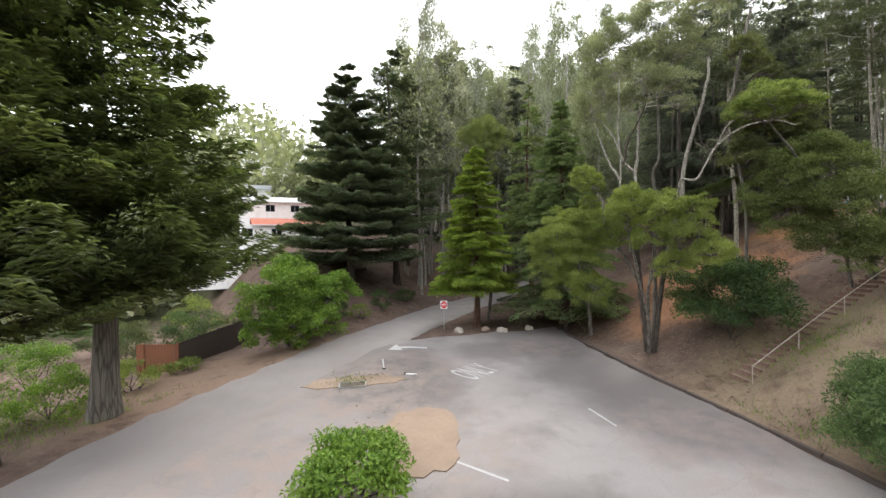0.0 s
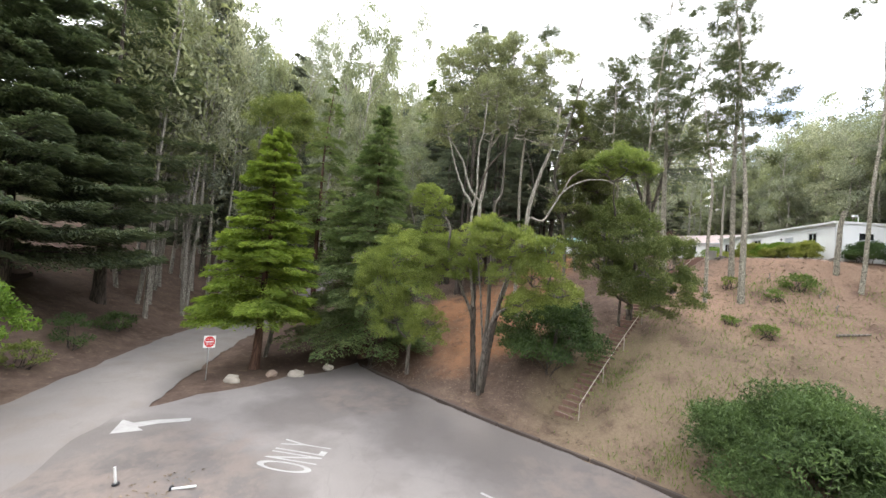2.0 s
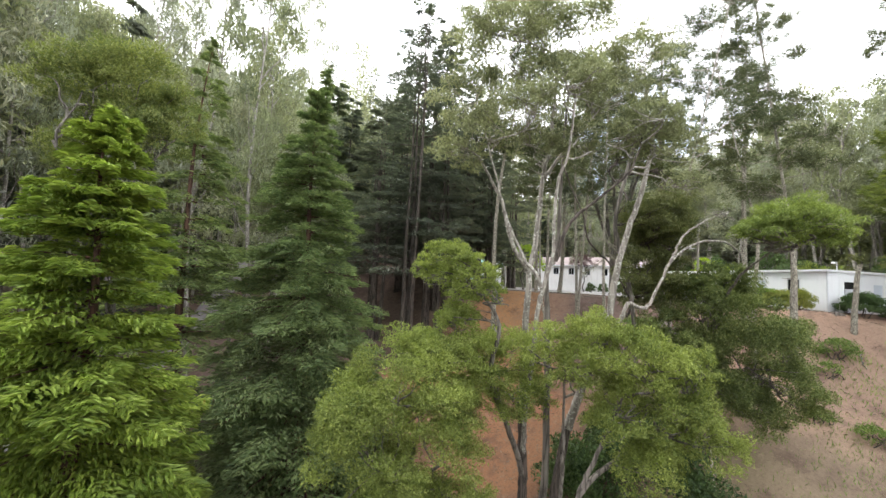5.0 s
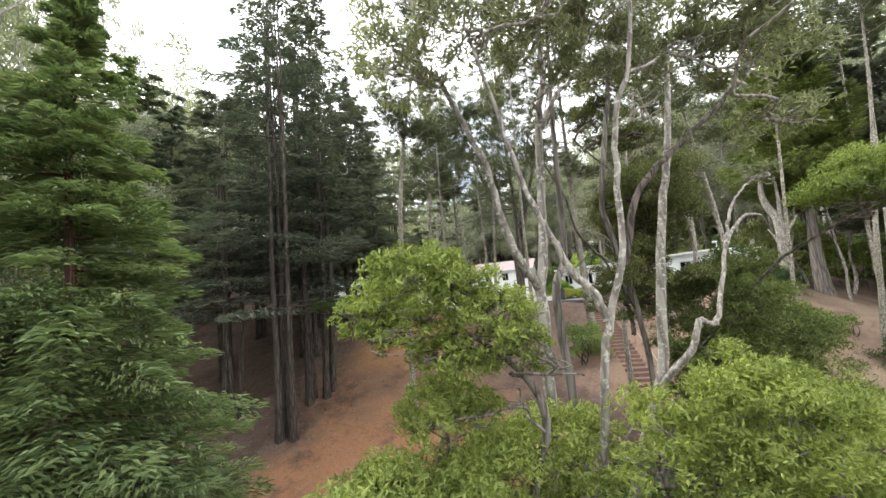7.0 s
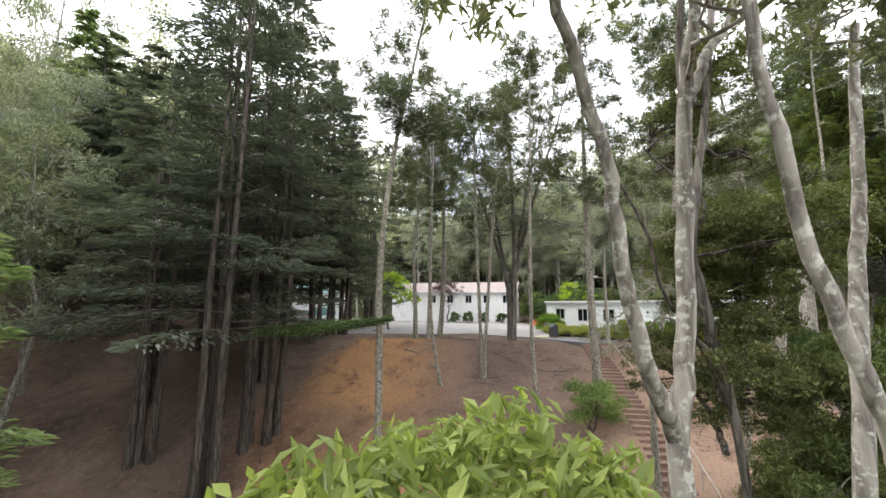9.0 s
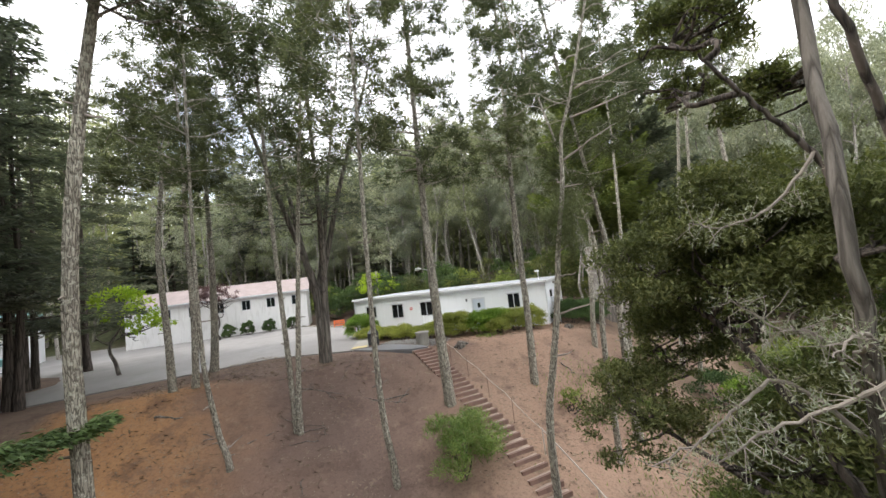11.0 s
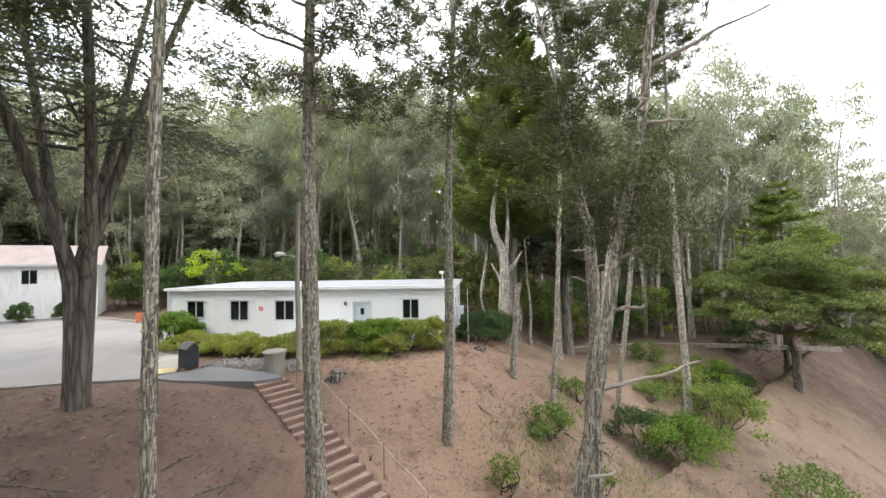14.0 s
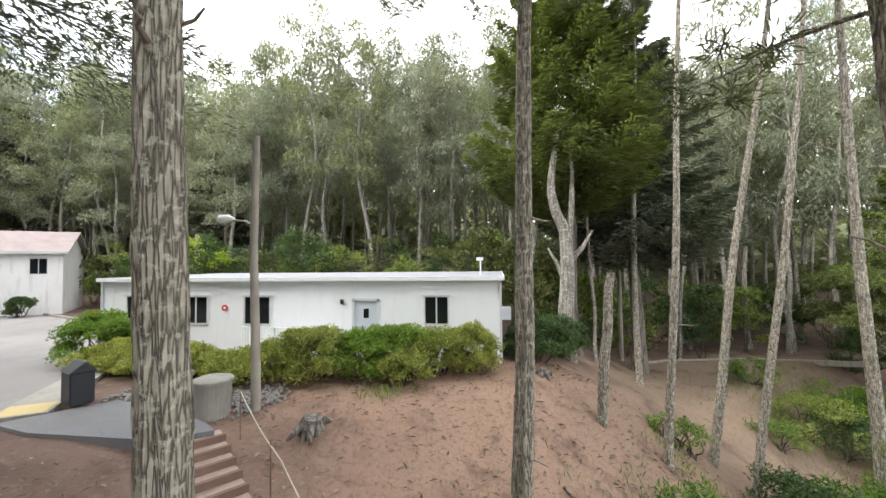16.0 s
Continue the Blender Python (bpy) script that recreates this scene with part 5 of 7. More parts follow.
build_stemmed("eucalyptus_tree", (14.4, -26.9), [
    ([(14.3, -27.05, -11.0), (14.42, -27.25, -8.6), (14.5, -27.4, -6.7), (14.65, -27.6, -3.4)], 0.19, 0.15, "dark_bark"),
    ([(14.65, -27.6, -3.5), (14.68, -27.6, -2.4), (14.7, -27.6, -0.8), (14.75, -27.55, 1.3), (14.85, -27.35, 2.7), (14.95, -27.2, 5.1), (15.05, -27.0, 6.4), (15.2, -26.9, 9.4)], 0.15, 0.05),
    ([(14.75, -27.55, 1.3), (14.85, -28.15, 2.0), (14.9, -28.55, 2.85), (15.0, -28.85, 3.85), (15.1, -29.5, 4.85), (15.2, -30.0, 5.5), (15.3, -30.9, 5.8)], 0.09, 0.03),
    ([(14.95, -27.15, 5.0), (15.0, -26.55, 5.9), (15.0, -26.0, 6.4), (15.1, -25.3, 7.6)], 0.07, 0.025),
    ([(14.3, -26.8, -11.0), (14.4, -26.5, -7.3), (14.5, -26.5, -4.5), (14.2, -26.5, -0.4), (14.25, -26.6, 1.2), (14.3, -26.2, 2.2), (14.4, -26.2, 4.4), (14.5, -26.2, 6.2), (14.7, -26.1, 9.0)], 0.15, 0.035, "grey_bark"),
    ([(14.55, -27.45, -5.8), (15.2, -27.7, -3.8), (16.1, -27.9, -1.9), (16.5, -27.9, 0.1), (16.65, -27.8, 0.8), (16.9, -27.65, 1.75), (17.1, -27.7, 3.3), (17.25, -27.7, 4.3), (17.5, -27.5, 5.1), (17.7, -27.4, 7.0)], 0.09, 0.03),
    ([(16.65, -27.9, 0.7), (16.6, -28.15, 1.25), (16.5, -28.4, 1.5), (16.45, -28.6, 1.9), (16.4, -28.8, 2.3), (16.3, -29.2, 3.3), (16.3, -29.5, 4.3), (16.25, -29.9, 5.6)], 0.075, 0.025),
    ([(16.85, -27.5, 1.6), (17.05, -27.2, 2.8), (17.35, -26.8, 3.35), (17.7, -26.3, 3.85), (18.2, -25.7, 4.6), (18.4, -25.5, 5.6)], 0.065, 0.02, "dark_bark")],
    [(15.3, -28.9, 9.5, 2.2, 1.4), (15.4, -26.05, 10.6, 2.0, 1.2), (15.3, -27.1, 8.4, 2.0, 1.1), (15.2, -30.4, 7.4, 1.5, 1.4), (15.4, -23.4, 10.1, 1.6, 1.1), (15.3, -24.4, 8.2, 1.6, 1.1), (15.4, -30.1, 10.3, 1.4, 0.9), (15.45, -28.0, 11.0, 1.6, 0.9), (15.1, -30.8, 5.4, 1.1, 0.8), (15.3, -25.6, 8.9, 1.6, 1.0), (17.8, -27.3, 7.2, 1.3, 0.8), (16.3, -30.0, 6.0, 1.1, 0.7), (18.5, -25.3, 6.0, 1.1, 0.7), (17.2, -28.9, 6.6, 1.1, 0.7), (15.8, -28.2, 5.9, 1.1, 0.7), (16.6, -26.9, 5.6, 1.0, 0.7), (17.4, -25.6, 5.9, 1.3, 0.8), (18.05, -24.3, 5.4, 1.2, 0.8), (18.1, -23.9, 4.2, 0.8, 0.5)],
    "euc_dark", "euc_bark", "tall pale eucalyptus with slender diverging stems and an airy crown", 51, (0.17, 0.042), 420, 38, 0.27, twig_r=0.02)
build_stemmed("eucalyptus_tree", (14.8, -26.4), [
    ([(14.6, -26.5, -10.9), (14.55, -26.3, -8.8), (14.55, -26.1, -6.9), (14.62, -25.7, -4.6)], 0.17, 0.15, "dark_bark"),
    ([(14.62, -25.7, -4.7), (14.75, -25.4, -3.6), (15.0, -25.1, -2.4), (15.35, -24.6, -0.8), (15.5, -24.4, 1.2), (15.55, -23.95, 2.95), (15.65, -23.5, 4.4), (15.7, -23.1, 6.1), (15.8, -23.0, 7.3)], 0.16, 0.06),
    ([(15.3, -24.7, -1.2), (16.1, -24.55, -0.3), (16.24, -24.35, 0.28), (16.2, -23.7, 0.15), (16.2, -23.3, 0.6), (16.2, -22.6, 1.9), (16.2, -21.5, 2.7), (16.1, -20.1, 2.85), (16.0, -19.2, 2.4)], 0.085, 0.025),
    ([(16.2, -22.6, 1.9), (16.25, -22.1, 2.9), (16.25, -21.2, 3.55), (16.3, -20.4, 3.9)], 0.045, 0.015)],
    [(15.8, -22.9, 7.6, 0.9, 0.5), (16.2, -20.6, 3.9, 0.7, 0.35)],
    "euc_dark", "euc_bark", "leaning bare eucalyptus stem with a long elbowed limb", 151, (0.17, 0.042), 200, 18, 0.27, twig_r=0.018)
build_stemmed("acacia_tree", (12.4, -32.0), [
    ([(12.4, -32.0, -11.0), (13.0, -31.9, -8.5), (14.3, -31.7, -6.0), (15.2, -31.6, -4.2)], 0.15, 0.04),
    ([(13.0, -31.9, -8.5), (14.6, -32.4, -7.4), (15.8, -32.6, -5.4)], 0.08, 0.03),
    ([(14.3, -31.7, -6.0), (15.4, -30.8, -6.4), (16.0, -30.4, -6.4)], 0.07, 0.03)],
    [(16.3, -32.4, -3.1, 2.2, 1.92), (16.2, -33.4, -5.0, 1.7, 1.8), (16.2, -31.0, -5.2, 1.9, 2.04), (16.1, -32.2, -6.7, 1.8, 1.56), (16.1, -30.2, -7.1, 1.3, 1.5), (16.3, -33.7, -3.7, 1.3, 1.32)],
    "acacia", "grey_bark", "rounded acacia with yellow-green foliage above the orange clay", 52, (0.11, 0.038), 1150, 54, 0.25, 0.9)
build_stemmed("acacia_tree", (14.5, -27.2), [
    ([(14.35, -27.1, -11.0), (14.52, -27.4, -6.7), (15.0, -28.3, -4.4), (15.6, -29.2, -2.6), (16.25, -29.2, -0.7), (16.2, -29.7, 0.2), (15.8, -30.5, 0.9)], 0.12, 0.035),
    ([(15.0, -28.3, -4.4), (15.3, -28.9, -3.0), (15.5, -30.0, -2.0)], 0.06, 0.03)],
    [(15.5, -29.7, -1.9, 1.3, 1.1), (15.7, -28.6, -2.2, 1.5, 1.2), (15.6, -30.9, -2.3, 1.3, 1.1), (15.6, -28.1, -3.4, 1.2, 1.0), (15.6, -31.7, -1.9, 1.1, 0.9), (15.4, -30.4, -3.2, 1.2, 0.9),
     (15.55, -30.95, 1.5, 0.9, 0.55), (15.85, -30.4, 1.2, 0.8, 0.6), (16.1, -29.95, 0.85, 0.8, 0.6), (15.1, -31.7, 1.0, 0.5, 0.42), (15.4, -31.2, 0.75, 0.6, 0.5), (16.2, -29.7, 0.35, 0.6, 0.5), (15.75, -30.6, 0.35, 0.6, 0.4), (15.75, -30.2, -0.5, 0.5, 0.4), (15.3, -30.5, -0.75, 0.9, 0.7)],
    "acacia", "grey_bark", "rounded acacia leaning out under the eucalyptus", 61, (0.11, 0.038), 1150, 54, 0.25, 0.9, 0.018)
build_stemmed("acacia_tree", (15.0, -26.6), [
    ([(15.0, -26.7, -11.0), (15.6, -26.5, -8.6), (16.5, -26.1, -6.0), (16.65, -24.6, -4.8), (16.7, -23.0, -4.2)], 0.13, 0.04),
    ([(16.4, -26.2, -6.2), (17.0, -25.6, -4.0), (17.6, -25.2, -2.2)], 0.08, 0.03),
    ([(15.6, -26.5, -8.6), (16.6, -26.9, -5.0), (17.3, -27.3, -1.8)], 0.08, 0.03)],
    [(17.8, -25.1, -1.7, 1.6, 1.2), (17.7, -24.0, -3.2, 1.5, 1.2), (17.6, -25.6, -3.2, 1.2, 1.32), (17.7, -22.6, -4.3, 1.2, 0.9), (17.5, -24.3, -5.0, 1.3, 1.0), (17.8, -23.4, -1.9, 1.1, 1.08), (17.9, -26.7, -0.9, 1.0, 0.9), (17.2, -27.8, -1.3, 0.75, 0.84), (18.3, -26.0, -1.3, 1.0, 0.9), (17.6, -27.0, -1.9, 1.0, 0.96)],
    "acacia", "grey_bark", "bright acacia with a pale limb reaching over the dark shrub", 161, (0.11, 0.038), 1150, 54, 0.26, 0.9)
build_stemmed("acacia_tree", (9.6, -16.3), [
    ([(9.6, -16.3, -6.2), (10.2, -16.5, -4.6), (11.8, -16.9, -3.0), (13.4, -17.3, -1.2)], 0.24, 0.07),
    ([(10.2, -16.5, -4.6), (11.8, -18.0, -4.0), (13.4, -19.3, -2.6)], 0.13, 0.05),
    ([(11.8, -16.9, -3.0), (13.2, -16.2, -3.2), (14.2, -15.6, -3.2)], 0.1, 0.04)],
    [(14.2, -18.3, -0.1, 2.0, 1.8), (14.2, -17.0, -2.3, 2.5, 2.16), (14.0, -19.4, -2.3, 1.7, 1.56), (14.2, -15.3, -3.6, 1.8, 1.56), (14.4, -18.7, 1.2, 1.1, 0.96), (14.2, -20.4, -1.7, 1.2, 1.08), (14.3, -15.4, -1.1, 1.3, 1.08), (14.1, -16.5, -4.5, 1.5, 1.08), (14.3, -20.9, -0.9, 1.2, 1.08), (14.4, -19.6, 0.3, 1.3, 1.2), (14.0, -18.4, -3.6, 1.4, 1.2)],
    "macro", "grey_bark", "wide dark green acacia spreading over the stairs", 53, (0.13, 0.045), 900, 54, 0.25, 0.9)
build_stemmed("acacia_tree", (10.2, -17.2), [
    ([(10.2, -17.2, -7.0), (11.6, -17.6, -3.6), (14.0, -18.6, -0.6), (16.0, -19.5, 1.4), (17.9, -20.1, 2.4)], 0.1, 0.03)],
    [(18.5, -19.9, 3.2, 1.5, 0.75), (18.5, -20.9, 2.8, 0.95, 0.55), (18.5, -19.0, 2.8, 0.95, 0.5)],
    "acacia", "grey_bark", "slender leaning acacia with a flat yellow-green crown", 162, (0.11, 0.038), 1150, 50, 0.26, 0.7)
build_stemmed("oak_tree", (12.9, -22.2), [
    ([(12.9, -22.2, -10.2), (13.1, -21.7, -4), (13.1, -21.9, 0), (12.98, -22.5, 2.6), (12.92, -22.7, 4), (13.05, -22.3, 6), (13.2, -21.8, 8.5), (13.3, -21.4, 10.5)], 0.095, 0.075, "grey_bark"),
    ([(12.95, -22.6, 4.3), (13.0, -22.2, 4.95), (12.6, -22.3, 5.6), (12.14, -22.45, 6.2), (11.9, -22.5, 6.6)], 0.045, 0.02),
    ([(13.08, -22.0, 0.4), (13.0, -23.0, 1.9), (12.9, -24.0, 2.9), (12.74, -24.27, 4.2), (12.42, -24.63, 5.3), (12.15, -24.95, 6.4)], 0.036, 0.028, "dark_bark"),
    ([(12.95, -22.1, 0.6), (12.5, -21.4, 1.8), (11.9, -20.5, 2.8), (11.2, -19.6, 3.4)], 0.08, 0.03),
    ([(12.95, -22.1, -0.4), (12.3, -21.2, 0.2), (11.4, -20.2, 0.5), (10.6, -19.6, 0.8)], 0.07, 0.03)],
    [(11.2, -19.4, 3.6, 1.35, 1.0), (12.4, -20.4, 3.7, 1.5, 1.1), (13.4, -21.0, 3.6, 1.4, 1.1), (10.5, -19.5, 0.8, 1.15, 1.2), (12.9, -20.7, 0.5, 1.3, 0.9), (13.6, -21.6, 1.6, 1.4, 1.0), (12.2, -21.4, 7.4, 0.9, 0.7), (13.0, -21.9, 8.2, 1.0, 0.7), (12.0, -20.6, 6.7, 0.5, 0.4), (13.0, -20.6, 6.3, 0.7, 0.5), (14.2, -21.4, 4.0, 1.4, 1.1), (12.6, -20.2, 4.3, 1.4, 1.1), (12.4, -19.8, 3.0, 1.2, 0.9), (11.4, -19.0, 2.2, 1.2, 0.9)],
    "oak", "dark_bark", "dense oak with dark leaning stems and olive leaves", 56, (0.105, 0.04), 1250, 46, 0.27, 0.8)
build_broad("acacia_tree", (11.2, -44.0), 9.0, [(0, 0, 8.4, 2.1, 1.2), (1.4, -0.8, 7.3, 1.7, 1.1), (-1.3, 0.9, 7.2, 1.7, 1.1), (0.2, 0.4, 6.0, 2.0, 1.3), (-0.8, -1.4, 5.0, 1.8, 1.2)], "macro", "grey_bark", "round-topped acacia behind the redwood", 63, 1, (0.13, 0.045), 900, 44, 0.16, 0.4)
build_broad("lime_tree", (-17.7, 12.3), 6.0, [(0, 0, 4.6, 1.9, 1.3), (1.3, 0.5, 3.9, 1.5, 1.0), (-1.3, 0.3, 3.9, 1.5, 1.0)], "lime", "grey_bark", "lime-yellow tree behind the white building", 57, 1, (0.26, 0.14), 150, 22, 0.14, 0.4)
build_broad("lime_tree", (-22.5, -12.5), 6.5, [(0, 0, 4.6, 2.2, 1.6), (1.6, 0.5, 3.2, 1.6, 1.2)], "lime", "grey_bark", "lime-green tree at the courtyard edge", 58, 1, (0.26, 0.14), 150, 22, 0.12, 0.4)
build_broad("plum_tree", (-34.5, 2.6), 6.4, [(0, 0, 5.3, 2.2, 1.2), (1.2, 0.6, 4.9, 1.6, 0.9), (-1.3, -0.6, 4.8, 1.6, 0.9)], "plum", "dark_bark", "small purple-leaved plum tree on the courtyard", 59, 1, (0.2, 0.1), 170, 22, 0.1, 0.3)
build_broad("bay_tree", (30.0, -49.6), -4.3, [(0, 0, -7.0, 3.4, 2.5), (1.8, 1.4, -8.6, 2.4, 2.0), (-2.0, 0.4, -8.2, 2.6, 2.0), (-4.6, -2.0, -8.2, 2.6, 2.2), (0.5, 2.2, -9.4, 2.2, 1.6), (0.5, 0.6, -10.3, 2.6, 1.5), (-3.0, -1.0, -10.1, 2.5, 1.5), (2.2, 1.3, -10.4, 1.9, 1.3)], "bright", "grey_bark", "dense bright green bay tree beside the road", 60, 2, (0.24, 0.11), 300, 36, 0.14, 0.6)

# shrubs
build_shrub("juniper_shrub", 23.9, -14.2, 4.3, 4.4, "juniper", "wide spreading dark green shrub at the foot of the slope", 71, 620, (0.2, 0.05), 70)
build_shrub("toyon_shrub", 13.6, -22.4, 3.9, 4.9, "shrub", "dense dark green shrub beside the stairs", 72, 420, (0.2, 0.08), 54)
build_shrub("broom_shrub", 4.1, -14.5, 1.8, 2.4, "grass", "soft feathery green shrub beside the stairs", 73, 700, (0.3, 0.025), 44)
build_shrub("roadside_shrub", 36.5, -28.2, 2.1, 1.9, "bright", "bright green bushy shrub on the island", 74, 420, (0.2, 0.08), 50)
for k, (x, y, rx, h, mt) in enumerate(((-10.2, -1.2, 1.5, 2.1, "bright"), (-8.7, -2.1, 1.2, 1.0, "hedge"), (-7.2, -2.3, 1.2, 0.85, "hedge"), (-5.7, -2.5, 1.3, 1.0, "hedge"), (-4.2, -2.5, 1.0, 0.8, "hedge"), (-2.4, -2.6, 1.4, 0.9, "hedge"),
                                       (-0.8, -2.4, 1.3, 1.5, "hedge"), (0.7, -2.0, 1.3, 1.3, "bright"), (1.8, -1.6, 1.2, 1.5, "bright"), (3.1, -1.5, 1.3, 1.3, "hedge"), (4.2, -1.2, 1.0, 1.5, "hedge"), (2.3, -2.6, 1.0, 0.9, "hedge"), (6.6, 1.2, 1.4, 1.5, "shrub"), (7.6, 3.4, 1.5, 1.6, "shrub"))):
    build_shrub("hedge_shrub", x, y - 0.1, rx * 1.1, h * (0.86 if x < -2.5 else 1.08), mt, "loose green shrub before the white building", 80 + k, 1000, (0.15, 0.045), 64, "shrubs along the building")
for k, (x, y, rx, h, mt) in enumerate(((7.4, -8.6, 0.7, 0.9, "acacia"), (9.4, -5.2, 1.3, 1.2, "grass"), (16.3, -1.8, 2.6, 3.2, "bright"), (14.6, -1.2, 2.0, 2.2, "shrub"), (18.3, -1.0, 2.4, 2.4, "acacia"), (11.8, 0.6, 0.9, 1.2, "grass"), (10.5, -7.4, 0.7, 0.9, "grass"), (20, -4.5, 2.2, 2.0, "grass"), (14.2, -10.1, 0.9, 0.7, "grass"), (12.8, -11.3, 0.7, 0.6, "grass"), (28.5, 10.5, 1.2, 1.4, "bright"), (19.5, 6.3, 2.0, 2.0, "acacia"), (22.8, 8.6, 2.2, 2.2, "bright"), (17.2, 4.6, 1.2, 1.1, "grass"), (25.6, 9.6, 1.8, 1.6, "shrub"), (10.8, 0.2, 0.6, 0.8, "bright"), (19, 9.5, 1.5, 1.3, "grass"), (21, 6, 2.2, 2.0, "shrub"), (24, 9, 2.0, 1.8, "shrub"))):
    build_shrub("slope_shrub", x, y, rx, h, mt, "loose green shrub on the open slope", 100 + k, 340, (0.18, 0.06), 30, "shrubs on the slope")
for k, (x, y, rx, h, mt) in enumerate(((17.6, -54.2, 1.6, 2.6, "shrub"), (21.5, -52.5, 1.3, 1.6, "acacia"), (25, -52.5, 2.2, 3.6, "shrub"), (12.5, -56.5, 1.6, 1.6, "shrub"), (40.5, -48, 2.0, 1.6, "acacia"), (44, -45.5, 2.6, 2.2, "bright"), (47.5, -44, 2.4, 1.6, "bright"), (37.5, -49.5, 1.4, 0.9, "acacia"), (30, -61, 3.0, 4.5, "oak"), (35, -60, 3.2, 4.0, "shrub"), (40, -58, 3.0, 3.6, "oak"), (26, -63, 3.0, 5.0, "shrub"), (45, -56, 3.0, 3.4, "bright"), (33, -66, 3.4, 5.0, "acacia"), (41, -65, 3.4, 4.6, "shrub"), (10.4, -35.5, 2.0, 3.0, "plum"), (5, -34.6, 1.8, 2.2, "plum"))):
    build_shrub("bank_shrub", x, y, rx, h, mt, "bush on the dry road bank", 130 + k, 300, (0.18, 0.07), 30, "bushes on the bank")
for k, d in enumerate((1.9, 4.6, 7.1, 9.3)):
    p = HOUSE @ Vector((-d, -1.8, 0))
    build_shrub("clipped_bush", p.x, p.y, 1.0, 1.7, "shrub", "rounded clipped bush before the pale house", 150 + k, 620, (0.2, 0.1), 44, "clipped bushes", 0.9)



# ---- woods round about ----
GUMS = [build_gum("eucalyptus_tree", pose(-14 + 5 * k, 26 + 2 * (k % 3), gz(-14 + 5 * k, 26 + 2 * (k % 3))), 25 + 2.5 * (k % 3), 200 + k, "tall pale-stemmed eucalyptus in the wood behind the building", mat=("euc", "euc_dark", "euc")[k % 3]) for k in range(5)]
rng_w = np.random.default_rng(9)


def scatter(n, x0, x1, y0, y1, gap, avoid):
    out = []
    for _ in range(n * 30):
        x, y = rng_w.uniform(x0, x1), rng_w.uniform(y0, y1)
        if all((x - a) ** 2 + (y - b) ** 2 > gap * gap for a, b in out) and not avoid(x, y):
            out.append((x, y))
        if len(out) >= n:
            break
    return out


for x, y in scatter(150, -75, 38, 17, 58, 2.6, lambda x, y: -56 < x < -24 and y < 24):
    k = int(rng_w.integers(5))
    tree = copy_thing(GUMS[k], pose(x, y, gz(x, y), 0, 0, rng_w.uniform(0, 360)) @ Matrix.Diagonal((1, 1, float(rng_w.uniform(0.8, 1.15)), 1)))
DARKS = [build_conifer("cypress_tree", (-30 - 6 * k, -38 - 3 * k), gz(-30 - 6 * k, -38 - 3 * k) + 26 + 2 * k, gz(-30 - 6 * k, -38 - 3 * k) + 3, 5.6, ("cypress", "cedar", "spruce")[k], "dark_bark", "dark conifer in the wood on the hillside", 220 + k, 110, 7, (1.3, 0.36), 0.35, droop=0.15, lift=0.12, power=0.6) for k in range(3)]


def off_way(x, y):
    d, s = road_side(np.array(x), np.array(y))
    if (y < -48 and y < 1.48 * (x - 42) - 22) or (y < -56 and y < 1.2 * (x - 42) - 22):
        return True
    return bool(d < 5.5) or (-28 < x < 12 and -40 < y < 22) or (-8 < x and -50 < y < 22) or (x > 12 and y > -58)


for n, x0, x1, y0, y1, gap in ((58, -60, 6, -70, -40, 3.6), (26, -60, -30, -42, -27, 4.2), (12, -60, -50, -30, 14, 4.0), (22, -60, -20, 22, 36, 3.6)):
    for x, y in scatter(n, x0, x1, y0, y1, gap, off_way):
        k = int(rng_w.integers(8))
        src = DARKS[k] if k < 1 else GUMS[k % 5]
        copy_thing(src, pose(x, y, gz(x, y) - 0.2, 0, 0, rng_w.uniform(0, 360)) @ Matrix.Diagonal((1, 1, float(rng_w.uniform(1.25, 1.7)) * (0.55 if y > -47 and x < -10 else 1.0), 1)))


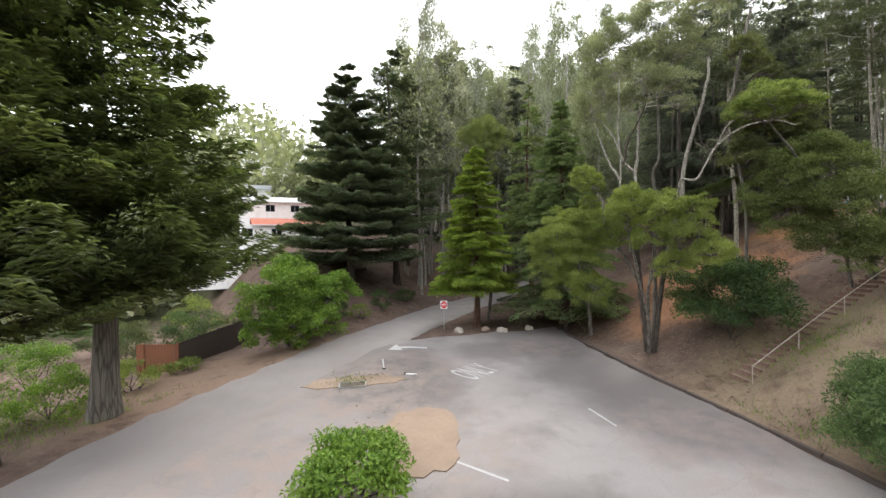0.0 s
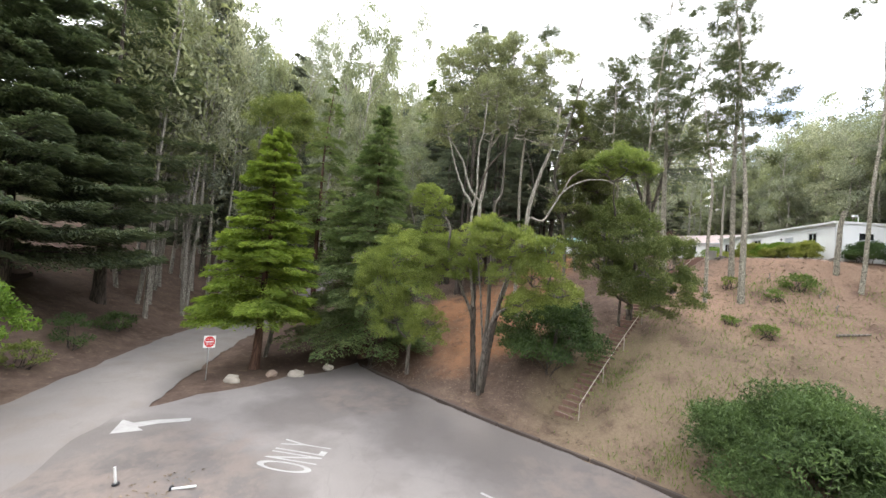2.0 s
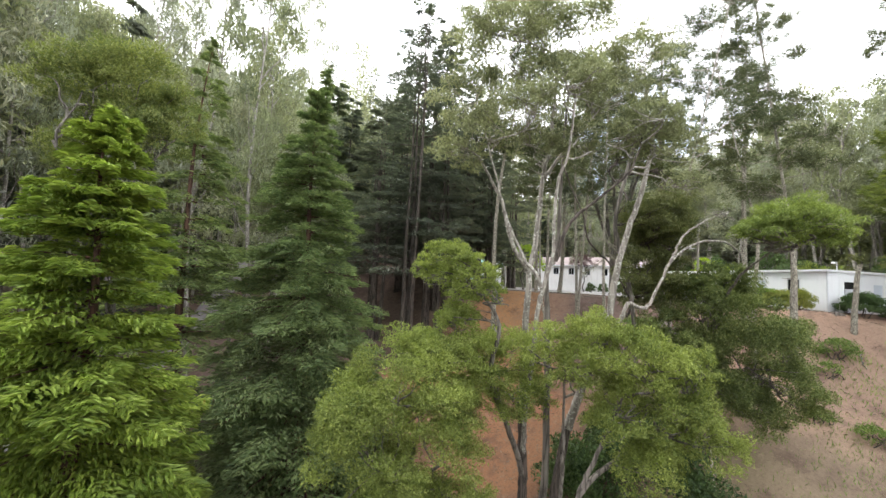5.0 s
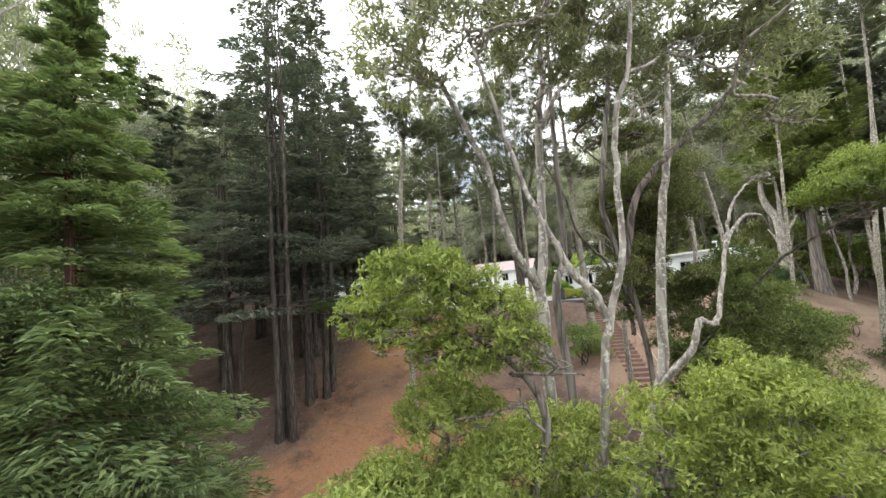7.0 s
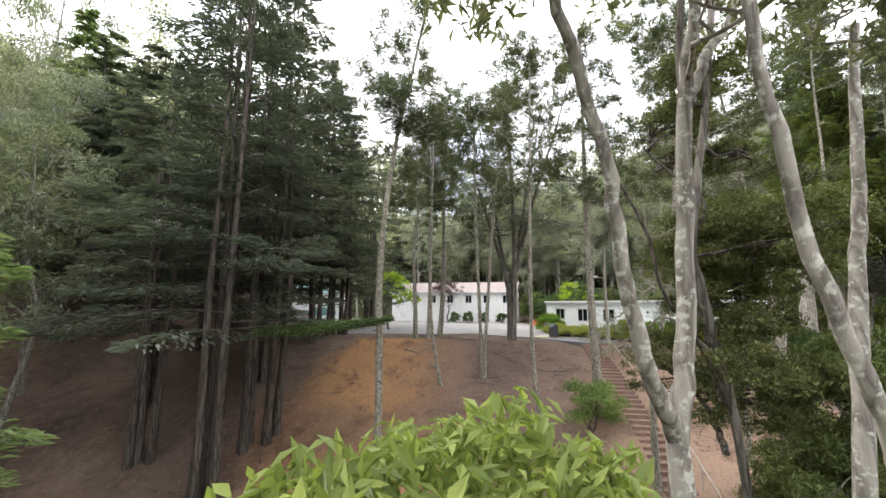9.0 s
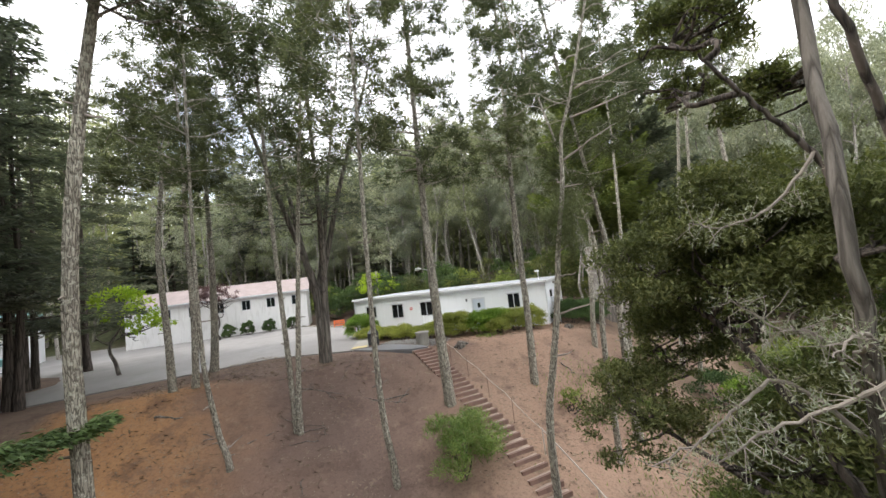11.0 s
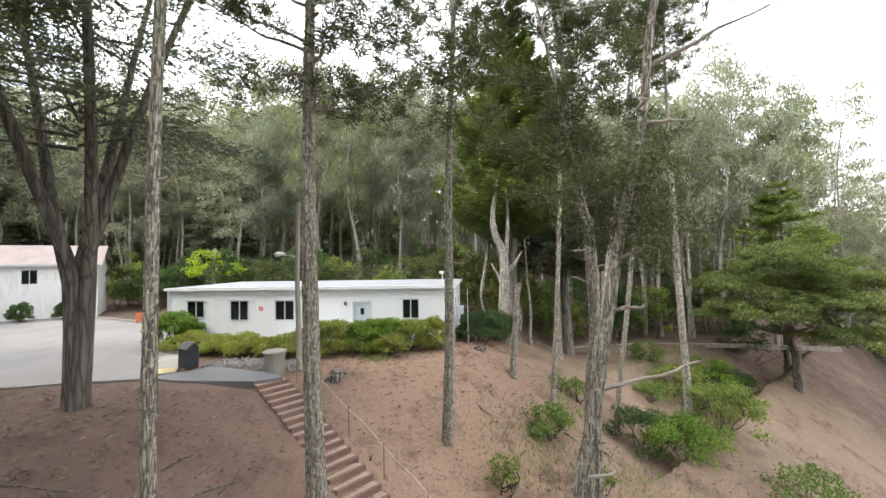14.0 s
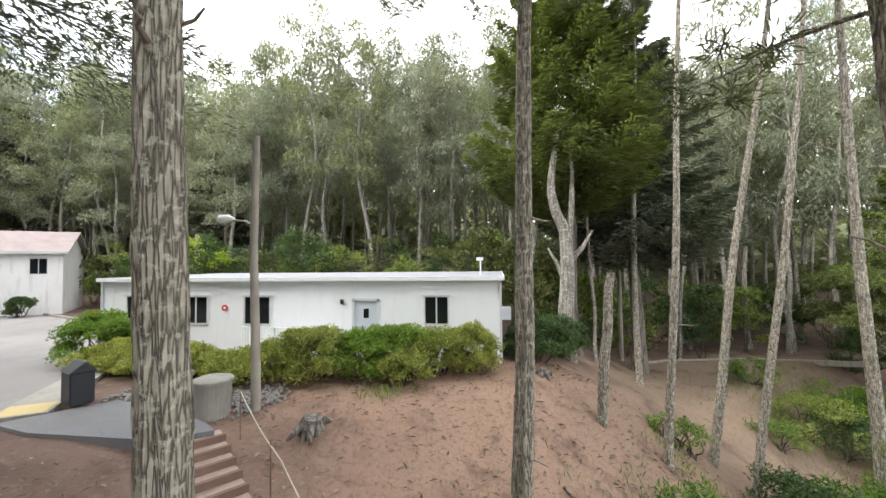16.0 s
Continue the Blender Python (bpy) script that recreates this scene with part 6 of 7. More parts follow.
def build_hillside_wood():
    """Tall trees over the slopes beyond the road: stems with open leafy crowns, joined into one mass."""
    rng = np.random.default_rng(63)
    w = tagged(new("hillside_wood"), "tall grey-green trees covering the hillsides", "woodland", kind="stuff")
    tg, cg, dg = Geo(), Geo(), Geo()
    for n, x0, x1, y0, y1, gap in ((230, -110, 8, -120, -58, 3.4), (90, -130, -60, -62, 30, 5.0), (60, -110, 60, 56, 100, 6.0), (40, 10, 60, -175, -120, 8.0)):
        for x, y in scatter(n, x0, x1, y0, y1, gap, off_way):
            z, h = gz(x, y), rng.uniform(28, 41) * (1.0 if x < 8 else 0.55)
            top = np.array([x + rng.normal() * 0.8, y + rng.normal() * 0.8, z + h])
            line = stem(rng, (x, y, z - 1), top, 0.9, 8)
            tg.tube(line, np.linspace(0.24, 0.04, 8), 5)
            dark = rng.random() < 0.3
            m = 40
            u = (0.2 if dark else 0.42) + (0.8 if dark else 0.58) * rng.random(m) ** 0.8
            c = np.stack([np.interp(u, np.linspace(0, 1, 8), line[:, i]) for i in range(3)], -1)
            wide = (3.6 * (1 - u) + 0.5) if dark else 5.0 * np.sqrt(np.clip(1 - ((u - 0.68) / 0.34) ** 2, 0.02, 1))
            a = rng.random(m) * 6.283
            c[:, 0] += np.cos(a) * wide * rng.random(m) ** 0.5
            c[:, 1] += np.sin(a) * wide * rng.random(m) ** 0.5
            p = np.repeat(c, 24, axis=0) + rng.normal(size=(m * 24, 3)) * np.array([0.75, 0.75, 0.45 if dark else 0.9])
            q = len(p)
            (dg if dark else cg).leaves(p, unit(rng, q) + np.array([0, 0, -0.4]), unit(rng, q) + np.array([0, 0, 0.6]), rng.uniform(0.5, 1.0, q), rng.uniform(0.2, 0.42, q))
    part("trunk_mass", tg, "euc_bark", w)
    part("pale_crown_mass", cg, "euc_dark", w)
    part("dark_crown_mass", dg, "cypress", w)


build_hillside_wood()
for x, y in scatter(46, 16, 66, 15, 56, 3.6, lambda x, y: x < 38 and y < 19):
    copy_thing(GUMS[int(rng_w.integers(5))], pose(x, y, gz(x, y) - 0.2, 0, 0, rng_w.uniform(0, 360)) @ Matrix.Diagonal((1, 1, float(rng_w.uniform(0.8, 1.05)), 1)))



for k, (x, y) in enumerate(scatter(64, -34, 34, 9.5, 25, 2.6, lambda x, y: (x < 5.6 and y < 11) or (x < -20 and y < 17) or (x > 10 and y < 14))):
    build_shrub("thicket_shrub", x, y, rng_w.uniform(2.2, 3.4), rng_w.uniform(3.4, 7.0), ("shrub", "oak", "acacia", "shrub")[k % 4], "dark undergrowth at the wood's edge", 300 + k, 110, (0.34, 0.12), 30, "undergrowth", stems=4)


def build_far_woods():
    """Distant wooded hills as one mass of leaf clumps."""
    g = Geo()
    rng = np.random.default_rng(77)
    for _ in range(3000):
        a, r = rng.uniform(0, 2 * np.pi), 75 + 245 * rng.random() ** 1.4
        x, y = r * math.cos(a) - 5, r * math.sin(a) - 20
        if math.cos(a) > 0.75 and y < 0:
            continue
        z = gz(x, y)
        h = rng.uniform(8, 19) if x < 20 else rng.uniform(5, 10)
        n = 46
        p = np.array([x, y, z + h * 0.5]) + unit(rng, n) * rng.random((n, 1)) ** 0.4 * np.array([h * 0.36, h * 0.36, h * 0.52])
        g.leaves(p, unit(rng, n), unit(rng, n), rng.uniform(1.2, 2.4, n), rng.uniform(0.7, 1.3, n))
    return tagged(part("woodland", g, "euc_dark"), "distant wooded hillsides round the valley", "woodland", kind="stuff")


build_far_woods()


# ---- kerb, markings and things on the lot ----
def build_kerb():
    k = tagged(new("kerb"), "low dark timber kerb along the parking lot", "kerb", kind="structure")
    pts = [Vector((*p, LOT_Z)) for p in KERB[1:]]
    rng = random.Random(8)
    for a, b in zip(pts, pts[1:]):
        n = max(1, round((b - a).length / 2.4))
        for i in range(n):
            p, q = a.lerp(b, i / n), a.lerp(b, (i + 0.97) / n)
            ang = math.degrees(math.atan2(q.y - p.y, q.x - p.x))
            g = Geo()
            L = (q - p).length
            g.box(0, -0.09, -0.15, L, 0.09, 0.17 + rng.uniform(-0.02, 0.02))
            o = soften(part("timber", g, "fence_dark", k), 0.02)
            o.matrix_basis = pose(p.x - 0.12, p.y + 0.08, p.z, 0, 0, ang + rng.uniform(-0.8, 0.8))


build_kerb()


def text_mark(body, m, size, stretch, mat, name, label, category, parent=None, extrude=0.002, width=None):
    cu = bpy.data.curves.new(name, "FONT")
    cu.body, cu.size, cu.extrude, cu.align_x, cu.align_y = body, size, extrude, "CENTER", "CENTER"
    cu.space_character = 1.05
    cu.materials.append(MAT[mat])
    o = new(name, cu)
    o.parent = parent
    o.matrix_basis = m @ Matrix.Diagonal((stretch[0], stretch[1], 1, 1))
    return tagged(o, label, category)


MARK_Z = LOT_Z + 0.052
text_mark("ONLY", pose(24.95, -33.4, MARK_Z, 0, 0, 181), 1.0, (0.92, 3.2), "white_paint", "lane_lettering", "worn white word painted on the asphalt", "road marking")


def flat_mark(name, outline, mat, label, z=MARK_Z):
    return sheet(name, outline, z, 0.004, mat, label, "road marking")


arrow = [(25.7, -41.6), (24.4, -42.4), (24.5, -41.7), (23.9, -41.1), (23.2, -39.9), (23.5, -39.7), (24.2, -40.7), (24.8, -41.2), (25.0, -40.7)]
tagged(flat_mark("lane_arrow", arrow, "white_paint", "worn white turn arrow painted on the asphalt"), kind="thing")
for n_, (x0, y0, x1, y1) in enumerate(((33.1, -27.7, 32.6, -25.1), (25.3, -25.9, 26.2, -24.2))):
    dx, dy = x1 - x0, y1 - y0
    L = math.hypot(dx, dy)
    nx, ny = -dy / L * 0.06, dx / L * 0.06
    tagged(flat_mark("parking_line", [(x0 + nx, y0 + ny), (x1 + nx, y1 + ny), (x1 - nx, y1 - ny), (x0 - nx, y0 - ny)], "white_paint", "faint worn white parking line"), kind="thing")


def blob(x, y, rx, ry, rot, n=26, seed=1, wob=0.18):
    r = random.Random(seed)
    out = []
    for i in range(n):
        a = 2 * math.pi * i / n
        k = 1 + r.uniform(-wob, wob)
        px, py = rx * k * math.cos(a), ry * k * math.sin(a)
        c, s = math.cos(radians(rot)), math.sin(radians(rot))
        out.append((x + px * c - py * s, y + px * s + py * c))
    return out


sheet("planting_island", blob(32.6, -29.6, 1.6, 2.9, -35, seed=2), LOT_Z + 0.09, 0.2, "dirt", "bare dirt island in the parking lot", "island")
sheet("dirt_strip", blob(31.3, -37.3, 2.9, 0.9, -33, seed=3), LOT_Z + 0.075, 0.2, "dirt", "strip of dirt and weeds between road and lot", "island")


def build_grate():
    g0 = empty("drain_grate", pose(31.6, -36.8, LOT_Z + 0.09, 0, 0, -33), "rusty iron drain grate between road and lot", "drain grate")
    for q in ((-0.75, -0.42, 0.75, -0.36), (-0.75, 0.36, 0.75, 0.42), (-0.75, -0.36, -0.69, 0.36), (0.69, -0.36, 0.75, 0.36)):
        g = Geo()
        g.box(q[0], q[1], -0.05, q[2], q[3], 0.03)
        part("frame", g, "metal", g0)
    for i in range(13):
        g = Geo()
        g.box(-0.62 + i * 0.105, -0.36, -0.03, -0.58 + i * 0.105, 0.36, 0.02)
        part("bar", g, "dark_metal", g0)


build_grate()


def build_bollard(x, y, tilt, rz, h):
    b = empty("marker_post", pose(x, y, LOT_Z + 0.05, tilt, 0, rz), "thin white leaning marker post on the lot", "post", "marker posts")
    g = Geo()
    g.tube([(0, 0, 0.03), (0, 0, h)], 0.04, 10)
    part("tube", g, "sign_white", b)
    g = Geo()
    g.tube([(0, 0, 0), (0, 0, 0.06)], 0.11, 12)
    part("foot", g, "dark_metal", b)


build_bollard(28.6, -38.0, 8, 40, 0.6)
build_bollard(28.3, -36.2, 84, 200, 0.8)


def build_sign():
    s = empty("road_sign", pose(17.9, -43.6, gz(17.9, -43.6) - 0.02, 0, 0, 126) @ Matrix.Diagonal((0.78, 0.78, 0.9, 1)), "square white sign with a red disc on a steel post", "road sign")
    g = Geo()
    g.box(-0.03, -0.02, -0.3, 0.03, 0.02, 3.0)
    part("post", g, "metal", s)
    g = Geo()
    g.box(-0.42, -0.03, 2.2, 0.42, -0.02, 3.04)
    pl = soften(part("plate", g, "sign_white", s), 0.004)
    g = Geo()
    g.tube([(0, -0.034, 2.62), (0, -0.03, 2.62)], 0.38, 40)
    part("disc", g, "sign_red", pl)
    g = Geo()
    g.box(-0.29, -0.038, 2.58, 0.29, -0.034, 2.66)
    part("bar", g, "sign_white", pl)
    for body, z in (("DO NOT", 2.78), ("ENTER", 2.46)):
        text_mark(body, pose(0, -0.037, z, 90, 0, 0), 0.15, (1, 1), "sign_white", "lettering", "", "", pl, 0.001)


build_sign()


def build_rock(x, y, r, seed, label, mat="rock"):
    rng = np.random.default_rng(seed)
    bm = bmesh.new()
    bmesh.ops.create_icosphere(bm, subdivisions=3, radius=1)
    for v in bm.verts:
        k = 1 + 0.35 * noise.noise(v.co * 1.3 + Vector((seed, 0, 0))) + 0.12 * noise.noise(v.co * 4 + Vector((0, seed, 0)))
        v.co = Vector((v.co.x * 1.25, v.co.y * 0.9, v.co.z * 0.75)) * k * r
    me = bpy.data.meshes.new("boulder")
    bm.to_mesh(me)
    bm.free()
    me.materials.append(MAT[mat])
    o = new("boulder", me)
    o.matrix_basis = pose(x, y, gz(x, y) + r * 0.3, 0, 0, float(rng.uniform(0, 360)))
    return tagged(o, label, "boulder", "boulders")


for i, (x, y, r, m_) in enumerate(((17.6, -42.0, 0.4, "rock"), (15.5, -40.6, 0.34, "tread"), (15.0, -39.1, 0.42, "rock"), (12.4, -38.0, 0.36, "rock"))):
    build_rock(x, y, r, 40 + i, "weathered boulder at the edge of the lot", m_)

# ---- at the head of the stairs ----


def build_bin():
    b = empty("litter_bin", pose(-6.0, -5.6, 0.06, 0, 0, -25) @ Matrix.Diagonal((0.78, 0.78, 0.8, 1)), "dark slatted litter bin with a sloping lid", "litter bin")
    g = Geo()
    g.box(-0.42, -0.3, 0.05, 0.42, 0.3, 1.05)
    soften(part("body", g, "dark_metal", b), 0.015)
    for i in range(8):
        for y in (-0.318, 0.318):
            g = Geo()
            g.box(-0.4 + i * 0.105, y - 0.018, 0.05, -0.33 + i * 0.105, y + 0.018, 1.02)
            part("slat", g, "dark_metal", b)
    g = Geo()
    v = [(-0.48, -0.37, 1.05), (0.48, -0.37, 1.05), (0.48, 0.37, 1.05), (-0.48, 0.37, 1.05), (-0.48, 0.05, 1.38), (0.48, 0.05, 1.38), (0.48, 0.12, 1.38), (-0.48, 0.12, 1.38)]
    g.add(v, [(3, 2, 1, 0), (4, 5, 6, 7), (0, 1, 5, 4), (1, 2, 6, 5), (2, 3, 7, 6), (3, 0, 4, 7)])
    soften(part("lid", g, "dark_metal", b), 0.02)
    for x in (-0.35, 0.35):
        g = Geo()
        g.box(x - 0.05, -0.28, 0, x + 0.05, 0.28, 0.05)
        part("foot", g, "dark_metal", b)


build_bin()


def build_drum():
    b = empty("concrete_drum", pose(-2.2, -5.4, 0.0) @ Matrix.Diagonal((0.8, 0.8, 0.8, 1)), "weathered round concrete drum at the head of the stairs", "concrete drum")
    g = Geo()
    rng = np.random.default_rng(6)
    g.tube([(0, 0, -0.4), (0, 0, 0.2), (0, 0, 0.85)], [0.5, 0.52, 0.54], 28, 0.02, rng)
    part("barrel", g, "concrete", b, smooth=False)
    g = Geo()
    g.tube([(0, 0, 0.85), (0, 0, 0.93), (0, 0, 0.96)], [0.6, 0.6, 0.55], 28, 0.02, rng)
    part("cap", g, "concrete", b)


build_drum()


def build_lamp_pole():
    b = empty("street_lamp", pose(-1.3, -5.0, -0.05), "grey wooden pole with a pale arm lamp", "street lamp")
    g = Geo()
    g.tube([(0.03, 0, -0.4), (0.0, 0, 2.0), (-0.06, 0, 4.0), (0.0, 0, 7.2)], [0.125, 0.115, 0.105, 0.095], 14)
    part("pole", g, "pole_wood", b, smooth=True)
    g = Geo()
    g.tube([(0, 0, 4.75), (-0.3, -0.05, 4.9), (-0.62, -0.1, 4.93)], 0.025, 8)
    part("arm", g, "metal", b)
    g = Geo()
    g.tube([(-0.55, -0.1, 4.95), (-0.72, -0.12, 4.98), (-0.95, -0.15, 4.95), (-1.02, -0.16, 4.92)], [0.03, 0.1, 0.11, 0.03], 12)
    part("lamp_head", g, "sign_white", b, "pale cobra-head lamp", True)


build_lamp_pole()


def build_stump(x, y, r, h, seed):
    rng = np.random.default_rng(seed)
    b = empty("tree_stump", pose(x, y, gz(x, y)), "low rotten tree stump on the slope", "stump")
    g = Geo()
    g.tube([(0, 0, -0.2), (0, 0, 0.05), (0, 0, h * 0.6), (0.02, 0, h)], [r * 1.5, r * 1.25, r, r * 0.9], 18, 0.2, rng, 5)
    part("trunk", g, "grey_bark", b)
    for i in range(5):
        a = i * 1.25 + rng.random()
        g = Geo()
        g.tube([(math.cos(a) * r, math.sin(a) * r, 0.12), (math.cos(a) * r * 2.0, math.sin(a) * r * 2.0, 0.0), (math.cos(a) * r * 2.6, math.sin(a) * r * 2.6, -0.1)], [0.09, 0.07, 0.03], 8)
        part("root", g, "grey_bark", b)


build_stump(0.75, -5.9, 0.24, 0.24, 3)
build_stump(6.6, -1.1, 0.16, 0.2, 4)


def build_cut_post(x, y, h, r, lean, seed, label):
    rng = np.random.default_rng(seed)
    b = empty("cut_trunk", pose(x, y, gz(x, y)), label, "tree trunk")
    g = Geo()
    line = stem(rng, (0, 0, -0.4), (lean[0], lean[1], h), 0.1, 24)
    g.tube(line, np.linspace(r * 1.15, r * 0.8, 24), 16, 0.1, rng, 5)
    part("trunk", g, "pine_bark", b, smooth=True)
    g = Geo()
    g.tube([line[-1] - np.array([0, 0, 0.01]), line[-1] + np.array([0, 0, 0.03])], r * 0.78, 16)
    part("cut_face", g, "dead", b, "pale sawn top")


build_cut_post(8.15, -2.1, 4.5, 0.15, (0.42, 0.1), 5, "sawn-off pine trunk standing on the slope")


def build_white_snag():
    """The pale forked trunk beside the building."""
    rng = np.random.default_rng(15)
    b = empty("bleached_tree", pose(8.1, 3.6, gz(8.1, 3.6)), "old tree with a pale twisted bare trunk", "tree")
    g = Geo()
    zb = gz(8.1, 3.6)
    up = np.array([0, 0, -zb])
    g.tube(through_points(np.array([(0.1, 0.1, zb - 0.5), (0.05, 0.05, 1.2), (0.14, 0, 3.2), (0.06, 0, 5.0), (-0.33, -0.1, 5.9), (-0.54, -0.2, 7.05), (-0.4, -0.2, 8.3), (-0.23, -0.2, 9.6)]) + up, 24), np.linspace(0.42, 0.09, 24), 14, 0.12, rng, 4)
    part("trunk", g, "euc_bark", b, smooth=True)
    for pts in (((0.2, 0, 4.2), (0.38, -0.05, 6.3), (0.41, -0.1, 7.8), (0.27, -0.2, 9.1)), ((0.24, 0, 3.7), (0.8, 0.05, 4.25), (1.28, 0.1, 5.05)), ((0.1, 0, 2.6), (-0.3, 0.1, 3.6), (-0.7, 0.2, 4.3))):
        pts = np.array(pts) + up
        g = Geo()
        g.tube(np.array(pts), np.linspace(0.16, 0.04, len(pts)), 10, 0.1, rng)
        part("limb", g, "euc_bark", b, smooth=True)


build_white_snag()
for i, (x, y, h, r, lx) in enumerate(((7.0, 7.5, 7, 0.13, 0.3), (7.5, 9.0, 8, 0.1, -0.6), (8.9, 8.2, 9, 0.12, 0.2), (9.6, 10.4, 8, 0.14, 0.5), (10.4, 7.4, 9, 0.11, -0.3), (24.3, 18.5, 12, 0.2, 0.1), (26.0, 17.2, 11, 0.2, 0.2), (20, 20, 12, 0.17, -0.3), (17.5, 14.8, 12, 0.15, 0.2))):
    rng_ = np.random.default_rng(60 + i)
    t_ = empty("bare_trunk", pose(x, y, gz(x, y)), "slim pale bare trunk at the wood's edge", "tree trunk", "bare trunks")
    g = Geo()
    g.tube(stem(rng_, (0, 0, -0.5), (lx, 0.2, h), 0.4, 14), np.linspace(r, r * 0.5, 14), 10, 0.1, rng_)
    part("trunk", g, "euc_bark", t_, smooth=True)


def build_fallen(x, y, L, r, rz, seed, label, mat="grey_bark"):
    rng = np.random.default_rng(seed)
    c, s = math.cos(radians(rz)), math.sin(radians(rz))
    k = 8
    pts = []
    for i in range(k):
        d = L * (i / (k - 1) - 0.5)
        px, py = x + c * d, y + s * d
        pts.append((px, py, gz(px, py) + r * 0.9))
    g = Geo()
    g.tube(np.array(pts) + rng.normal(size=(k, 3)) * np.array([0.05, 0.05, 0.015]), np.linspace(r, r * 0.55, k), 8, 0.15, rng)
    return tagged(part("fallen_branch", g, mat, smooth=True), label, "branch", "fallen branches")


for i, (x, y, L, r, rz) in enumerate(((-2.5, -12.6, 5.5, 0.03, 15), (-0.8, -12.0, 2.2, 0.04, 40), (-4.6, -16.4, 1.4, 0.035, 60), (-6.2, -17.2, 1.0, 0.03, 30), (6.9, -5.6, 0.9, 0.04, -35), (10.0, -4.2, 1.6, 0.05, -50), (11.8, -4.6, 1.2, 0.05, -40), (-0.2, -11.4, 1.6, 0.03, 80), (-3.2, -13.2, 1.2, 0.03, -20), (15.3, -6.4, 1.4, 0.09, 70), (-9.0, -17.3, 1.8, 0.06, 20))):
    build_fallen(x, y, L, r, rz, 500 + i, "dry fallen branch on the soil")

rng_t = random.Random(12)
for i in range(26):
    build_fallen(rng_t.uniform(-6.5, 3.5), rng_t.uniform(-17.5, -11.0), rng_t.uniform(0.4, 1.3), rng_t.uniform(0.012, 0.028), rng_t.uniform(0, 360), 600 + i, "dry brown twig lying on the soil")

# kerb ramp, gravel strip and courtyard edge
sheet("kerb_ramp", [(-7.0, -7.0), (-6.0, -6.3), (-8.6, -2.3), (-9.5, -2.5)], 0.075, 0.2, "concrete", "pale concrete kerb ramp", "pavement")
tagged(sheet("tactile_strip", [(-6.95, -6.85), (-6.1, -6.3), (-6.55, -5.6), (-7.4, -6.1)], 0.083, 0.05, "yellow_paint", "worn yellow tactile strip on the ramp", "pavement"))


def edge_course(points, z, w, h, name, mat, label):
    k = tagged(new(name), label, "kerb", kind="structure")
    for (ax, ay), (bx, by) in zip(points, points[1:]):
        L = math.hypot(bx - ax, by - ay)
        n = max(1, round(L / 1.5))
        for i in range(n):
            g = Geo()
            g.box(0, -w / 2, -0.2, L / n * 0.985, w / 2, h)
            o = soften(part("kerbstone", g, mat, k), 0.015)
            o.matrix_basis = pose(ax + (bx - ax) * i / n, ay + (by - ay) * i / n, z, 0, 0, math.degrees(math.atan2(by - ay, bx - ax)))


edge_course([(-9.6, -2.3), (-13, 1.75), (-15.5, 3.75), (-19, 6.75), (-28.8, 10.6)], 0.0, 0.16, 0.16, "courtyard_kerb", "concrete", "pale concrete kerb of the courtyard")
edge_course([(9.5, 9.0), (13.0, 12.6), (16.5, 14.2), (22, 15.2), (29, 14.8), (36, 13.5)], -3.3, 0.16, 0.16, "track_edging", "pole_wood", "low grey timber edging along the woodland track")


def build_gravel():
    g = Geo()
    rng = np.random.default_rng(31)
    for _ in range(900):
        t = rng.random()
        x, y = -5.6 + 4.6 * t + rng.normal() * 0.25, -4.6 + 0.1 * t + rng.normal() * 0.45
        r = rng.uniform(0.02, 0.06)
        g.tube([(x, y, gz(x, y) - 0.02), (x + r * 0.2, y, gz(x, y) + r * 0.5), (x + r * 0.3, y, gz(x, y) + r * 0.9)], [r, r, r * 0.4], 6)
    return tagged(part("gravel", g, "gravel"), "grey gravel strip below the shrubs", "gravel", kind="stuff")


build_gravel()


def build_litter():
    """Dry leaves, bark bits and twigs over the slope."""
    g = Geo()
    rng = np.random.default_rng(41)
    n = 90000
    x, y = rng.uniform(-14, 26, n), rng.uniform(-36, 1, n)
    keep = ((x - 10.6) * -0.81 + (y + 36.2) * 0.58 > 0.6) & ~((x > -11.8) & (x < 5.3) & (y > -0.3)) & ~((x < -0.5) & (y > -8.2))
    x, y = x[keep], y[keep]
    z = ground_z(x, y) + 0.035
    for cx, cy, rx, ry, q in ((31.3, -37.3, 1.5, 0.7, 320), (28.6, -36.6, 0.9, 0.7, 110), (33.0, -31.5, 1.2, 1.2, 90)):
        px, py = cx + rng.normal(size=q) * rx, cy + rng.normal(size=q) * ry
        x, y, z = np.append(x, px), np.append(y, py), np.append(z, np.full(q, LOT_Z + 0.085))
    m = len(x)
    d = unit(rng, m) * np.array([1, 1, 0.15])
    nr = np.array([0, 0, 1.0]) + unit(rng, m) * 0.35
    s = 0.05 + 0.17 * rng.random(m) ** 2.4
    g.leaves(np.stack([x, y, z], -1), d, nr, s, s * rng.uniform(0.15, 0.5, m))
    return tagged(part("leaf_litter", g, "litter"), "dry leaves and bark scattered on the slope", "leaf litter", kind="stuff")


MAT["litter"] = leaf("dry leaf litter", (0.07, 0.045, 0.03), (0.19, 0.13, 0.09), (0.36, 0.28, 0.2), through=0.05)
build_litter()


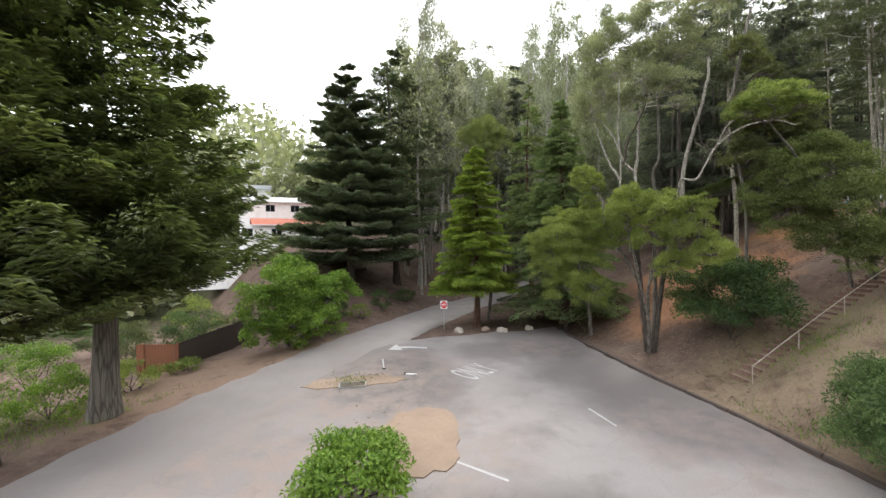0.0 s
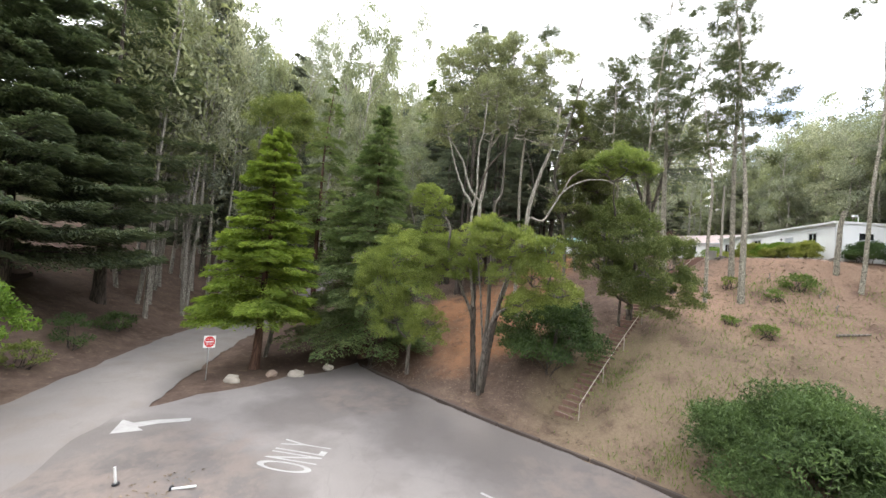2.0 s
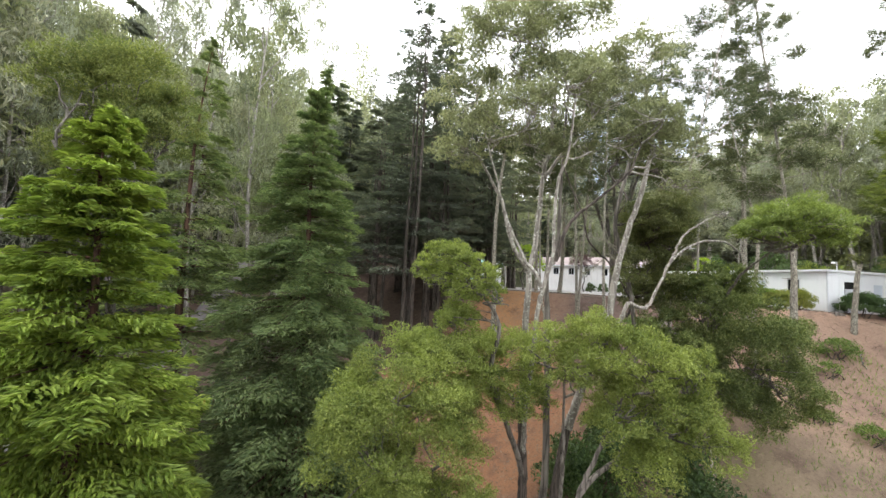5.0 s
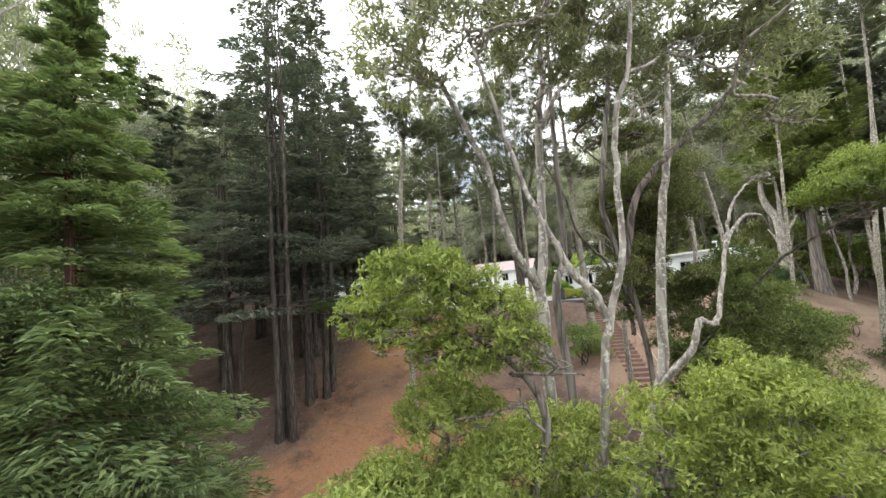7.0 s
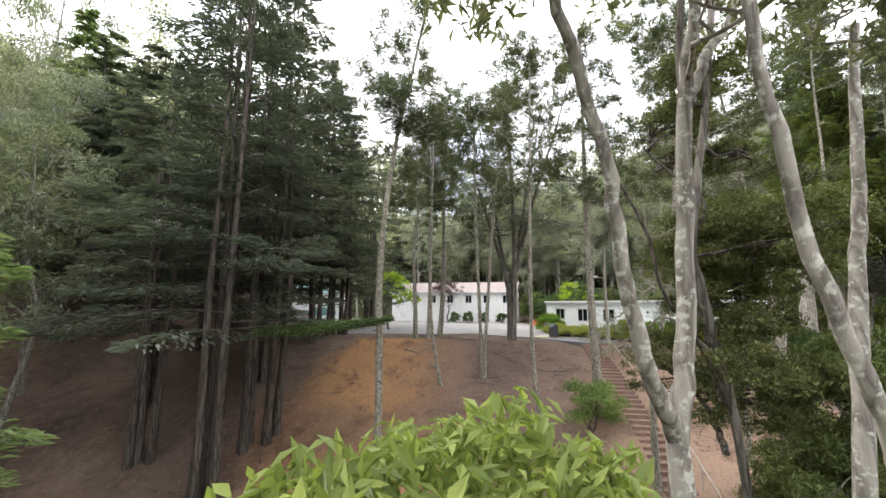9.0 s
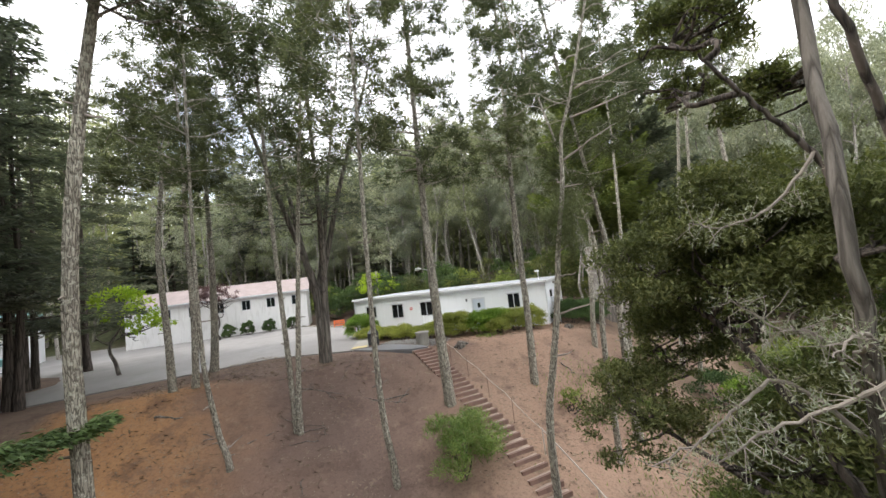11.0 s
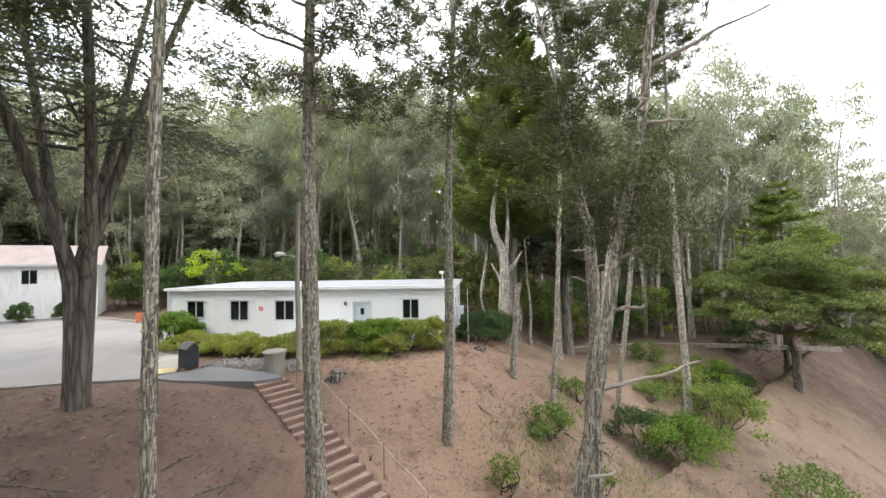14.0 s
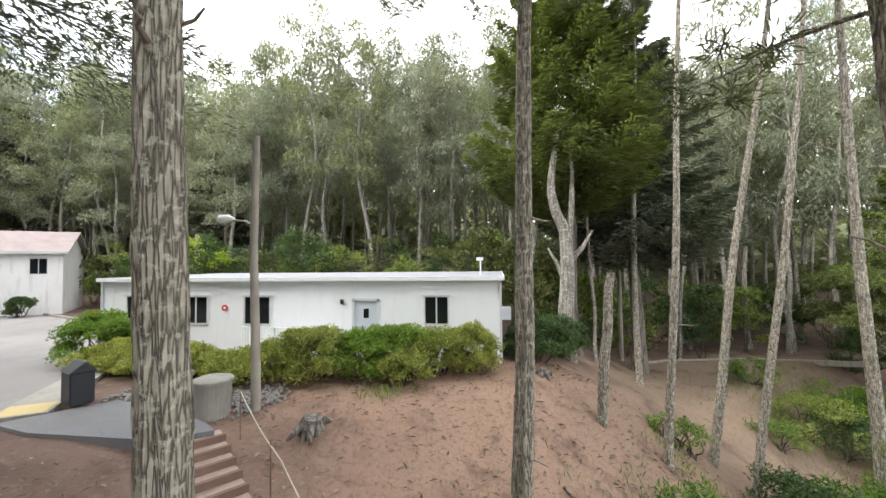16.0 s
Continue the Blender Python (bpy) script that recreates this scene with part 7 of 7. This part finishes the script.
def build_grass():
    g = Geo()
    rng = np.random.default_rng(42)
    for cx, cy, r, n in ((15, -18.5, 2.6, 1500), (18.5, -15.5, 3.0, 1500), (21, -17.5, 1.2, 500), (44, -44, 3.5, 1600), (31.4, -37.4, 1.2, 260), (8.5, -6.8, 2.4, 1000), (17, -12, 6, 2200), (22, -20, 2.5, 700), (12, -13, 4, 900), (13, -6.5, 3.0, 1100), (1.9, -3.9, 0.7, 160), (46, -47, 4, 1500), (24, -12, 4, 1500), (20, 7.5, 4, 2600), (25, 11, 4, 1800), (11, -1, 1.2, 300), (9.5, -4.2, 1.2, 400), (40, -41, 3, 900)):
        x, y = cx + rng.normal(size=n) * r * 0.5, cy + rng.normal(size=n) * r * 0.5
        off_lot = ((x - 10.6) * -0.81 + (y + 36.2) * 0.58 > 0.7) | (road_side(x, y)[1] > 0) & (road_side(x, y)[0] > 4.6) | (cx == 31.4)
        x, y = x[off_lot], y[off_lot]
        n = len(x)
        z = np.maximum(ground_z(x, y), LOT_Z + (0.05 if cx == 31.4 else -9))
        h = rng.uniform(0.08, 0.3, n)
        d = np.array([0, 0, 1.0]) + unit(rng, n) * 0.45
        g.leaves(np.stack([x, y, z + h * 0.45], -1), d, unit(rng, n) * np.array([1, 1, 0.1]), h, h * 0.12)
    return tagged(part("grass", g, "grass"), "tufts of thin green grass", "grass", kind="stuff")


build_grass()


# ---- below the road: fence and yard ----
def build_fence(pts, z, h, mat, label):
    f = empty("board_fence", pose(0, 0, 0), label, "fence")
    for (ax, ay), (bx, by) in zip(pts, pts[1:]):
        L = math.hypot(bx - ax, by - ay)
        ang = math.degrees(math.atan2(by - ay, bx - ax))
        n = int(L / 0.2)
        g = Geo()
        g.box(0, -0.012, -0.3, 0.185, 0.012, h)
        me = g.mesh("board", mat)
        for i in range(n):
            o = part("board", me, mat, f)
            o.matrix_basis = pose(ax + (bx - ax) * i / n, ay + (by - ay) * i / n, z, 0, 0, ang)
        for i in range(int(L / 2.4) + 1):
            g = Geo()
            g.box(-0.06, 0.02, -0.4, 0.06, 0.14, h + 0.08)
            o = part("post", g, mat, f)
            o.matrix_basis = pose(ax + (bx - ax) * min(1, i * 2.4 / L), ay + (by - ay) * min(1, i * 2.4 / L), z, 0, 0, ang)


build_fence([(37.6, -50.6), (31.2, -56.8)], gz(35, -53) + 0.2, 1.9, "fence_dark", "dark board fence of a yard below the road")
build_fence([(37.6, -50.6), (39.8, -52.6)], gz(38, -52) + 0.2, 1.9, "fence_red", "red-brown board fence of a yard below the road")
build_fence([(24.5, -58.5), (12.0, -66.0)], gz(18, -62) - 0.6, 1.8, "fence_dark", "dark board fence along the bank")


# ---- wires and far poles ----
def build_utility_pole(x, y, h):
    b = empty("utility_pole", pose(x, y, gz(x, y)), "weathered utility pole in the wood's edge", "utility pole")
    g = Geo()
    g.tube([(0, 0, -0.5), (0, 0, h)], [0.15, 0.11], 12)
    part("pole", g, "pole_wood", b)
    g = Geo()
    g.box(-0.9, -0.06, h - 0.7, 0.9, 0.06, h - 0.55)
    part("crossarm", g, "pole_wood", b)
    return b


build_utility_pole(-17.5, 12.2, 6.0)
build_utility_pole(13.2, 13.0, 8.5)
for k in range(4):
    a_, b_ = np.array((-17.5 + 0.25 * k, 12.2, gz(-17.5, 12.2) + 5.4 - 0.25 * k)), np.array((13.0 + 0.1 * k, 13.0, gz(13.2, 13.0) + 7.4 - 0.35 * k))
    t_ = np.linspace(0, 1, 24)[:, None]
    line_ = a_ + (b_ - a_) * t_ - np.array([0, 0, 1.1]) * (4 * t_ * (1 - t_))
    g = Geo()
    g.tube(line_, 0.016, 6)
    tagged(part("overhead_wire", g, "dark_metal"), "sagging overhead wire behind the building", "wire", "overhead wires")


# ---- the far side of the courtyard ----
def build_cone(x, y):
    b = empty("barrier", pose(x, y, 0.03, 0, 0, 20) @ Matrix.Diagonal((0.7, 0.7, 0.7, 1)), "orange plastic barrier at the end of the courtyard", "barrier")
    for z in (0.25, 0.6, 0.92):
        g = Geo()
        g.box(-0.9, -0.05, z, 0.9, 0.05, z + 0.2)
        soften(part("board", g, "orange", b), 0.02)
    for x_ in (-0.8, 0, 0.8):
        g = Geo()
        g.box(x_ - 0.05, -0.06, 0, x_ + 0.05, 0.06, 1.15)
        part("post", g, "orange", b)


build_cone(-19.6, 7.0)


def build_car(m, mat, label):
    c = empty("parked_car", m, label, "car")
    bm = bmesh.new()
    prof = [(-2.1, 0.35), (-2.15, 0.75), (-1.95, 0.95), (-1.2, 1.02), (-0.7, 1.42), (0.75, 1.45), (1.45, 1.0), (2.1, 0.92), (2.2, 0.6), (2.12, 0.35)]
    rows = []
    for y, k in ((-0.86, 0.97), (-0.8, 1.0), (0.8, 1.0), (0.86, 0.97)):
        rows.append([bm.verts.new((x, y * (0.86 if z > 1.1 else 1), 0.35 + (z - 0.35) * k)) for x, z in prof])
    for r0, r1 in zip(rows, rows[1:]):
        for i in range(len(prof)):
            j = (i + 1) % len(prof)
            bm.faces.new((r0[i], r0[j], r1[j], r1[i]))
    bm.faces.new(rows[0][::-1])
    bm.faces.new(rows[-1])
    bmesh.ops.recalc_face_normals(bm, faces=bm.faces[:])
    me = bpy.data.meshes.new("body")
    bm.to_mesh(me)
    bm.free()
    me.materials.append(MAT[mat])
    o = new("body", me)
    o.parent = c
    soften(o, 0.05, 2)
    for y in (-0.78, 0.78):
        g = Geo()
        s = 1 if y > 0 else -1
        g.add([(-1.05, y * 0.93, 1.04), (1.25, y * 0.93, 1.04), (0.7, y * 0.89, 1.38), (-0.65, y * 0.89, 1.38)], [(0, 1, 2, 3)[::-s]])
        part("side_window", g, "glass", c)
    for x in (-1.35, 1.35):
        for y in (-0.8, 0.8):
            g = Geo()
            g.tube([(x, y - 0.1, 0.32), (x, y + 0.1, 0.32)], 0.32, 18)
            w = part("wheel", g, "tyre", c)
            g = Geo()
            g.tube([(x, y - 0.105, 0.32), (x, y + 0.105, 0.32)], 0.18, 14)
            part("rim", g, "metal", w)


build_car(pose(-30, -21, 0.04, 0, 0, 80), "car", "silver car parked at the far side of the courtyard")
build_car(pose(-38, -16, 0.9, 0, 0, 70), "teal", "pale teal car parked beyond the courtyard")


# ---- lichen-hung branches beside the oak ----
def build_lichen_branch(pts, r, seed, tufts):
    rng = np.random.default_rng(seed)
    b = empty("lichen_branch", pose(*pts[0]), "dead crooked branch hung with pale grey lichen", "branch", "lichen branches")
    line = through_points(np.asarray(pts) - np.asarray(pts[0]), 22) + rng.normal(size=(22, 3)) * 0.012
    g = Geo()
    g.tube(line, np.linspace(r, r * 0.3, 22) * 0.7, 8, 0.2, rng)
    part("wood", g, "dead", b)
    tw, lg = Geo(), Geo()
    for _ in range(tufts):
        s = line[rng.integers(4, 22)]
        e = s + unit(rng, 1)[0] * rng.uniform(0.15, 0.45)
        tw.tube([s, (s + e) / 2 + rng.normal(size=3) * 0.04, e], [0.007, 0.005, 0.003], 5)
        for q in (e, (s + e) / 2):
            n = 9
            lg.leaves(q + rng.normal(size=(n, 3)) * np.array([0.05, 0.05, 0.06]), unit(rng, n) + np.array([0, 0, -0.5]), unit(rng, n), rng.uniform(0.04, 0.1, n), rng.uniform(0.008, 0.02, n))
    tagged(part("twig", tw, "dead", b), kind="stuff")
    tagged(part("lichen", lg, "lichen", b, "shaggy pale lichen"), kind="stuff")


for k_, (pts_, r_, n_) in enumerate((
        ([(12.95, -22.2, 2.6), (12.75, -23.2, 3.0), (12.45, -23.7, 3.15), (12.2, -23.9, 3.0)], 0.04, 14),
        ([(12.95, -22.2, 1.6), (12.2, -22.5, 2.4), (11.7, -22.6, 2.15), (11.2, -22.8, 1.8), (10.6, -23.0, 1.5)], 0.045, 34),
        ([(12.95, -22.2, 5.1), (12.6, -22.3, 4.7), (12.25, -22.35, 4.42), (11.8, -22.35, 4.33), (11.5, -22.35, 4.45)], 0.035, 22),
        ([(12.95, -22.3, 2.2), (12.5, -22.8, 2.95), (12.1, -22.9, 3.1), (11.7, -22.9, 3.45)], 0.035, 40),
        ([(12.9, -24.4, 3.0), (12.5, -24.2, 2.9), (12.1, -24.0, 2.6), (11.6, -23.9, 2.3), (11.2, -23.9, 2.0)], 0.04, 36))):
    build_lichen_branch(pts_, r_, 800 + k_, n_)
